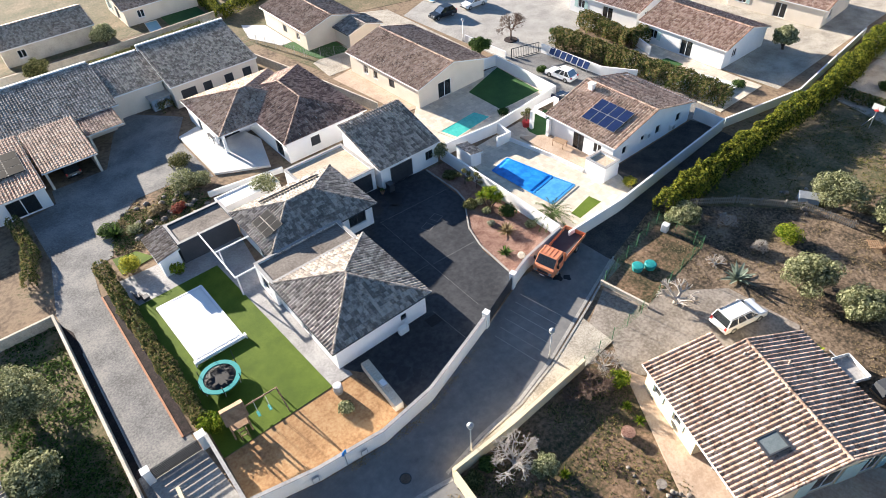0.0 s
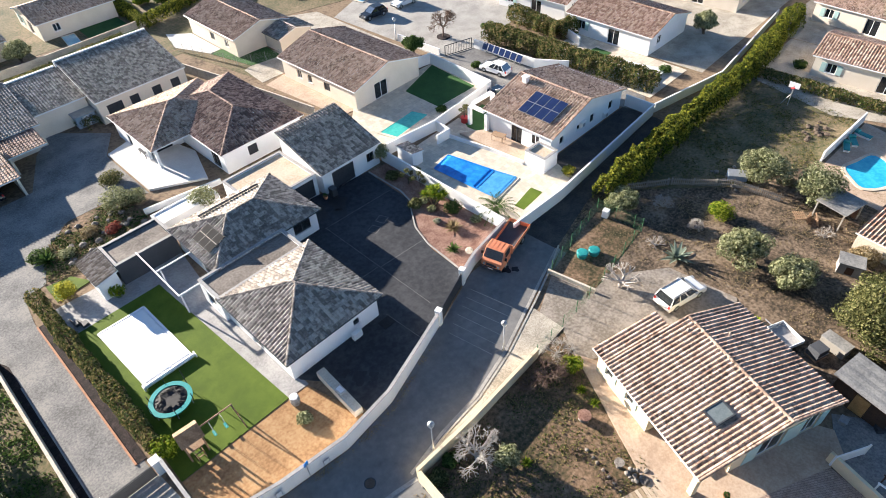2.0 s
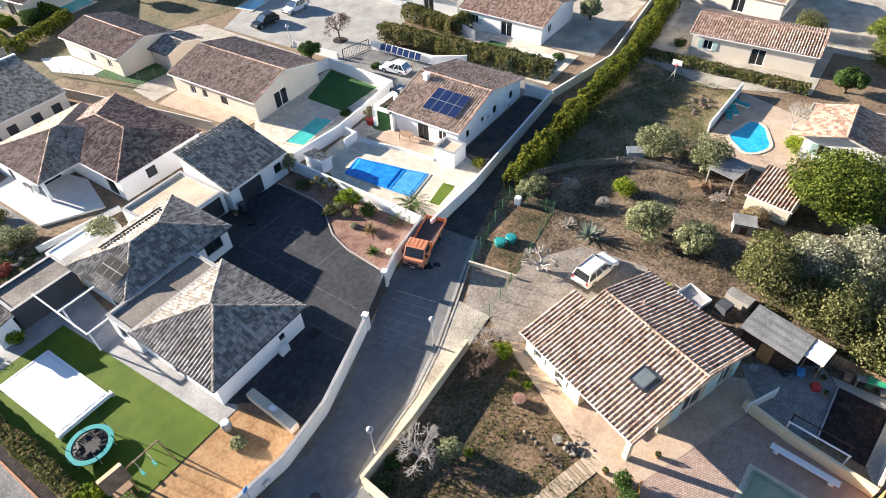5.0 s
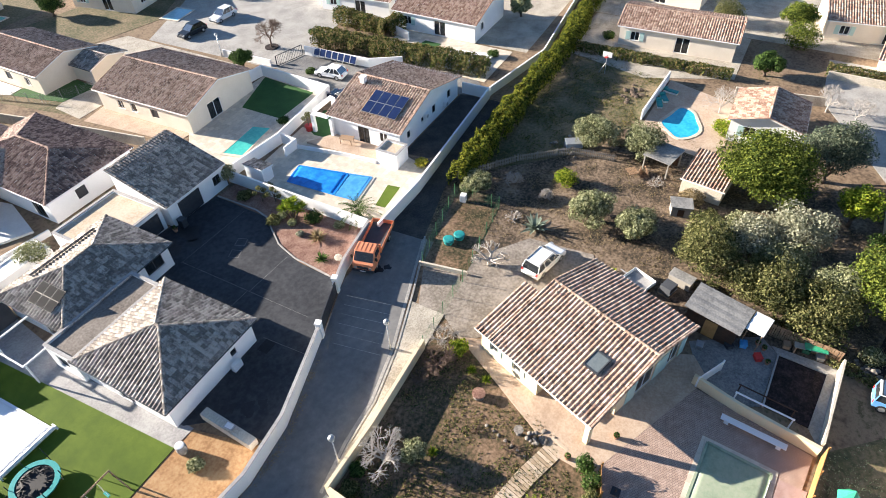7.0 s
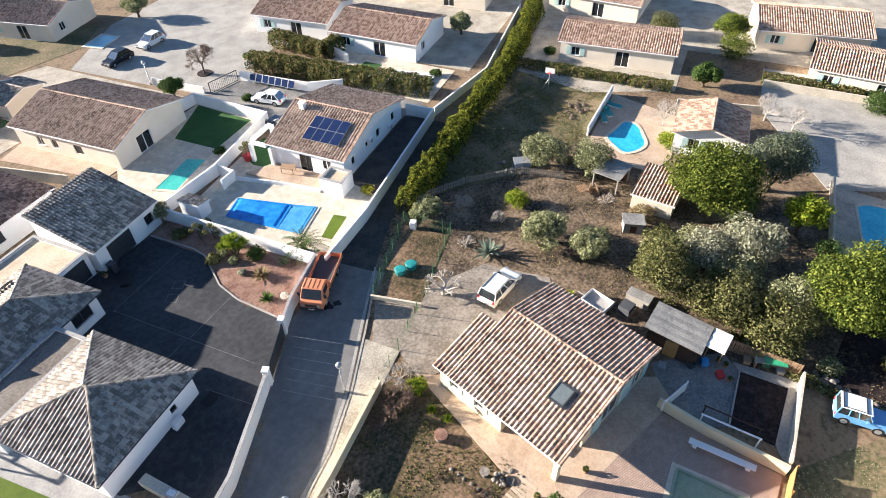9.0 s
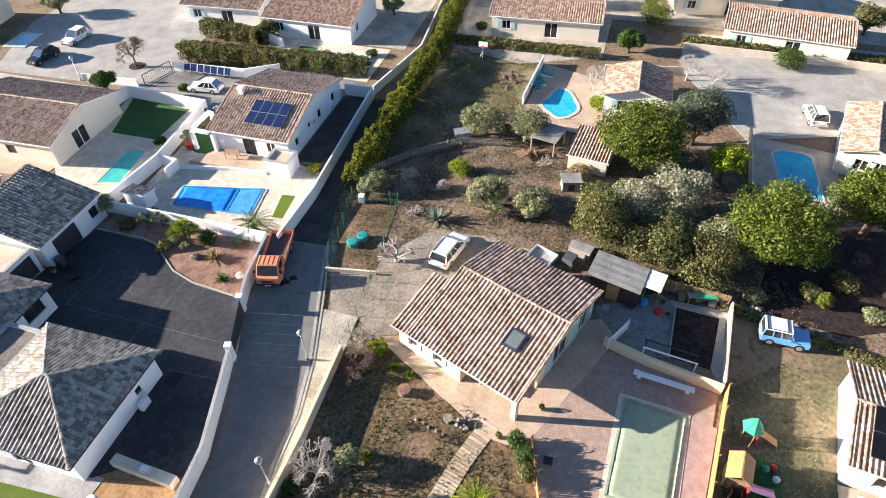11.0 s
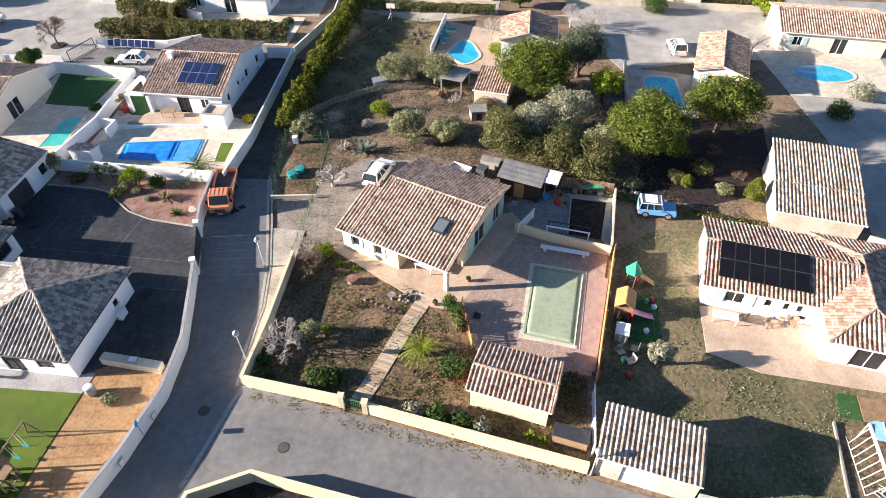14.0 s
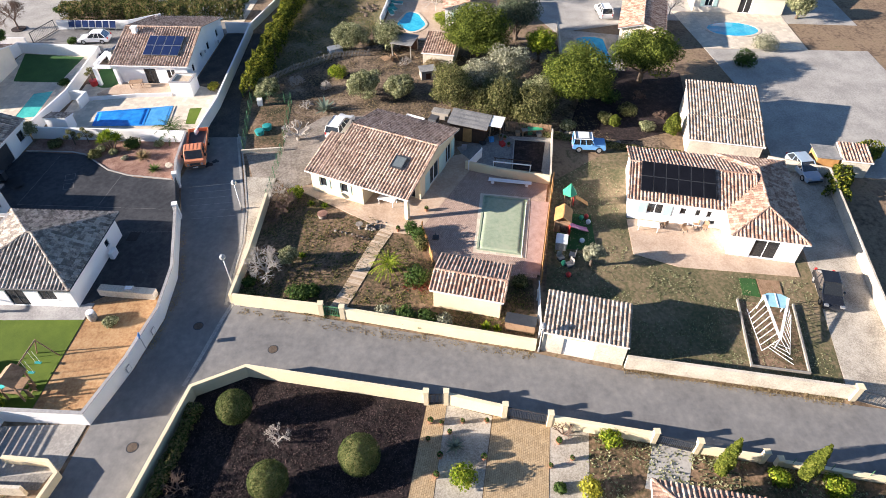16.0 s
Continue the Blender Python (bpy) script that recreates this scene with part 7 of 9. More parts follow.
for i in range(59):
    g.add([(*d[i], 0.72), (*d[i + 1], 0.72), (*(d[i + 1] * 0.72 + rng.normal(0, 0.12, 2)), 0.86), (*(d[i] * 0.72 + rng.normal(0, 0.12, 2)), 0.86)], [(0, 1, 2, 3)])
part("fallen_net", g, "mesh_black", t, "collapsed black safety net")
t = thing("play_tower", pose(2.6, 28.9, 0, 0, 0, -4), "timber play tower with swing beam and green slide", "play tower")
for x in (-0.65, 0.65):
    for y in (-0.65, 0.65):
        part("post", Geo().box(x - 0.06, x + 0.06, y - 0.06, y + 0.06, 0, 2.1), "wood", t)
part("platform", Geo().box(-0.7, 0.7, -0.7, 0.7, 1.0, 1.08), "wood", t)
for sg in (-1, 1):
    for k in range(6):
        part("roof_board", Geo().box(-0.85, 0.85, 0, 0.19, 0, 0.025), "wood", t, at=pose(0, sg * 0.0, 2.62, 0, 0, 0) @ pose(0, 0, 0, 0 if sg > 0 else 0, 0, 0 if sg > 0 else 180) @ pose(0, 0, 0, -38, 0, 0) @ pose(0, k * 0.17, 0))
part("swing_beam", Geo().tube((0.6, 0, 2.05), (3.4, 0.1, 2.05), 0.06, n=8), "wood", t)
for y in (-0.9, 1.0):
    part("beam_leg", Geo().tube((3.35, 0.1, 2.05), (3.5, y, 0), 0.05, n=8), "wood", t)
for x in (1.5, 2.4):
    part("swing_rope", Geo().tube((x, -0.18, 2.0), (x, -0.2, 0.5), 0.012, n=4).tube((x, 0.22, 2.0), (x, 0.2, 0.5), 0.012, n=4), "white_paint", t)
    part("swing_seat", Geo().box(x - 0.1, x + 0.1, -0.26, 0.26, 0.46, 0.5), "teal", t)
part("slide", Geo().add([(-0.3, 0.7, 1.05), (0.2, 0.7, 1.05), (0.2, 2.3, 0.15), (-0.3, 2.3, 0.15), (-0.3, 0.7, 0.99), (0.2, 0.7, 0.99), (0.2, 2.3, 0.09), (-0.3, 2.3, 0.09)], [(0, 1, 2, 3), (7, 6, 5, 4), (0, 3, 7, 4), (1, 5, 6, 2), (0, 4, 5, 1), (2, 6, 7, 3)]), "teal", t)
part("ladder", Geo().box(-0.3, -0.24, -1.1, -0.7, 0, 1.05).box(0.24, 0.3, -1.1, -0.7, 0, 1.05).box(-0.24, 0.24, -0.95, -0.88, 0.3, 0.36).box(-0.24, 0.24, -0.85, -0.78, 0.65, 0.71), "wood", t)
t = thing("rain_barrel", pose(9.7, 26.7, 0), "pale stone-coloured rain barrel", "barrel")
part("body", Geo().lathe([(0.3, 0), (0.38, 0.4), (0.36, 0.9), (0.3, 0.95)], 16), "concrete", t, smooth=True)
part("lid", Geo().lathe([(0.33, 0.951), (0.3, 1.0), (0.05, 1.03)], 16), "white_paint", t)
box_thing("heat_pump", 16.9, 28.0, 0, (("case", -0.45, 0.45, -0.2, 0.2, 0.15, 0.85, "white_paint"), ("foot", -0.4, 0.4, -0.15, 0.15, 0.03, 0.15, "dark_metal")), "white outdoor heat pump unit against the wall", "heat pump")
box_thing("doormat_grate", 19.6, 27.4, 0, (("grate", -0.6, 0.6, -0.5, 0.5, 0.05, 0.09, "rubber"),), "black rubber mat on the asphalt", "mat")
box_thing("utility_box", 12.45, 24.6, 92, (("body", -0.35, 0.35, -0.25, 0.25, 0.76, 0.95, "grey_metal"), ("lid", -0.3, 0.3, -0.2, 0.2, 0.951, 0.98, "white_paint")), "small grey box on the planter wall", "box")
for x, y, yaw in ((1.6, 47.2, 10), (2.0, 46.6, 10)):
    box_thing("sun_chair", x, y, yaw, (("seat", -0.3, 0.3, -0.3, 0.3, 0.3, 0.36, "dark_metal"), ("backrest", -0.3, -0.24, -0.3, 0.3, 0.361, 0.9, "dark_metal"), ("foot", -0.28, 0.28, -0.28, 0.28, 0.05, 0.3, "dark_metal")), "dark garden chair by the lawn", "chair", "garden chairs")
box_thing("wheelie_bin", 27.5, 44.3, 0, (("body", -0.3, 0.3, -0.35, 0.35, 0.1, 1.0, "dark_metal"), ("lid", -0.33, 0.33, -0.38, 0.38, 1.001, 1.08, "grey_wall"), ("wheel_axle", -0.3, 0.3, -0.4, -0.36, 0.05, 0.15, "rubber")), "dark wheelie bin by the garage", "bin")
pot(26.6, 44.5, 0.25)
gate((22.6, 24.05), (27.0, 25.65), 1.5, "dark_metal", "anthracite sliding gate of the driveway", 20, solid=True)
pier(22.45, 24.0, 1.8, "white_wall", 0.45, "white gate pier with a flat cap", 17)
pier(27.15, 25.72, 1.8, "white_wall", 0.45, "white gate pier with a flat cap", 17)
gate((-3.7, 29.2), (-0.3, 29.2), 1.3, "dark_metal", "dark slatted gate across the gravel lane", 6, horizontal=True)
pier(-3.95, 29.2, 1.5, "white_wall", 0.5, "white gate pier beside the lane")
pier(0.05, 29.3, 1.5, "white_wall", 0.6, "white gate pier beside the lane")
tagged(part("kerb", Geo().box(-1.05, -0.9, 31, 49.5, -0.1, 0.14), "terracotta"), "thin brick edging along the hedge", "kerb", kind="structure")
tagged(part("kerb", Geo().box(-4.3, -4.2, 30, 44, -0.1, 0.12), "concrete"), "thin concrete edging along the lane", "kerb", kind="structure")
sheet("lane_border", [(-4.8, 30), (-4.8, 48.5), (-4.2, 47), (-4.25, 30)], "mulch", 0.05, "strip of dark bark along the lane wall")
sheet("hedge_border", [(-0.9, 31), (-0.9, 49.5), (-0.2, 49.5), (-0.2, 31)], "mulch", 0.06, "strip of bark under the hedge")


def kerb(pts, w, h, mat, label, z0=-0.1):
    o = walls_along("kerb", pts, h, mat, label, w, z0=z0)
    return tagged(o, label, "kerb", kind="structure")


kerb([(28.25, 26.9), (28.5, 29), (28.75, 31.6), (29.6, 34.2), (31.0, 36.2), (32.2, 37.8), (32.6, 39.5), (32.6, 44.6)], 0.14, 0.13, "concrete", "pale curved kerb of the gravel bed")
kerb([(36.3, 21.9), (30, 19.7), (24.0, 17.8), (19.3, 16.8), (15.6, 16.6), (12.1, 16.1), (11.6, 15.0)], 0.16, 0.12, "concrete", "pale concrete kerb along the lane")
kerb([(33.2, 20.9), (33.9, 16.4)], 0.2, 0.45, "block_wall", "low wall of the fenced plot")
kerb([(33.1, 20.8), (36.6, 22.2)], 0.16, 0.2, "concrete", "pale kerb of the fenced plot")
# joints of the asphalt driveway and painted bays
for a, b in (((31.9, 40.5), (23.6, 40.8)), ((23.7, 40.8), (23.6, 26.3)), ((28.6, 32.4), (23.7, 32.7)), ((20.2, 28.2), (20.4, 23.8)), ((23.5, 32.9), (20.2, 33.0))):
    L = math.hypot(b[0] - a[0], b[1] - a[1])
    o = part("asphalt_joint", Geo().box(0, L, -0.014, 0.014, 0.03, 0.053), "asphalt", at=pose(*a, 0, 0, 0, math.degrees(math.atan2(b[1] - a[1], b[0] - a[0]))))
    tagged(o, "narrow pale joint in the black asphalt", "joint", kind="structure")
for i in range(6):
    q = i / 5
    a, b = (22.3 + 4.8 * q, 22.8 + 1.9 * q), (23.0 + 4.9 * q, 18.7 + 1.9 * q)
    L = math.hypot(b[0] - a[0], b[1] - a[1])
    o = part("road_marking", Geo().box(0, L, -0.025, 0.025, 0.02, 0.034), "concrete", at=pose(*a, 0, 0, 0, math.degrees(math.atan2(b[1] - a[1], b[0] - a[0]))))
    tagged(o, "worn white line of a parking bay", "road marking", kind="structure")
for x, y in ((9.35, 17.85), (-1.36, 18.97), (7.3, 11.2)):
    t = thing("manhole_cover", pose(x, y, 0.036), "rusty round manhole cover in the asphalt", "manhole cover", "manholes")
    part("rim", Geo().lathe([(0.42, -0.05), (0.42, 0.004), (0.36, 0.004)], 20), "dark_metal", t)
    part("lid", Geo().lathe([(0.35, -0.05), (0.35, 0.008), (0.02, 0.01)], 20), "bark", t)
lamp_post(14.0, 16.4)
lamp_post(23.9, 18.3)
lamp_post(8.0, -9.75, 3.2)
lamp_post(56.8, 66.2, 3.2)
truck(32.8, 25.45, 194)

# ---- the cream house's garden ----
car(38.1, 10.8, -14, 4.5, 1.85, 1.62, "white_car", "white family car with roof rails parked on the concrete yard", "van") 
cover("pool_cover", [(26.9, -5.6), (26.4, -9.8), (18.6, -8.9), (19.2, -4.9)], "green_sheet", 0.13, "sage green safety cover over a swimming pool", 8, 16, 0.006)
tagged(part("pool_coping", Geo().prism([(27.3, -5.2), (26.8, -10.2), (18.2, -9.3), (18.8, -4.5)], -0.1, 0.09), "paving_pale"), "pale stone coping round the covered pool", "coping", kind="structure")
for i in range(8):
    q = (i + 0.5) / 8
    x, y = 26.4 - 7.8 * q, -9.8 + 0.9 * q
    tagged(part("cover_bar", Geo().tube((x, y, 0.17), (x - 0.9, y + 0.1, 0.17), 0.025, n=6), "white_paint"), "pale bar along the edge of the pool cover", "bar", "pool cover bars")
pts = [(22.2, 3.4), (19.0, 4.6), (16.1, 5.4), (13.4, 6.2), (11.2, 7.0)]
path = thing("garden_path", pose(0, 0, 0), "curving path of pale wooden boards", "path", kind="structure")
M["board"] = material("pale_board", ((0.36, 0.27, 0.18), (0.46, 0.36, 0.26), (0.53, 0.43, 0.33)), 1.5, 0.85, 0.3, 14.0, pieces=0.35, by="object")
bd = Geo().box(-0.115, 0.115, -0.66, 0.66, -0.1, 0.075).mesh("board", "board")
for (ax, ay), (bx, by) in zip(pts, pts[1:]):
    L = math.hypot(bx - ax, by - ay)
    n = int(L / 0.255)
    for i in range(n):
        o = new("board", bd)
        o.parent = path
        o.matrix_basis = pose(ax + (bx - ax) * i / n, ay + (by - ay) * i / n, float(rng.normal(0, 0.005)), 0, 0, math.degrees(math.atan2(by - ay, bx - ax)) + float(rng.normal(0, 0.8)))
slat_fence([(21.6, 0.4), (17.2, -0.9)], 1.1, "wood_orange", "orange timber fence beside the patio", 0.16, 0.12)
slat_fence([(29.2, -12.55), (14.6, -10.25)], 1.5, "wood_orange", "long timber fence between patio and play garden", 0.15, 0.13)
slat_fence([(38.6, -8.0), (38.0, -13.1)], 1.4, "wood", "timber fence behind the kitchen garden", 0.16, 0.14)
mesh_fence([(25.2, 15.95), (29.0, 16.2), (33.6, 16.4)], 1.5, "green_mesh", "green wire mesh fence beside the yard")
mesh_fence([(33.4, 20.6), (43.2, 22.4), (43.4, 17.6), (34.2, 16.5)], 1.6, "green_mesh", "green wire mesh round the small plot")
sheet("mesh_plot", [(33.3, 20.6), (43.0, 22.2), (43.2, 17.7), (34.0, 16.6)], "weeds", 0.06, "weedy plot inside the green fence")
gate((10.98, 7.75), (10.78, 6.35), 1.2, "green_mesh", "small green garden gate in the cream wall", 8)
pier(11.0, 7.95, 1.45)
pier(10.72, 6.15, 1.45)
t = thing("well", pose(23.1, 10.1, 0), "round stone well head in the garden", "well")
part("body", Geo().lathe([(0.4, -0.05), (0.45, 0.25), (0.4, 0.42), (0.36, 0.45)], 16), "rock", t, smooth=True)
part("lid", Geo().lathe([(0.5, 0.451), (0.5, 0.53), (0.05, 0.56)], 16), "gravel_red", t)
t = thing("stone_basin", pose(21.6, 6.3, 0), "small stone bird bath", "bird bath")
part("foot", Geo().lathe([(0.2, 0), (0.1, 0.15), (0.1, 0.45)], 10), "rock", t)
part("bowl", Geo().lathe([(0.1, 0.451), (0.35, 0.6), (0.35, 0.66)], 14), "rock", t)
rocks("rock_pile", [(22.0 + float(rng.normal(0, 0.35)), 4.9 + float(rng.normal(0, 0.4)), float(rng.uniform(0.1, 0.22))) for _ in range(22)], "heap of grey garden rocks beside the path")
rocks("stone_edging", [(21.2 - i * 0.16, 8.6 - i * 0.55 + float(rng.normal(0, 0.05)), float(rng.uniform(0.1, 0.17))) for i in range(7)], "line of small stones in the weeds")
shed = thing("garden_shed", pose(37.7, -3.9, 0, 0, 0, -12), "brown timber shed with corrugated roof", "shed")
part("body", Geo().box(-1.4, 1.4, -2.0, 1.9, -0.1, 1.95), "wood_dark", shed)
for i in range(8):
    x = -1.6 + i * 0.4
    part("roof_sheet", Geo().add([(x, -2.3, 2.0 + 0.03 * (i % 2)), (x + 0.41, -2.3, 2.0 + 0.03 * ((i + 1) % 2)), (x + 0.41, 2.2, 2.3 + 0.03 * ((i + 1) % 2)), (x, 2.2, 2.3 + 0.03 * (i % 2)), (x, -2.3, 1.96), (x + 0.41, -2.3, 1.96), (x + 0.41, 2.2, 2.26), (x, 2.2, 2.26)], [(0, 1, 2, 3), (7, 6, 5, 4), (0, 4, 5, 1), (2, 6, 7, 3)]), "corrugated", shed)
part("door", Geo().box(-1.46, -1.402, -0.6, 0.4, 0.1, 1.8), "wood_orange", shed)
box_thing("corrugated_shelter", 37.6, -7.0, -14, (("roof", -1.1, 1.1, -0.7, 0.7, 1.9, 1.96, "white_paint"), ("post", -1.0, -0.92, -0.6, -0.52, 0, 1.9, "wood"), ("post", 0.92, 1.0, -0.6, -0.52, 0, 1.9, "wood"), ("post", -1.0, -0.92, 0.52, 0.6, 0, 1.9, "wood"), ("post", 0.92, 1.0, 0.52, 0.6, 0, 1.9, "wood"), ("back_board", 0.85, 0.9, -0.5, 0.5, 0.1, 1.8, "wood_dark")), "small lean-to with a white sheet roof", "shelter")
box_thing("water_tank", 39.6, 0.2, -20, (("tank", -0.55, 0.55, -0.5, 0.5, 0.15, 1.05, "grey_wall"), ("pallet", -0.6, 0.6, -0.55, 0.55, 0, 0.15, "wood"), ("cage_rail", -0.6, 0.6, -0.56, -0.52, 0.5, 0.56, "grey_metal"), ("cage_rail", -0.6, 0.6, 0.52, 0.56, 0.5, 0.56, "grey_metal")), "caged water tank on a pallet", "water tank")
box_thing("trailer", 39.4, 2.6, -24, (("bed", -0.8, 0.8, -1.1, 1.1, 0.45, 0.5, "paving_grey"), ("side_board", -0.84, -0.78, -1.1, 1.1, 0.501, 0.85, "white_paint"), ("side_board", 0.78, 0.84, -1.1, 1.1, 0.501, 0.85, "white_paint"), ("end_board", -0.78, 0.78, -1.14, -1.08, 0.501, 0.85, "white_paint"), ("end_board", -0.78, 0.78, 1.08, 1.14, 0.501, 0.85, "white_paint"), ("wheel", -0.95, -0.85, -0.3, 0.3, 0, 0.55, "rubber"), ("wheel", 0.85, 0.95, -0.3, 0.3, 0, 0.55, "rubber"), ("drawbar", -0.05, 0.05, 1.14, 2.0, 0.4, 0.46, "grey_metal")), "white box trailer with a pale blue floor", "trailer")
sheet("kitchen_garden", [(31.6, -8.6), (36.8, -9.0), (36.5, -12.4), (31.2, -11.6)], "mulch", 0.09, "dark dug vegetable bed", category="garden")
sheet("kitchen_yard", [(31.2, -4.4), (35.2, -2.6), (38.2, -7.6), (36.9, -8.95), (31.5, -8.4), (30.9, -7.2)], "gravel", 0.06, "grey gravel yard beside the shed", category="paving")
sheet("kitchen_path", [(31.0, -11.7), (36.6, -12.5), (36.9, -8.95), (37.6, -8.4), (37.5, -13.1), (30.0, -12.3)], "concrete", 0.05, "concrete path round the vegetable bed", category="paving")
for a, b in (((31.5, -8.55), (36.9, -8.98)), ((36.9, -9.0), (36.55, -12.45)), ((36.5, -12.45), (31.1, -11.65))):
    kerb([a, b], 0.12, 0.2, "concrete", "concrete edging of the vegetable bed")
box_thing("lean_to_frame", 30.6, -8.4, -8, (("beam", -0.06, 0.06, -2.0, 2.0, 1.4, 1.5, "white_paint"), ("post", -0.05, 0.05, -1.95, -1.85, 0, 1.4, "white_paint"), ("post", -0.05, 0.05, 1.85, 1.95, 0, 1.4, "white_paint"), ("back_beam", 0.9, 1.0, -2.0, 2.0, 1.2, 1.28, "wood_dark"), ("back_post", 0.92, 0.98, -1.9, -1.8, 0, 1.2, "wood_dark"), ("back_post", 0.92, 0.98, 1.8, 1.9, 0, 1.2, "wood_dark")), "white-painted timber frame along the garden wall", "frame")
box_thing("white_gate", 32.3, -4.6, -30, (("panel", -1.3, 1.3, -0.04, 0.04, 0.1, 1.2, "white_paint"), ("post", -1.4, -1.3, -0.06, 0.06, 0, 1.3, "white_paint"), ("post", 1.3, 1.4, -0.06, 0.06, 0, 1.3, "white_paint")), "white panel gate beside the house", "gate")
box_thing("garden_bench", 28.9, -8.2, -97, (("seat", -2.2, 2.2, -0.25, 0.25, 0.42, 0.5, "white_wall"), ("leg", -1.9, -1.6, -0.2, 0.2, 0, 0.42, "white_wall"), ("leg", 1.6, 1.9, -0.2, 0.2, 0, 0.42, "white_wall")), "long pale masonry bench along the wall", "bench")
box_thing("garden_table", 25.4, 4.0, -21, (("tabletop", -0.5, 0.5, -0.9, 0.9, 0.7, 0.75, "white_paint"), ("leg", -0.45, -0.38, -0.8, -0.73, 0.07, 0.7, "white_paint"), ("leg", 0.38, 0.45, -0.8, -0.73, 0.07, 0.7, "white_paint"), ("leg", -0.45, -0.38, 0.73, 0.8, 0.07, 0.7, "white_paint"), ("leg", 0.38, 0.45, 0.73, 0.8, 0.07, 0.7, "white_paint")), "white table under the porch", "table")
for x, y in ((36.9, 19.8), (37.9, 19.2)):
    t = thing("water_butt", pose(x, y, 0.05), "round teal plastic tub", "tub", "teal tubs")
    part("body", Geo().lathe([(0.45, 0), (0.55, 0.5), (0.5, 0.52)], 16), "teal", t)
    part("lid", Geo().lathe([(0.5, 0.521), (0.45, 0.56), (0.05, 0.58)], 16), "teal", t)
for x, y in ((21.4, 2.6), (21.0, 1.0), (24.4, 0.1)):
    pot(x, y, 0.22)

# ---- east garden ----
car(35.5, -17.0, -92, 3.55, 1.6, 1.72, "blue_paint", "old light blue off-road car with a white roof", boxy=True)
car(32.3, -39.0, 190, 4.5, 1.8, 1.45, "blue_grey_paint", "pale blue hatchback parked on the drive")
car(15.0, -34.7, 170, 4.2, 1.75, 1.45, "black_paint", "black hatchback parked on the stony drive")
sheet("play_lawn", [(24.6, -12.9), (24.5, -15.9), (19.6, -15.8), (19.6, -12.0)], "lawn_dark", 0.06, "dark green turf of the play corner", category="lawn")
t = thing("playhouse", pose(22.6, -12.9, 0, 0, 0, -10), "small wooden playhouse with orange roof", "playhouse")
part("body", Geo().box(-0.8, 0.8, -0.7, 0.7, 0.0, 1.5), "wood", t)
for sg in (-1, 1):
    part("roof_panel", Geo().box(-1.0, 1.0, 0, 1.0, 0, 0.05), "wood_orange", t, at=pose(0, 0, 2.1, 0, 0, 0 if sg > 0 else 180) @ pose(0, 0, 0, -38, 0, 0))
part("ladder", Geo().box(-1.6, -0.8, -0.5, -0.44, 0.0, 0.8).box(-1.6, -0.8, 0.1, 0.16, 0.0, 0.8).box(-1.5, -1.4, -0.44, 0.1, 0.2, 0.26).box(-1.2, -1.1, -0.44, 0.1, 0.5, 0.56), "wood_dark", t)
t = thing("slide", pose(21.9, -14.4, 0, 0, 0, -75), "pink plastic slide on green turf", "slide")
V = []
for i in range(9):
    q = i / 8
    z = 1.1 * (1 - q) ** 1.3 + 0.1
    V += [(q * 2.0 - 1, -0.3, z + 0.15), (q * 2.0 - 1, -0.22, z), (q * 2.0 - 1, 0.22, z), (q * 2.0 - 1, 0.3, z + 0.15)]
part("chute", Geo().add(V, [(4 * i + k, 4 * i + k + 1, 4 * i + k + 5, 4 * i + k + 4) for i in range(8) for k in range(3)]), "pink", t)
part("support", Geo().box(-1.05, -0.95, -0.25, 0.25, 0, 1.1), "red", t)
t = thing("play_tent", pose(25.8, -13.8, 0), "small play tower with pointed green roof", "play tower")
part("roof", Geo().lathe([(0.75, 1.7), (0.4, 2.2), (0.03, 2.8)], 6), "green_plastic", t)
for a in range(4):
    part("post", Geo().tube((0.5 * math.cos(a * 1.57 + 0.4), 0.5 * math.sin(a * 1.57 + 0.4), 0), (0.5 * math.cos(a * 1.57 + 0.4), 0.5 * math.sin(a * 1.57 + 0.4), 1.7), 0.05, n=6), "wood", t)
part("panel", Geo().box(-0.4, 0.4, -0.5, -0.45, 0.2, 1.0), "red", t)
part("climbing_ramp", Geo().box(-0.3, 0.3, 0, 1.6, 0, 0.05), "wood_orange", t, at=pose(0.2, -2.0, 0.1, 35, 0, 0))
for x, y, m in ((24.0, -15.4, "red"), (23.2, -15.5, "white_paint"), (23.8, -14.9, "green_plastic"), (20.6, -14.6, "white_paint"), (17.6, -12.6, "green_plastic"), (16.2, -12.9, "red")):
    t = thing("garden_toy", pose(x, y, 0.06, 0, 0, float(rng.uniform(0, 360))), "small coloured plastic garden toy", "toy", "garden toys")
    part("seat", Geo().lathe([(0.2, 0), (0.25, 0.25), (0.15, 0.4), (0.02, 0.45)], 8), m, t)
    part("base", Geo().box(-0.3, 0.3, -0.12, 0.12, 0.0, 0.06), "dark_metal", t)
box_thing("toy_shed", 20.0, -12.6, -10, (("body", -0.6, 0.6, -0.5, 0.5, 0, 0.9, "paving_grey"), ("lid", -0.64, 0.64, -0.54, 0.54, 0.901, 1.0, "white_paint")), "grey plastic storage box", "storage box")
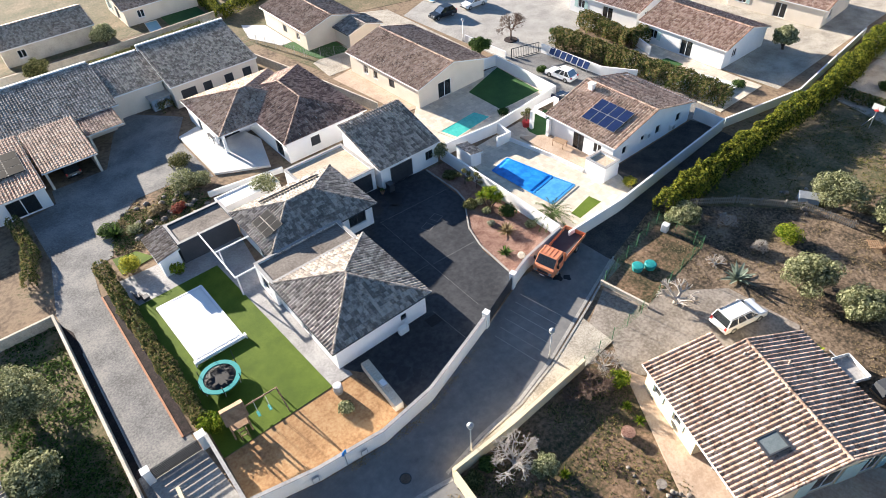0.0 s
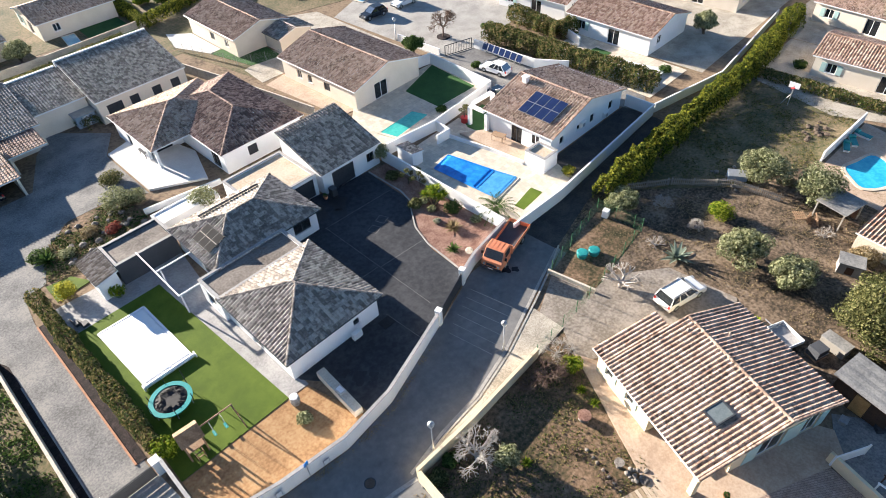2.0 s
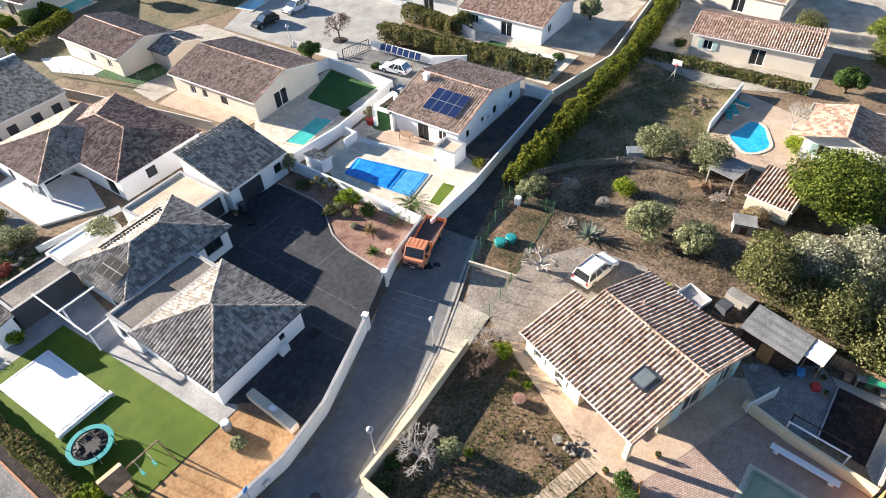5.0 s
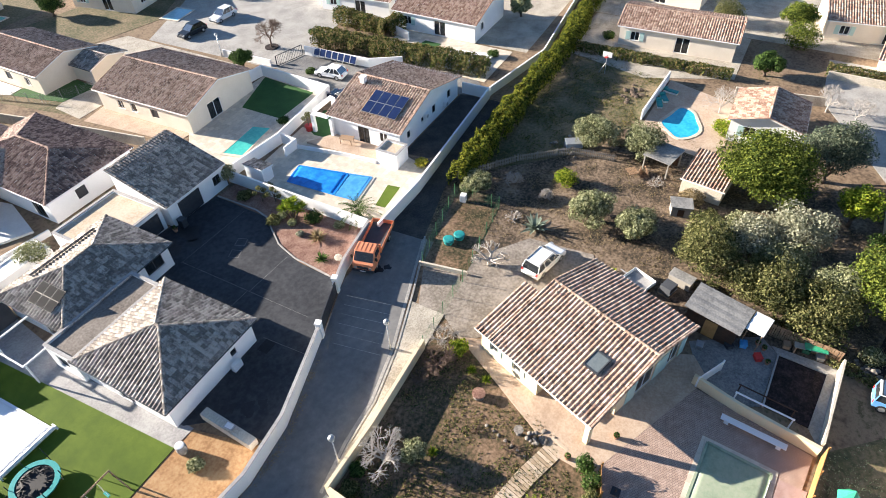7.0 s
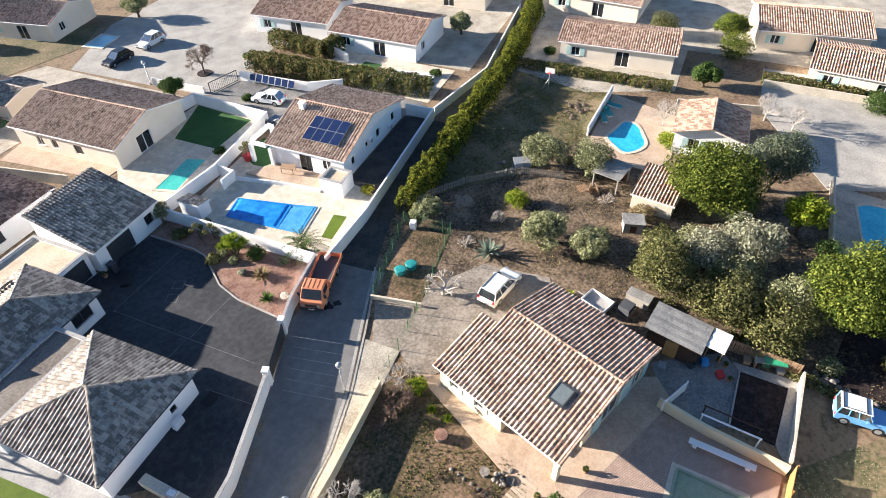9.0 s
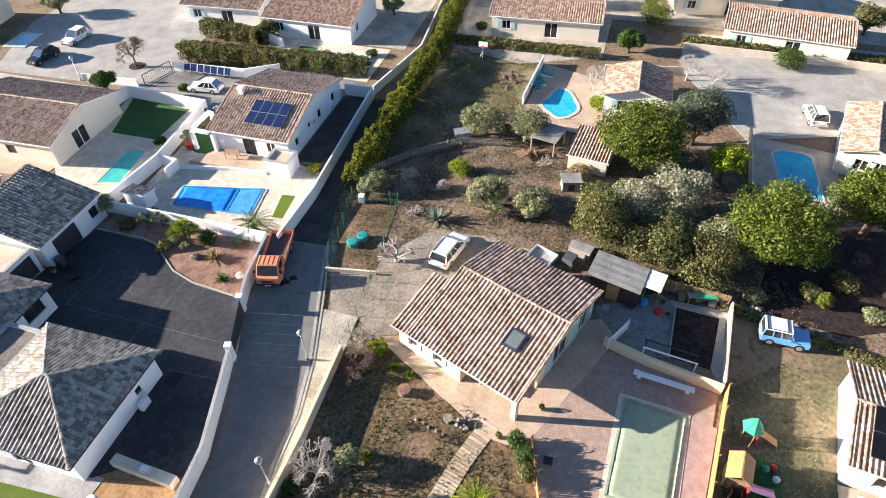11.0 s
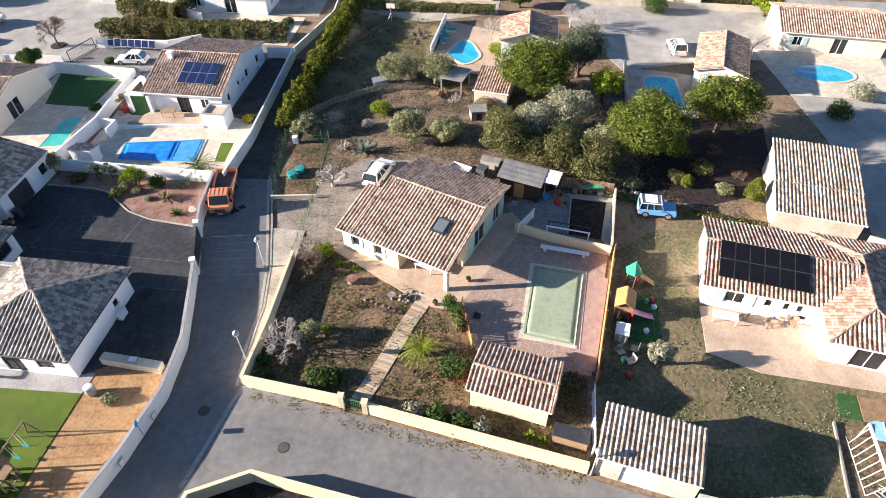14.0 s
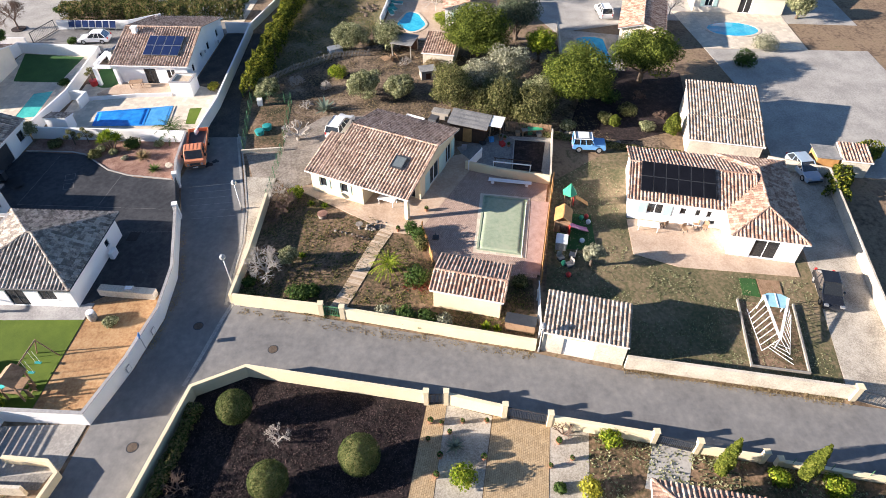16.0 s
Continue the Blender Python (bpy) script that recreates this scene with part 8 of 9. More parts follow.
for x, y in ((18.2, -12.4), (17.4, -13.1), (18.6, -13.5)):
    box_thing("folding_chair", x, y, float(rng.uniform(0, 360)), (("seat", -0.3, 0.3, -0.3, 0.3, 0.35, 0.4, "wood_grey"), ("backrest", -0.3, -0.25, -0.3, 0.3, 0.401, 0.95, "wood_grey"), ("legs_frame", -0.26, 0.26, -0.26, 0.26, 0.03, 0.35, "dark_metal")), "worn grey garden chair in the shade", "chair", "chairs in the play garden")
t = thing("greenhouse_frame", pose(10.2, -28.8, 0, 0, 0, -8), "tapering white greenhouse frame with blue glazed end", "greenhouse")
tip = Vector((-1.2, 0.25, 1.25))
part("tip_post", Geo().tube((tip.x, tip.y, 0), tip, 0.05, n=6), "white_paint", t)
for sg in (-1, 1):
    top = Vector((2.8, sg * 0.95, 1.75))
    rail = part("ridge_beam", Geo().box(0, (top - tip).length, -0.09, 0.09, -0.05, 0.05), "white_paint", t, at=Matrix.Translation(tip) @ (top - tip).to_track_quat("X", "Z").to_matrix().to_4x4())
    part("end_post", Geo().tube((2.8, sg * 0.95, 0), top, 0.05, n=6), "white_paint", t)
    for i in range(8):
        q = i / 7.5
        p = tip + (top - tip) * q
        foot = Vector((p.x - 0.45, p.y + sg * (0.75 + 0.3 * (1 - q)), 0.02))
        part("rib", Geo().tube(p, foot, 0.028, 0.024, n=5), "white_paint", t)
    part("foot_rail", Geo().tube((tip.x - 0.45, tip.y + sg * 1.05, 0.05), (2.6, sg * 1.75, 0.05), 0.03, n=5), "white_paint", t)
end = part("glazed_end", Geo().prism([(2.9, -0.95), (3.2, -0.5), (3.2, 0.5), (2.9, 0.95), (1.7, 0.68), (1.7, -0.48)], 1.66, 1.7), "water_pale", t, "pale blue glazing panel")
part("glazing_bar", Geo().box(1.7, 3.2, -0.03, 0.03, 1.701, 1.74), "white_paint", end)
for i in range(4):
    part("loose_rib", Geo().tube((-2.6 + i * 0.5, -0.9, 0.05), (-1.4 + i * 0.2, 0.9 - i * 0.2, 0.3), 0.025, n=5), "white_paint", t)
kerb([(14.0, -26.9), (7.2, -26.0), (6.7, -30.2), (13.6, -31.4)], 0.14, 0.25, "wood_grey", "silvered timber edging round the greenhouse bed")
sheet("greenhouse_bed", [(13.9, -27), (7.3, -26.1), (6.8, -30.1), (13.5, -31.2)], "weeds", 0.05, "weedy bed inside timber edging")
sheet("small_lawn", [(16.6, -27.8), (14.6, -27.6), (14.4, -29.0), (16.5, -29.2)], "lawn_dark", 0.06, "small green turf patch", category="lawn")
sheet("timber_deck", [(16.5, -29.3), (14.4, -29.1), (14.2, -30.9), (16.3, -31.2)], "wood", 0.08, "small timber deck", category="deck")
box_thing("garden_table", 22.6, -21.0, -9, (("tabletop", -0.45, 0.45, -1.0, 1.0, 0.7, 0.75, "white_paint"), ("leg", -0.4, -0.33, -0.9, -0.83, 0.07, 0.7, "white_paint"), ("leg", 0.33, 0.4, -0.9, -0.83, 0.07, 0.7, "white_paint"), ("leg", -0.4, -0.33, 0.83, 0.9, 0.07, 0.7, "white_paint"), ("leg", 0.33, 0.4, 0.83, 0.9, 0.07, 0.7, "white_paint")), "white garden table on the terrace", "table")
for x, y, yw in ((23.0, -22.6, 30), (22.4, -24.4, 200), (23.2, -25.6, 90), (22.8, -26.4, 150)):
    box_thing("garden_chair", x, y, yw, (("seat", -0.25, 0.25, -0.25, 0.25, 0.42, 0.47, "wood"), ("backrest", -0.25, -0.2, -0.25, 0.25, 0.471, 0.95, "wood"), ("leg", -0.23, -0.18, -0.23, -0.18, 0.07, 0.42, "dark_metal"), ("leg", 0.18, 0.23, -0.23, -0.18, 0.07, 0.42, "dark_metal"), ("leg", -0.23, -0.18, 0.18, 0.23, 0.07, 0.42, "dark_metal"), ("leg", 0.18, 0.23, 0.18, 0.23, 0.07, 0.42, "dark_metal")), "brown garden chair against the house", "chair", "terrace chairs")
box_thing("barbecue", 23.4, -26.9, 0, (("bowl", -0.4, 0.4, -0.3, 0.3, 0.6, 0.95, "rubber"), ("stand", -0.3, 0.3, -0.2, 0.2, 0.07, 0.6, "dark_metal")), "black barbecue on the terrace", "barbecue")
gate((4.5, -32.6), (3.3, -37.0), 1.3, "dark_metal", "black metal gate of the stony drive", 20)
pier(4.65, -32.45, 1.6, "cream_wall", 0.45)
outb = thing("outbuilding", pose(32.0, -39.6, 0, 0, 0, -8), "small timber store with pale tiles", "outbuilding")
part("store_wall", Geo().box(0.3, 2.6, -2.4, -0.3, 0, 1.9), "wood_orange", outb)
part("store_roof", Geo().add([(0.1, -2.6, 2.1), (2.8, -2.6, 1.92), (2.8, -0.1, 1.92), (0.1, -0.1, 2.1), (0.1, -2.6, 2.0), (2.8, -2.6, 1.85), (2.8, -0.1, 1.85), (0.1, -0.1, 2.0)], [(0, 1, 2, 3), (7, 6, 5, 4), (0, 4, 5, 1), (1, 5, 6, 2), (2, 6, 7, 3), (3, 7, 4, 0)]), "corrugated", outb)
block(outb, 0.2, 2.8, -5.4, -2.7, 1.9, "shed_+x", "block_wall", "tile_pink", 0.12, over=0.15, fine=False)
slat_fence([(9.3, -9.9), (14.3, -10.1)], 1.6, "white_paint", "white board fence beside the garage", 0.22, 0.2)

# ---- gardens south of the road ----
pier(2.95, -1.2, 1.7, w=0.35)
pier(3.0, -2.65, 1.7, w=0.35)
pier(2.1, -6.85, 1.7, w=0.35)
pier(1.55, -10.0, 1.7, w=0.35)
pier(0.5, -17.1, 1.6, w=0.35)
pier(-0.1, -19.9, 1.6, w=0.35)
pier(-0.6, -24.2, 1.4, w=0.35)
pier(-0.8, -25.2, 0.9, w=0.35)
gate((2.95, -1.4), (2.98, -2.45), 1.3, "dark_metal", "small black wrought iron gate", 9)
gate((2.05, -7.05), (1.58, -9.8), 1.4, "dark_metal", "double black wrought iron gate", 22)
gate((0.45, -17.3), (-0.08, -19.7), 1.2, "dark_metal", "black wrought iron gate with scrolls", 18)
for x, y in ((1.4, -1.6), (1.3, -2.4), (0.0, -1.5), (-1.2, -2.4), (-2.6, -2.2), (1.5, -3.9), (1.6, -5.6), (0.6, -3.0), (-1.2, -5.4), (-1.6, -9.9), (0.2, -10.6), (-1.0, -11.4)):
    pot(x, y, float(rng.uniform(0.16, 0.24)))
sheet("concrete_drive", [(0.6, -17.2), (-0.1, -19.8), (-3.4, -18.6), (-2.8, -16.0)], "concrete", 0.05, "plain concrete drive behind the iron gate", category="driveway")
for i in range(10):
    y0 = -26 - i * 2.4
    tagged(part("fence_post", Geo().tube((-0.95 - i * 0.33, y0, 0.5), (-0.95 - i * 0.33, y0, 1.3), 0.025, n=5), "green_mesh"), "thin green fence post on the low wall", "fence post", "low wall posts")

# ---- pools and yards to the north ----
pool([(40.6, 40.2), (42.2, 31.8), (38.1, 31.2), (37.7, 39.6)], "water_pale", "pool edged with pale stone")
cover("pool_cover", [(40.5, 40.1), (41.6, 34.4), (38.0, 33.8), (37.7, 39.5)], "blue_sheet", 0.14, "deep blue tarpaulin over a swimming pool", wave=0.012)
cover("pool_cover", [(41.6, 34.35), (42.2, 31.8), (38.2, 31.2), (38.0, 33.75)], "blue_light", 0.13, "lighter blue end of a pool tarpaulin", wave=0.012)
sheet("turf_strip", [(41.9, 29.6), (42.1, 28.2), (38.6, 27.9), (38.5, 29.0)], "lawn", 0.07, "small strip of green turf beside the pool", category="lawn")
W("terrace_wall", [(43.2, 42.5), (44.2, 37), (44.6, 32.7)], 0.5, "white_wall", "low white terrace wall behind the pool", 0.2)
W("garden_wall", [(41.3, 42.6), (43.2, 42.5), (43.4, 44.7)], 1.3, "white_wall", "white curved wall with round holes", 0.2)
sheet("upper_terrace", [(44.4, 42), (44.7, 32.8), (47.2, 32.8), (47.2, 40)], "paving_pink", 0.3, "raised stone terrace under the porch", category="terrace")
box_thing("garden_table", 46.2, 37.6, 10, (("tabletop", -0.45, 0.45, -0.8, 0.8, 1.0, 1.05, "wood"), ("leg", -0.4, -0.33, -0.7, -0.63, 0.3, 1.0, "wood"), ("leg", 0.33, 0.4, -0.7, -0.63, 0.3, 1.0, "wood"), ("leg", -0.4, -0.33, 0.63, 0.7, 0.3, 1.0, "wood"), ("leg", 0.33, 0.4, 0.63, 0.7, 0.3, 1.0, "wood")), "wooden table on the raised terrace", "table")
lt = thing("pump_house", pose(36.2, 41.2, 0), "small lean-to with grey tiles by the pool", "outbuilding")
block(lt, 0.1, 1.6, 0.2, 2.6, 1.5, "shed_-x", "white_wall", "tile_grey", 0.2, over=0.12, fine=False)
pool([(38.7, 49.5), (44.4, 50.0), (45.1, 47.9), (39.3, 47.2)], "water_turquoise", "narrow turquoise swimming pool in a pale court")
kid = [(66.6 + (2.9 + 0.5 * math.sin(2 * a + 0.6)) * math.cos(a), 4.9 + (1.9 + 0.35 * math.cos(3 * a)) * math.sin(a)) for a in [2 * math.pi * i / 28 for i in range(28)]]
pool(kid, "water_blue", "kidney-shaped bright blue swimming pool", coping="paving_pale")
pool([(62.0, -18.6), (62.6, -19.6), (62.6, -21.4), (62.0, -22.4), (54.8, -22.6), (55.0, -18.8)], "water_blue", "rectangular blue swimming pool with a rounded end")
pool([(66 + 2.2 * math.cos(a), -41.5 + 3.6 * math.sin(a)) for a in [2 * math.pi * i / 24 for i in range(24)]], "water_blue", "oval blue swimming pool on a far terrace")
pool([(62.5, 84), (66.5, 84.6), (66.9, 81.6), (63, 81)], "water_pale", "small pale pool in a far garden")
for x, y, yw in ((69.4, 8.2, 20), (70.9, 8.0, 30), (72.8, 7.6, 80)):
    box_thing("sun_lounger", x, y, yw, (("mattress", -0.9, 0.5, -0.32, 0.32, 0.32, 0.42, "teal"), ("backrest", 0.501, 0.9, -0.32, 0.32, 0.36, 0.62, "teal"), ("frame", -0.85, 0.85, -0.28, 0.28, 0.06, 0.31, "white_paint")), "teal sun lounger beside the pool", "sun lounger", "loungers by the kidney pool")
sh = thing("orchard_shelter", pose(57.0, 5.0, 0, 0, 0, -14), "pale sheet-roofed shelter beside olive trees", "shelter")
part("roof", Geo().box(-1.7, 1.7, -1.5, 1.5, 1.95, 2.03), "corrugated", sh)
for x in (-1.5, 1.5):
    for y in (-1.3, 1.3):
        part("post", Geo().box(x - 0.06, x + 0.06, y - 0.06, y + 0.06, 0, 1.95), "wood_grey", sh)
part("back_panel", Geo().box(1.35, 1.4, -1.2, 1.2, 0, 1.8), "wood_dark", sh)
for i, (x, y) in enumerate(((55.0, 6.6), (55.2, 6.0), (54.6, 7.4))):
    t = thing("pallet", pose(x, y, 0.1 + 0.14 * i, 60 if i < 2 else 0, 0, 20 * i), "weathered timber pallet leaning on the shelter", "pallet", "pallets")
    for k in range(6):
        part("slat", Geo().box(-0.6, 0.6, -0.5 + k * 0.18, -0.4 + k * 0.18, 0.1, 0.13), "wood", t)
    for k in (-0.5, 0, 0.45):
        part("bearer", Geo().box(k, k + 0.08, -0.5, 0.5, 0, 0.1), "wood", t)
ts = thing("tiled_shed", pose(53.6, 2.6, 0, 0, 0, -8), "long low shed with old rosy tiles", "shed")
block(ts, 0.2, 5.2, -4.2, -0.2, 1.7, "shed_+x", "block_wall", "tile_pink", 0.08, over=0.2, fine=False)
slat_fence([(47.9, 22.0), (51.6, 19.0), (55.4, 14.2), (56.0, 9.5)], 0.9, "wood_grey", "silvered picket fence across the orchard", 0.2, 0.1, 2.2)
bh = thing("goal_post", pose(74.2, 16.4, 0), "small basketball stand on the meadow edge", "basketball stand")
part("pole", Geo().tube((0, 0, 0), (0, 0, 2.6), 0.05, n=8), "grey_metal", bh)
part("backboard", Geo().box(-0.03, 0.03, -0.6, 0.6, 2.3, 3.0), "white_paint", bh)
part("hoop", Geo().lathe([(0.24, 2.4), (0.24, 2.43)], 14, (-0.3, 0, 0)), "red", bh)
part("brace", Geo().tube((0, 0.8, 0), (0, 0, 1.6), 0.04, n=6), "grey_metal", bh)
box_thing("chicken_coop", 50.6, 1.6, 15, (("body", -0.7, 0.7, -0.9, 0.9, 0, 1.2, "wood_grey"), ("roof", -0.85, 0.85, -1.05, 1.05, 1.201, 1.27, "corrugated"), ("door", -0.72, -0.702, -0.3, 0.3, 0.1, 0.9, "wood_dark")), "small grey timber coop", "coop")
box_thing("compost_box", 57.0, 14.6, 30, (("body", -0.6, 0.6, -0.9, 0.9, 0, 0.6, "blue_grey_paint"), ("lid", -0.64, 0.64, -0.94, 0.94, 0.601, 0.66, "grey_metal")), "blue-grey metal trough by the fence", "trough")
rocks("rubble_heap", [(56.6 + float(rng.normal(0, 1.0)), 14.8 + float(rng.normal(0, 0.8)), float(rng.uniform(0.12, 0.3))) for _ in range(18)], "heap of rubble and stones by the fence")
rocks("stone_bank", [(38.8 - 0.33 * i + float(rng.normal(0, 0.3)), -13.6 - 0.95 * i + float(rng.normal(0, 0.4)), float(rng.uniform(0.12, 0.32))) for i in range(14) for _ in range(3)], "stony bank between orchard and lawn")
rocks("rockery", [(float(rng.uniform(4, 12)), float(rng.uniform(54.5, 60.5)), float(rng.uniform(0.15, 0.4))) for _ in range(40)], "scattered rocks of the rock garden")
rocks("wood_heap", [(70.8 + float(rng.normal(0, 1.2)), 11.8 + float(rng.normal(0, 0.6)), float(rng.uniform(0.15, 0.35))) for _ in range(20)], "heap of cut branches and roots", "bark")
rocks("boulder", [(30.6, 28.0, 0.4)], "pale boulder in the red gravel", "gravel_pale")
car(58.6, 48.6, 95, 4.2, 1.75, 1.5, "white_car", "white car beside the porch")
car(60.4, 75.2, 175, 4.4, 1.8, 1.6, "black_paint", "black car parked on the turning circle")
car(66.6, 74.8, 178, 4.4, 1.8, 1.6, "white_car", "white car parked on the turning circle")
car(2.8, 72.6, 90, 4.2, 1.75, 1.45, "black_paint", "black car under the tiled carport")
car(70.2, -23.6, 6, 4.2, 1.8, 1.7, "white_car", "white van parked by the far pool", "van")
sheet("yard_north", [(55.2, 57.2), (62.3, 55.6), (62.7, 47), (65.4, 42), (65.6, 30.4), (62.4, 27.8), (61.6, 31.2), (61.5, 41), (55.2, 45.8)], "gravel", 0.036, "grey gravel yard behind the white house", category="driveway")
W("boundary_wall", [(62.2, 55.6), (62.8, 45.4), (65.2, 41.5)], 1.3, "white_wall", "white wall carrying a row of panels", 0.18)
solar_rack = thing("solar_rack", pose(62.1, 50.4, 0), "row of solar panels leaning on a white wall", "solar panels")
for i in range(7):
    p = part("solar_panel", Geo().box(-0.5, 0.5, -0.46, 0.46, 0, 0.04), "grey_metal", solar_rack, at=pose(0, -3 + i, 0.95, 0, -58, 0))
    part("cell_panel", Geo().box(-0.46, 0.46, -0.42, 0.42, 0.041, 0.046), "pv_blue", p)
    part("rack_leg", Geo().box(-0.05, 0.05, -3.2 + i, -3.12 + i, 0, 0.9), "grey_metal", solar_rack)
car(54.2, 43.6, 84, 4.2, 1.75, 1.5, "navy_paint", "dark blue car parked beside the porch")
gate((57.6, 57.0), (61.9, 55.8), 1.6, "dark_metal", "dark panel gate of the court", 16)
cover("pool_cover", [(66.5, 37.4), (71.4, 37.3), (72.7, 31.5), (66.5, 31.3)], "white_sheet", 0.3, "pale tarpaulin covering a far pool", 8, 14, 0.02)
sheet("turf_far", [(68.3, 43.0), (72.9, 42.3), (72.8, 39.7), (68.2, 40.2)], "lawn_dark", 0.07, "square of green turf behind the hedge", category="lawn")
sheet("court_far", [(65.6, 29.6), (74.8, 29.6), (75, 47), (68, 47), (66, 40)], "paving_pale", 0.04, "pale court behind the hedge", category="terrace")
sheet("turf_back", [(27, 101.5), (33.4, 101), (33.6, 110), (27.4, 111)], "lawn_dark", 0.06, "dark green turf in a far garden", category="lawn")
sheet("pad_back", [(34.2, 90.5), (36.6, 84.4), (38.4, 84.6), (38.4, 93), (35.6, 96)], "paving_white", 0.06, "pale slab terrace beside a beige house", category="terrace")
sheet("lawn_back", [(36.6, 84.2), (38.4, 84.4), (43.2, 79.6), (43, 75.6), (38.4, 76.4)], "lawn_dark", 0.06, "shaded green grass below the beige house", category="lawn")
mesh_fence([(33.8, 90), (37.2, 78), (42.8, 74.8)], 1.3, "grey_metal", "grey wire fence behind the beige house")
pool([(46.4, 112), (51.6, 112.6), (52.2, 107.6), (47, 107)], "water_turquoise", "turquoise pool in a far garden")
pool([(25.2, 100.6), (26.2, 108), (24.4, 108.3), (23.4, 100.9)], "water_pale", "narrow pale pool beside the far turf")
for x, y, r, h, mt, lb in ((41.6, 107.4, 2.2, 3.0, "green_leaf", "round green bush in a far garden"), (39.0, 111, 1.8, 2.2, "lime_leaf", "yellow-green bush in a far garden"), (33, 117, 2.6, 4.0, "olive_leaf", "olive tree in a far garden"), (17, 104, 2.2, 3.6, "olive_leaf", "olive tree in a walled garden"), (6, 99, 2.0, 3.4, "dark_leaf", "dark tree in a walled garden"), (56, 101, 2.2, 3.6, "green_leaf", "green tree by the turning circle"), (74, 84, 2.2, 3.8, "olive_leaf", "olive tree behind the parked cars"),
                           (88, 66, 2.4, 4.0, "dark_leaf", "dark tree between far houses"), (86, 33, 2.0, 3.4, "olive_leaf", "olive tree beside a far house"), (96, -4, 2.6, 4.6, "pine_leaf", "green pine behind the far drive"), (82, -2, 2.0, 3.2, "green_leaf", "green tree beside the forecourt"), (83, -38, 2.4, 4.0, "lime_leaf", "yellow-green tree across the road"), (70, -52, 2.6, 4.2, "olive_leaf", "olive tree by the far terrace"), (95, -33, 2.6, 4.4, "dark_leaf", "dark evergreen across the road")):
    tree(x, y, r, h, label=lb, leaf_mat=mt, n=2600, size=0.16, name="garden_tree")
hedge([(79.0, 22.4), (79.4, 2.0)], 1.4, 1.2, "photinia_leaf", "low dull hedge along the forecourt", 300, 0.14)
hedge([(86, -9.4), (85.6, -40)], 1.4, 1.3, "photinia_leaf", "dull garden hedge across the road", 260, 0.15)
W("boundary_wall", [(84.6, -9), (84.2, -40)], 1.0, "block_wall", "rendered garden wall across the road", 0.2)
W("boundary_wall", [(75.4, 0.6), (77.2, -9.2)], 1.2, "block_wall", "rendered wall beside the far drive", 0.2)
sheet("flower_ring", [(62 + 1.0 * math.cos(a), 61.5 + 1.0 * math.sin(a)) for a in [2 * math.pi * i / 16 for i in range(16)]], "mulch", 0.12, "round bed at the foot of the street tree")
rp = thing("raised_bed", pose(0, 0, 0), "white-walled raised bed behind the villa", "planter")
part("bed_wall", Geo().box(12.6, 19.2, 53.0, 53.2, 0, 0.8).box(12.6, 19.2, 55.0, 55.2, 0, 0.8).box(12.6, 12.8, 53.2, 55.0, 0, 0.8).box(19.0, 19.2, 53.2, 55.0, 0, 0.8), "white_wall", rp)
part("bed_soil", Geo().box(12.8, 19.0, 53.2, 55.0, 0, 0.7), "white_sheet", rp)
t = thing("garden_set", pose(17.8, 66.6, 0.25), "dark table on the white terrace", "table")
part("tabletop", Geo().box(-0.5, 0.5, -0.8, 0.8, 0.7, 0.75), "dark_metal", t)
for x in (-0.4, 0.4):
    for y in (-0.7, 0.7):
        part("leg", Geo().box(x - 0.03, x + 0.03, y - 0.03, y + 0.03, 0, 0.7), "dark_metal", t)
box_thing("playhouse", 16.2, 80.0, 0, (("body", -1.2, 1.2, -1.2, 1.2, 0, 1.6, "blue_grey_paint"), ("roof", -1.4, 1.4, -1.4, 1.4, 1.601, 1.75, "grey_metal"), ("door", -0.4, 0.4, -1.24, -1.201, 0.1, 1.4, "white_paint")), "pale metal garden hut beside the terrace", "hut")
sheet("turf_small", [(1.4, 54.0), (3.6, 53.6), (4.6, 51.6), (1.4, 51.2)], "lawn", 0.07, "small green turf corner by the lane", category="lawn")

# ---- clutter of the kitchen garden, yards and driveways ----
for x, y, yw, m in ((36.6, -6.4, 10, "blue_light"), (36.0, -5.4, 40, "dark_metal"), (35.0, -3.4, 0, "grey_metal"), (38.0, -9.4, 5, "wood"), (38.2, -10.8, 0, "green_mesh"), (37.9, -11.8, 8, "wood_grey"), (35.8, -7.6, 30, "red")):
    box_thing("storage_crate", x, y, yw, (("body", -0.3, 0.3, -0.25, 0.25, 0.05, 0.4, m), ("rim", -0.33, 0.33, -0.28, 0.28, 0.4, 0.45, m)), "old plastic crate in the kitchen garden", "crate", "crates by the shed")
for x, y in ((36.9, -7.9), (35.6, -8.3), (37.2, -7.4)):
    pot(x, y, 0.2)
box_thing("workbench", 38.0, -11.0, -82, (("top", -1.2, 1.2, -0.3, 0.3, 0.75, 0.82, "wood_grey"), ("leg", -1.1, -1.0, -0.25, 0.25, 0, 0.75, "wood"), ("leg", 1.0, 1.1, -0.25, 0.25, 0, 0.75, "wood"), ("green_tarp", -0.5, 1.1, -0.32, 0.32, 0.821, 0.95, "green_plastic")), "long potting bench against the fence", "bench")
box_thing("bin_store", 10.3, -8.4, -11, (("body", -0.5, 0.5, -1.2, 1.2, 0.02, 1.0, "wood"), ("lid", -0.55, 0.55, -1.25, 1.25, 1.001, 1.06, "dark_metal")), "timber bin store beside the pool house", "bin store")
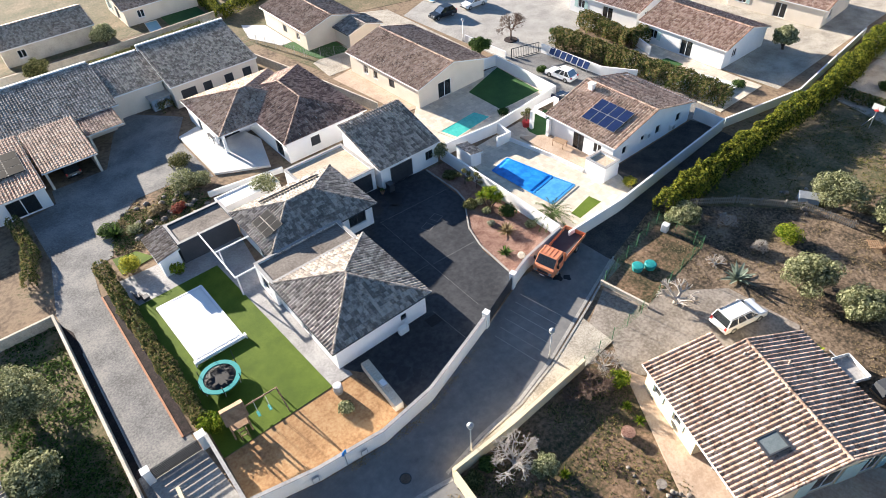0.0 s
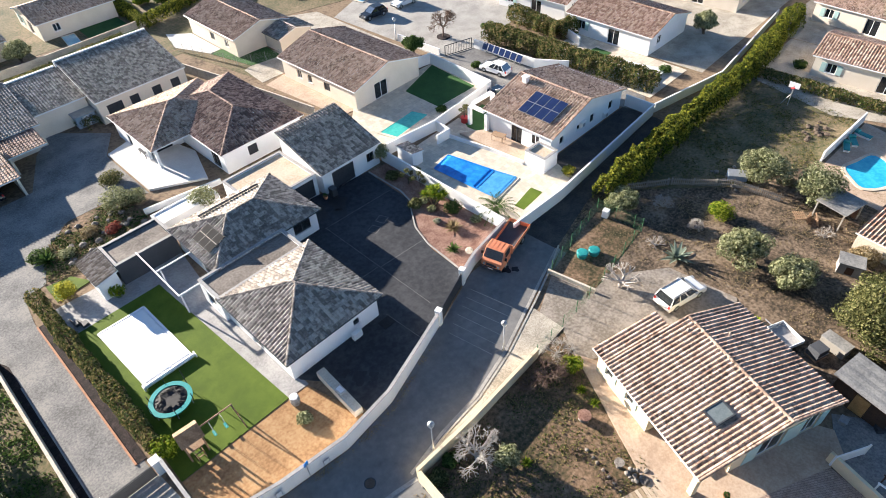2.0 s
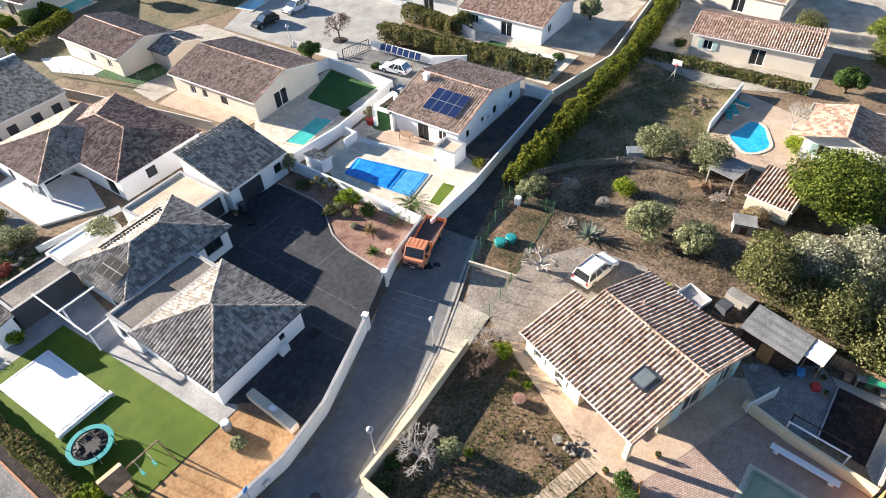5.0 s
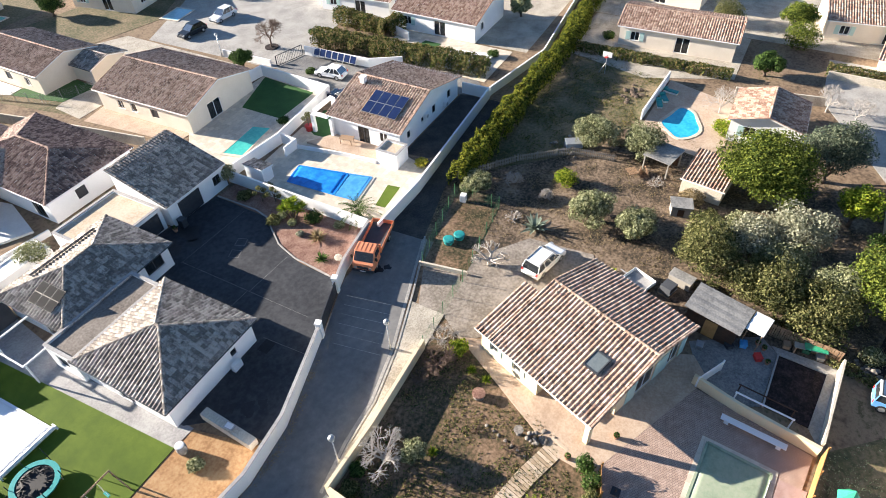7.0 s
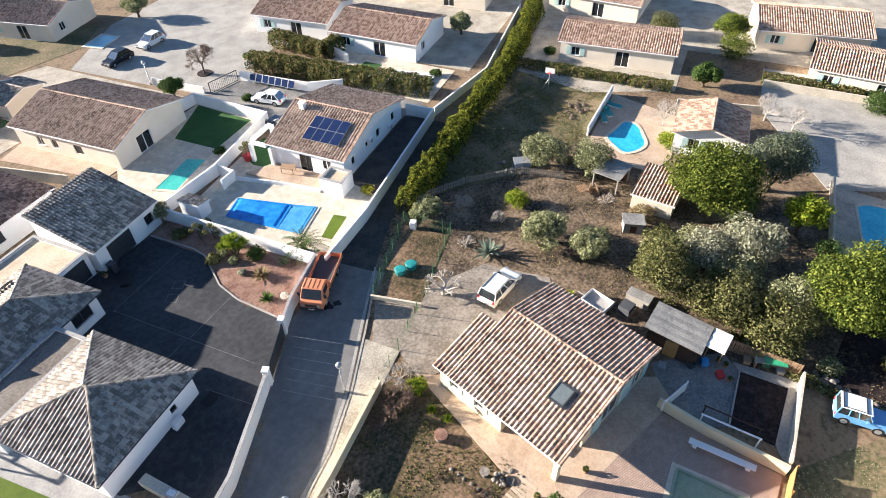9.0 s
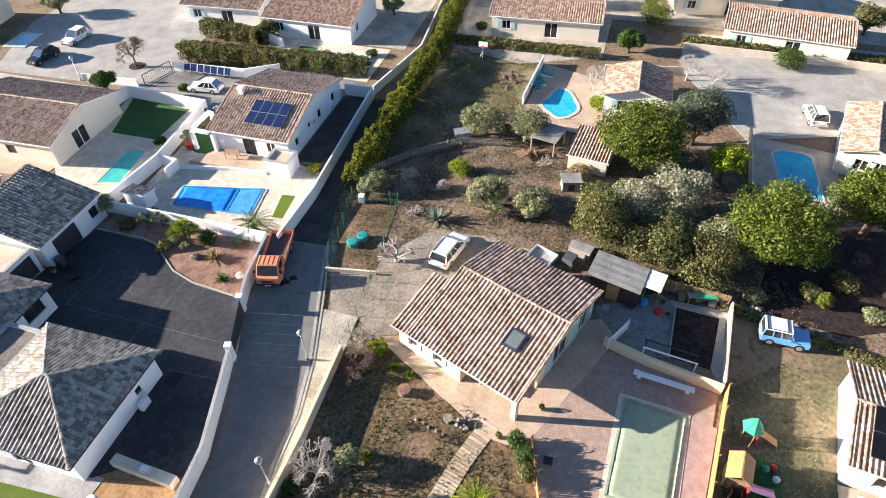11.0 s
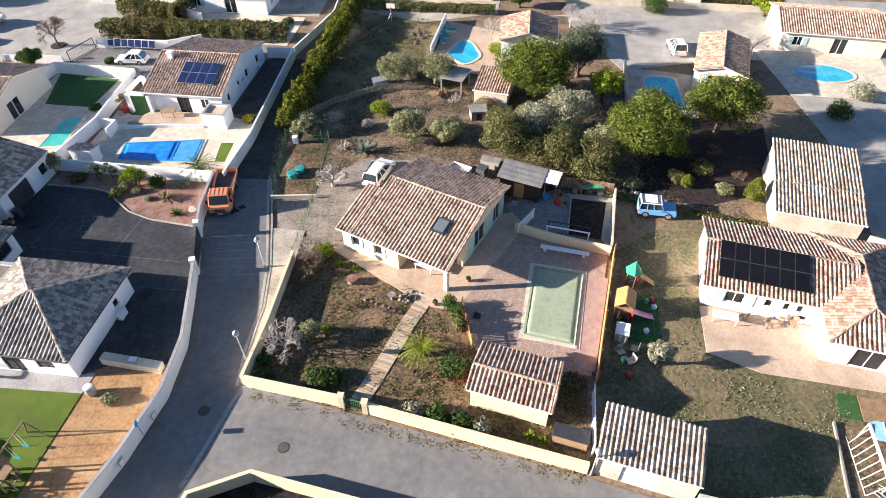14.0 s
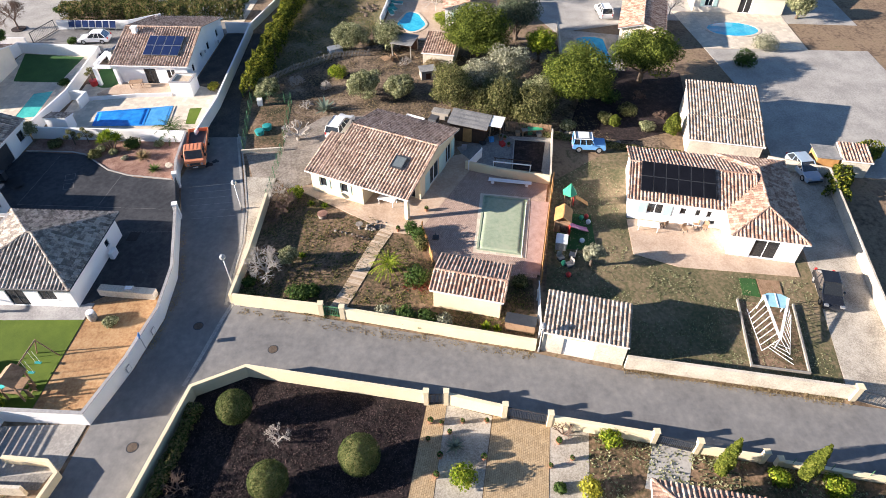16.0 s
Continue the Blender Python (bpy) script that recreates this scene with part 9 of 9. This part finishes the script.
box_thing("wood_pile", 41.2, -0.6, -14, (("timber_block", -0.5, 0.5, -1.0, 1.0, 0, 0.9, "wood_grey"), ("sheet_cover", -0.55, 0.55, -1.05, 1.05, 0.901, 0.95, "corrugated")), "stack of old timber behind the shed", "wood pile")
box_thing("white_cabinet", 43.0, 21.3, 10, (("body", -0.3, 0.3, -0.3, 0.3, 0.05, 0.9, "white_paint"), ("door", -0.32, -0.302, -0.26, 0.26, 0.12, 0.84, "white_paint")), "white cabinet inside the mesh fence", "cabinet")
box_thing("parasol_base", 20.6, -1.0, 0, (("base", -0.3, 0.3, -0.3, 0.3, 0.06, 0.16, "dark_metal"), ("tube_socket", -0.05, 0.05, -0.05, 0.05, 0.161, 0.6, "dark_metal")), "dark parasol base on the pavers", "parasol base")
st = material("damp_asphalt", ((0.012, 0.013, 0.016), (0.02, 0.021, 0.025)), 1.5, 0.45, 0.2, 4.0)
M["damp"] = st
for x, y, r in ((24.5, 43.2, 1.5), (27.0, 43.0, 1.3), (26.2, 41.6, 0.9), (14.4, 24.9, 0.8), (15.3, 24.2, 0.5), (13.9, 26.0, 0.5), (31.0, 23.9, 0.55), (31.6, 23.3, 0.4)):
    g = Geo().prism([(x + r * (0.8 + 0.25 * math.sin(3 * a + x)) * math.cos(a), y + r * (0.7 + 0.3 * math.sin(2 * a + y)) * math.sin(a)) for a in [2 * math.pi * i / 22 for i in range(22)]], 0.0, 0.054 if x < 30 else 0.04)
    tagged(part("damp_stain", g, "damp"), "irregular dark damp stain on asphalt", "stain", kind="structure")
mk = thing("chalk_marking", pose(27.6, 37.4, 0.051, 0, 0, 20), "faint pale square marks on the driveway", "marking", kind="structure")
for x in (-0.9, 0.7):
    part("chalk_square", Geo().box(x - 0.5, x + 0.5, -0.5, -0.46, 0, 0.003).box(x - 0.5, x + 0.5, 0.46, 0.5, 0, 0.003).box(x - 0.5, x - 0.46, -0.46, 0.46, 0, 0.003).box(x + 0.46, x + 0.5, -0.46, 0.46, 0, 0.003), "asphalt", mk)
tagged(part("gutter_strip", Geo().prism([(36.2, 22.3), (23.9, 18.25), (19.2, 17.2), (15.4, 17.0), (11.7, 16.4), (11.7, 16.15), (15.4, 16.75), (19.2, 16.95), (23.9, 18.0), (36.2, 22.05)], -0.1, 0.04), "concrete"), "pale concrete gutter along the lane", "gutter", kind="structure")
tagged(part("gutter_strip", Geo().prism([(11.8, 15.9), (10.1, 16.25), (6.8, 16.75), (3.7, 17.25), (3.6, 16.95), (6.8, 16.45), (10.1, 15.95), (11.7, 15.6)], -0.1, 0.042), "concrete"), "pale concrete gutter across the junction", "gutter", kind="structure")
pbox = thing("street_sign", pose(6.9, 21.2, 0), "small blue sign on a post by the white wall", "sign")
part("post", Geo().tube((0, 0, 0), (0, 0, 1.9), 0.03, n=6), "grey_metal", pbox)
part("plate", Geo().box(-0.2, 0.2, -0.02, 0.02, 1.6, 2.0), "blue_sheet", pbox, at=pose(0, 0, 0, 0, 0, 20))
for x, y in ((4.6, 21.55), (8.2, 21.05)):
    box_thing("meter_box", x, y - 0.12, -6, (("case", -0.25, 0.25, -0.03, 0.03, 0.4, 1.0, "grey_metal"), ("plate", -0.2, 0.2, -0.036, -0.031, 0.45, 0.95, "white_paint")), "grey meter box set in the white wall", "meter box", "meter boxes")

# ---- low growth ----
scatter("weed_tufts", [(11.6, 15), (8.6, -9), (10, -9.6), (15.5, -9.6), (18, -1.5), (22, 3), (27, 13.4), (25, 15.6)], 7000, 0.06, "photinia_leaf", "scattered green weeds on garden earth", 0.06, seed=2)
scatter("dry_tufts", [(36.5, 22), (41, 13), (41.5, 7), (38.5, -13), (36, -20), (62, -15), (64, 8), (48, 22), (44, 24)], 12000, 0.045, "dry_leaf", "dry leaf litter and grass in the orchard", 0.06, seed=3)
scatter("grass_tufts", [(47.7, 22.3), (56, 13.6), (64.5, 9.5), (76, 9), (78, 22), (63, 24)], 7000, 0.06, "photinia_leaf", "rough grass tufts of the meadow", 0.08, seed=4)
scatter("grass_tufts", [(36, -20), (29.4, -12.8), (9, -10.6), (7, -16), (4.8, -32), (16.4, -33.4), (17.0, -23.2), (18.7, -18.8), (24, -18.6)], 9000, 0.05, "olive_leaf", "sparse grass tufts of the east lawn", 0.05, seed=5)
scatter("dry_tufts", [(6.9, -16.4), (6.5, -16.4), (4.3, -32.3), (4.75, -32.3)], 900, 0.06, "dry_leaf", "dry weeds along the foot of the wall", 0.07, seed=6)
scatter("dry_tufts", [(11.3, 14.8), (10.9, 15), (7.7, -9.3), (8.0, -9.4)], 1200, 0.06, "dry_leaf", "dry weeds along the foot of the cream wall", 0.05, seed=7)
scatter("grass_tufts", [(-5.2, 26), (-5.2, 48.8), (-20, 48.8), (-20, 26)], 7000, 0.09, "green_leaf", "rough grass under the olive tree", 0.08, seed=8)
scatter("dry_tufts", [(1.7, 54.3), (3.3, 58.9), (6.7, 61.9), (12.4, 61.3), (12.6, 56.5), (6, 53)], 2600, 0.09, "dry_leaf", "dry grasses of the rock garden", 0.12, seed=11)
scatter("weed_tufts", [(1.7, 54.3), (3.3, 58.9), (6.7, 61.9), (12.4, 61.3), (12.6, 56.5), (6, 53)], 1800, 0.09, "green_leaf", "low green plants of the rock garden", 0.12, seed=12)
scatter("mulch_chips", [(2.7, 15.4), (4.4, 12.4), (2.7, -1.0), (-6, 0), (-12, 0.6), (-12, 17), (-5.2, 16.6)], 22000, 0.055, "chip", "loose dark bark chips of the mulched garden", 0.03, seed=13)
scatter("verge_litter", [(11.0, 15.0), (10.5, 15.1), (7.2, -9.2), (7.9, -9.5)], 2600, 0.05, "dry_leaf", "dry leaves along the cream wall", 0.02, seed=14)
scatter("verge_litter", [(6.6, -16.2), (6.1, -16.3), (3.9, -32.4), (4.5, -32.4)], 2400, 0.05, "dry_leaf", "dry leaves along the weathered wall", 0.02, seed=15)
scatter("verge_litter", [(5.4, 21.5), (5.4, 20.9), (10, 20.3), (14.8, 20.8), (22, 23.4), (22, 23.8), (14.6, 21.2), (10, 20.8)], 1600, 0.05, "dry_leaf", "dry leaves along the white wall", 0.02, seed=16)
scatter("red_groundcover", [(13.9, 1.8), (13.6, -0.6), (15, -1), (15.4, 1.2)], 300, 0.06, "red_leaf", "patch of red ground cover", 0.05, seed=9)
scatter("weed_tufts", [(1.1, -12.8), (-2, -34), (-8, -34), (-6, -12)], 3000, 0.08, "olive_leaf", "weeds of the front garden", 0.08, seed=10)

# ---- single roof tiles ----
for me, roof, m in PIECES:
    ob = new("roof_tile", me)
    ob.parent = roof
    ob.matrix_basis = m
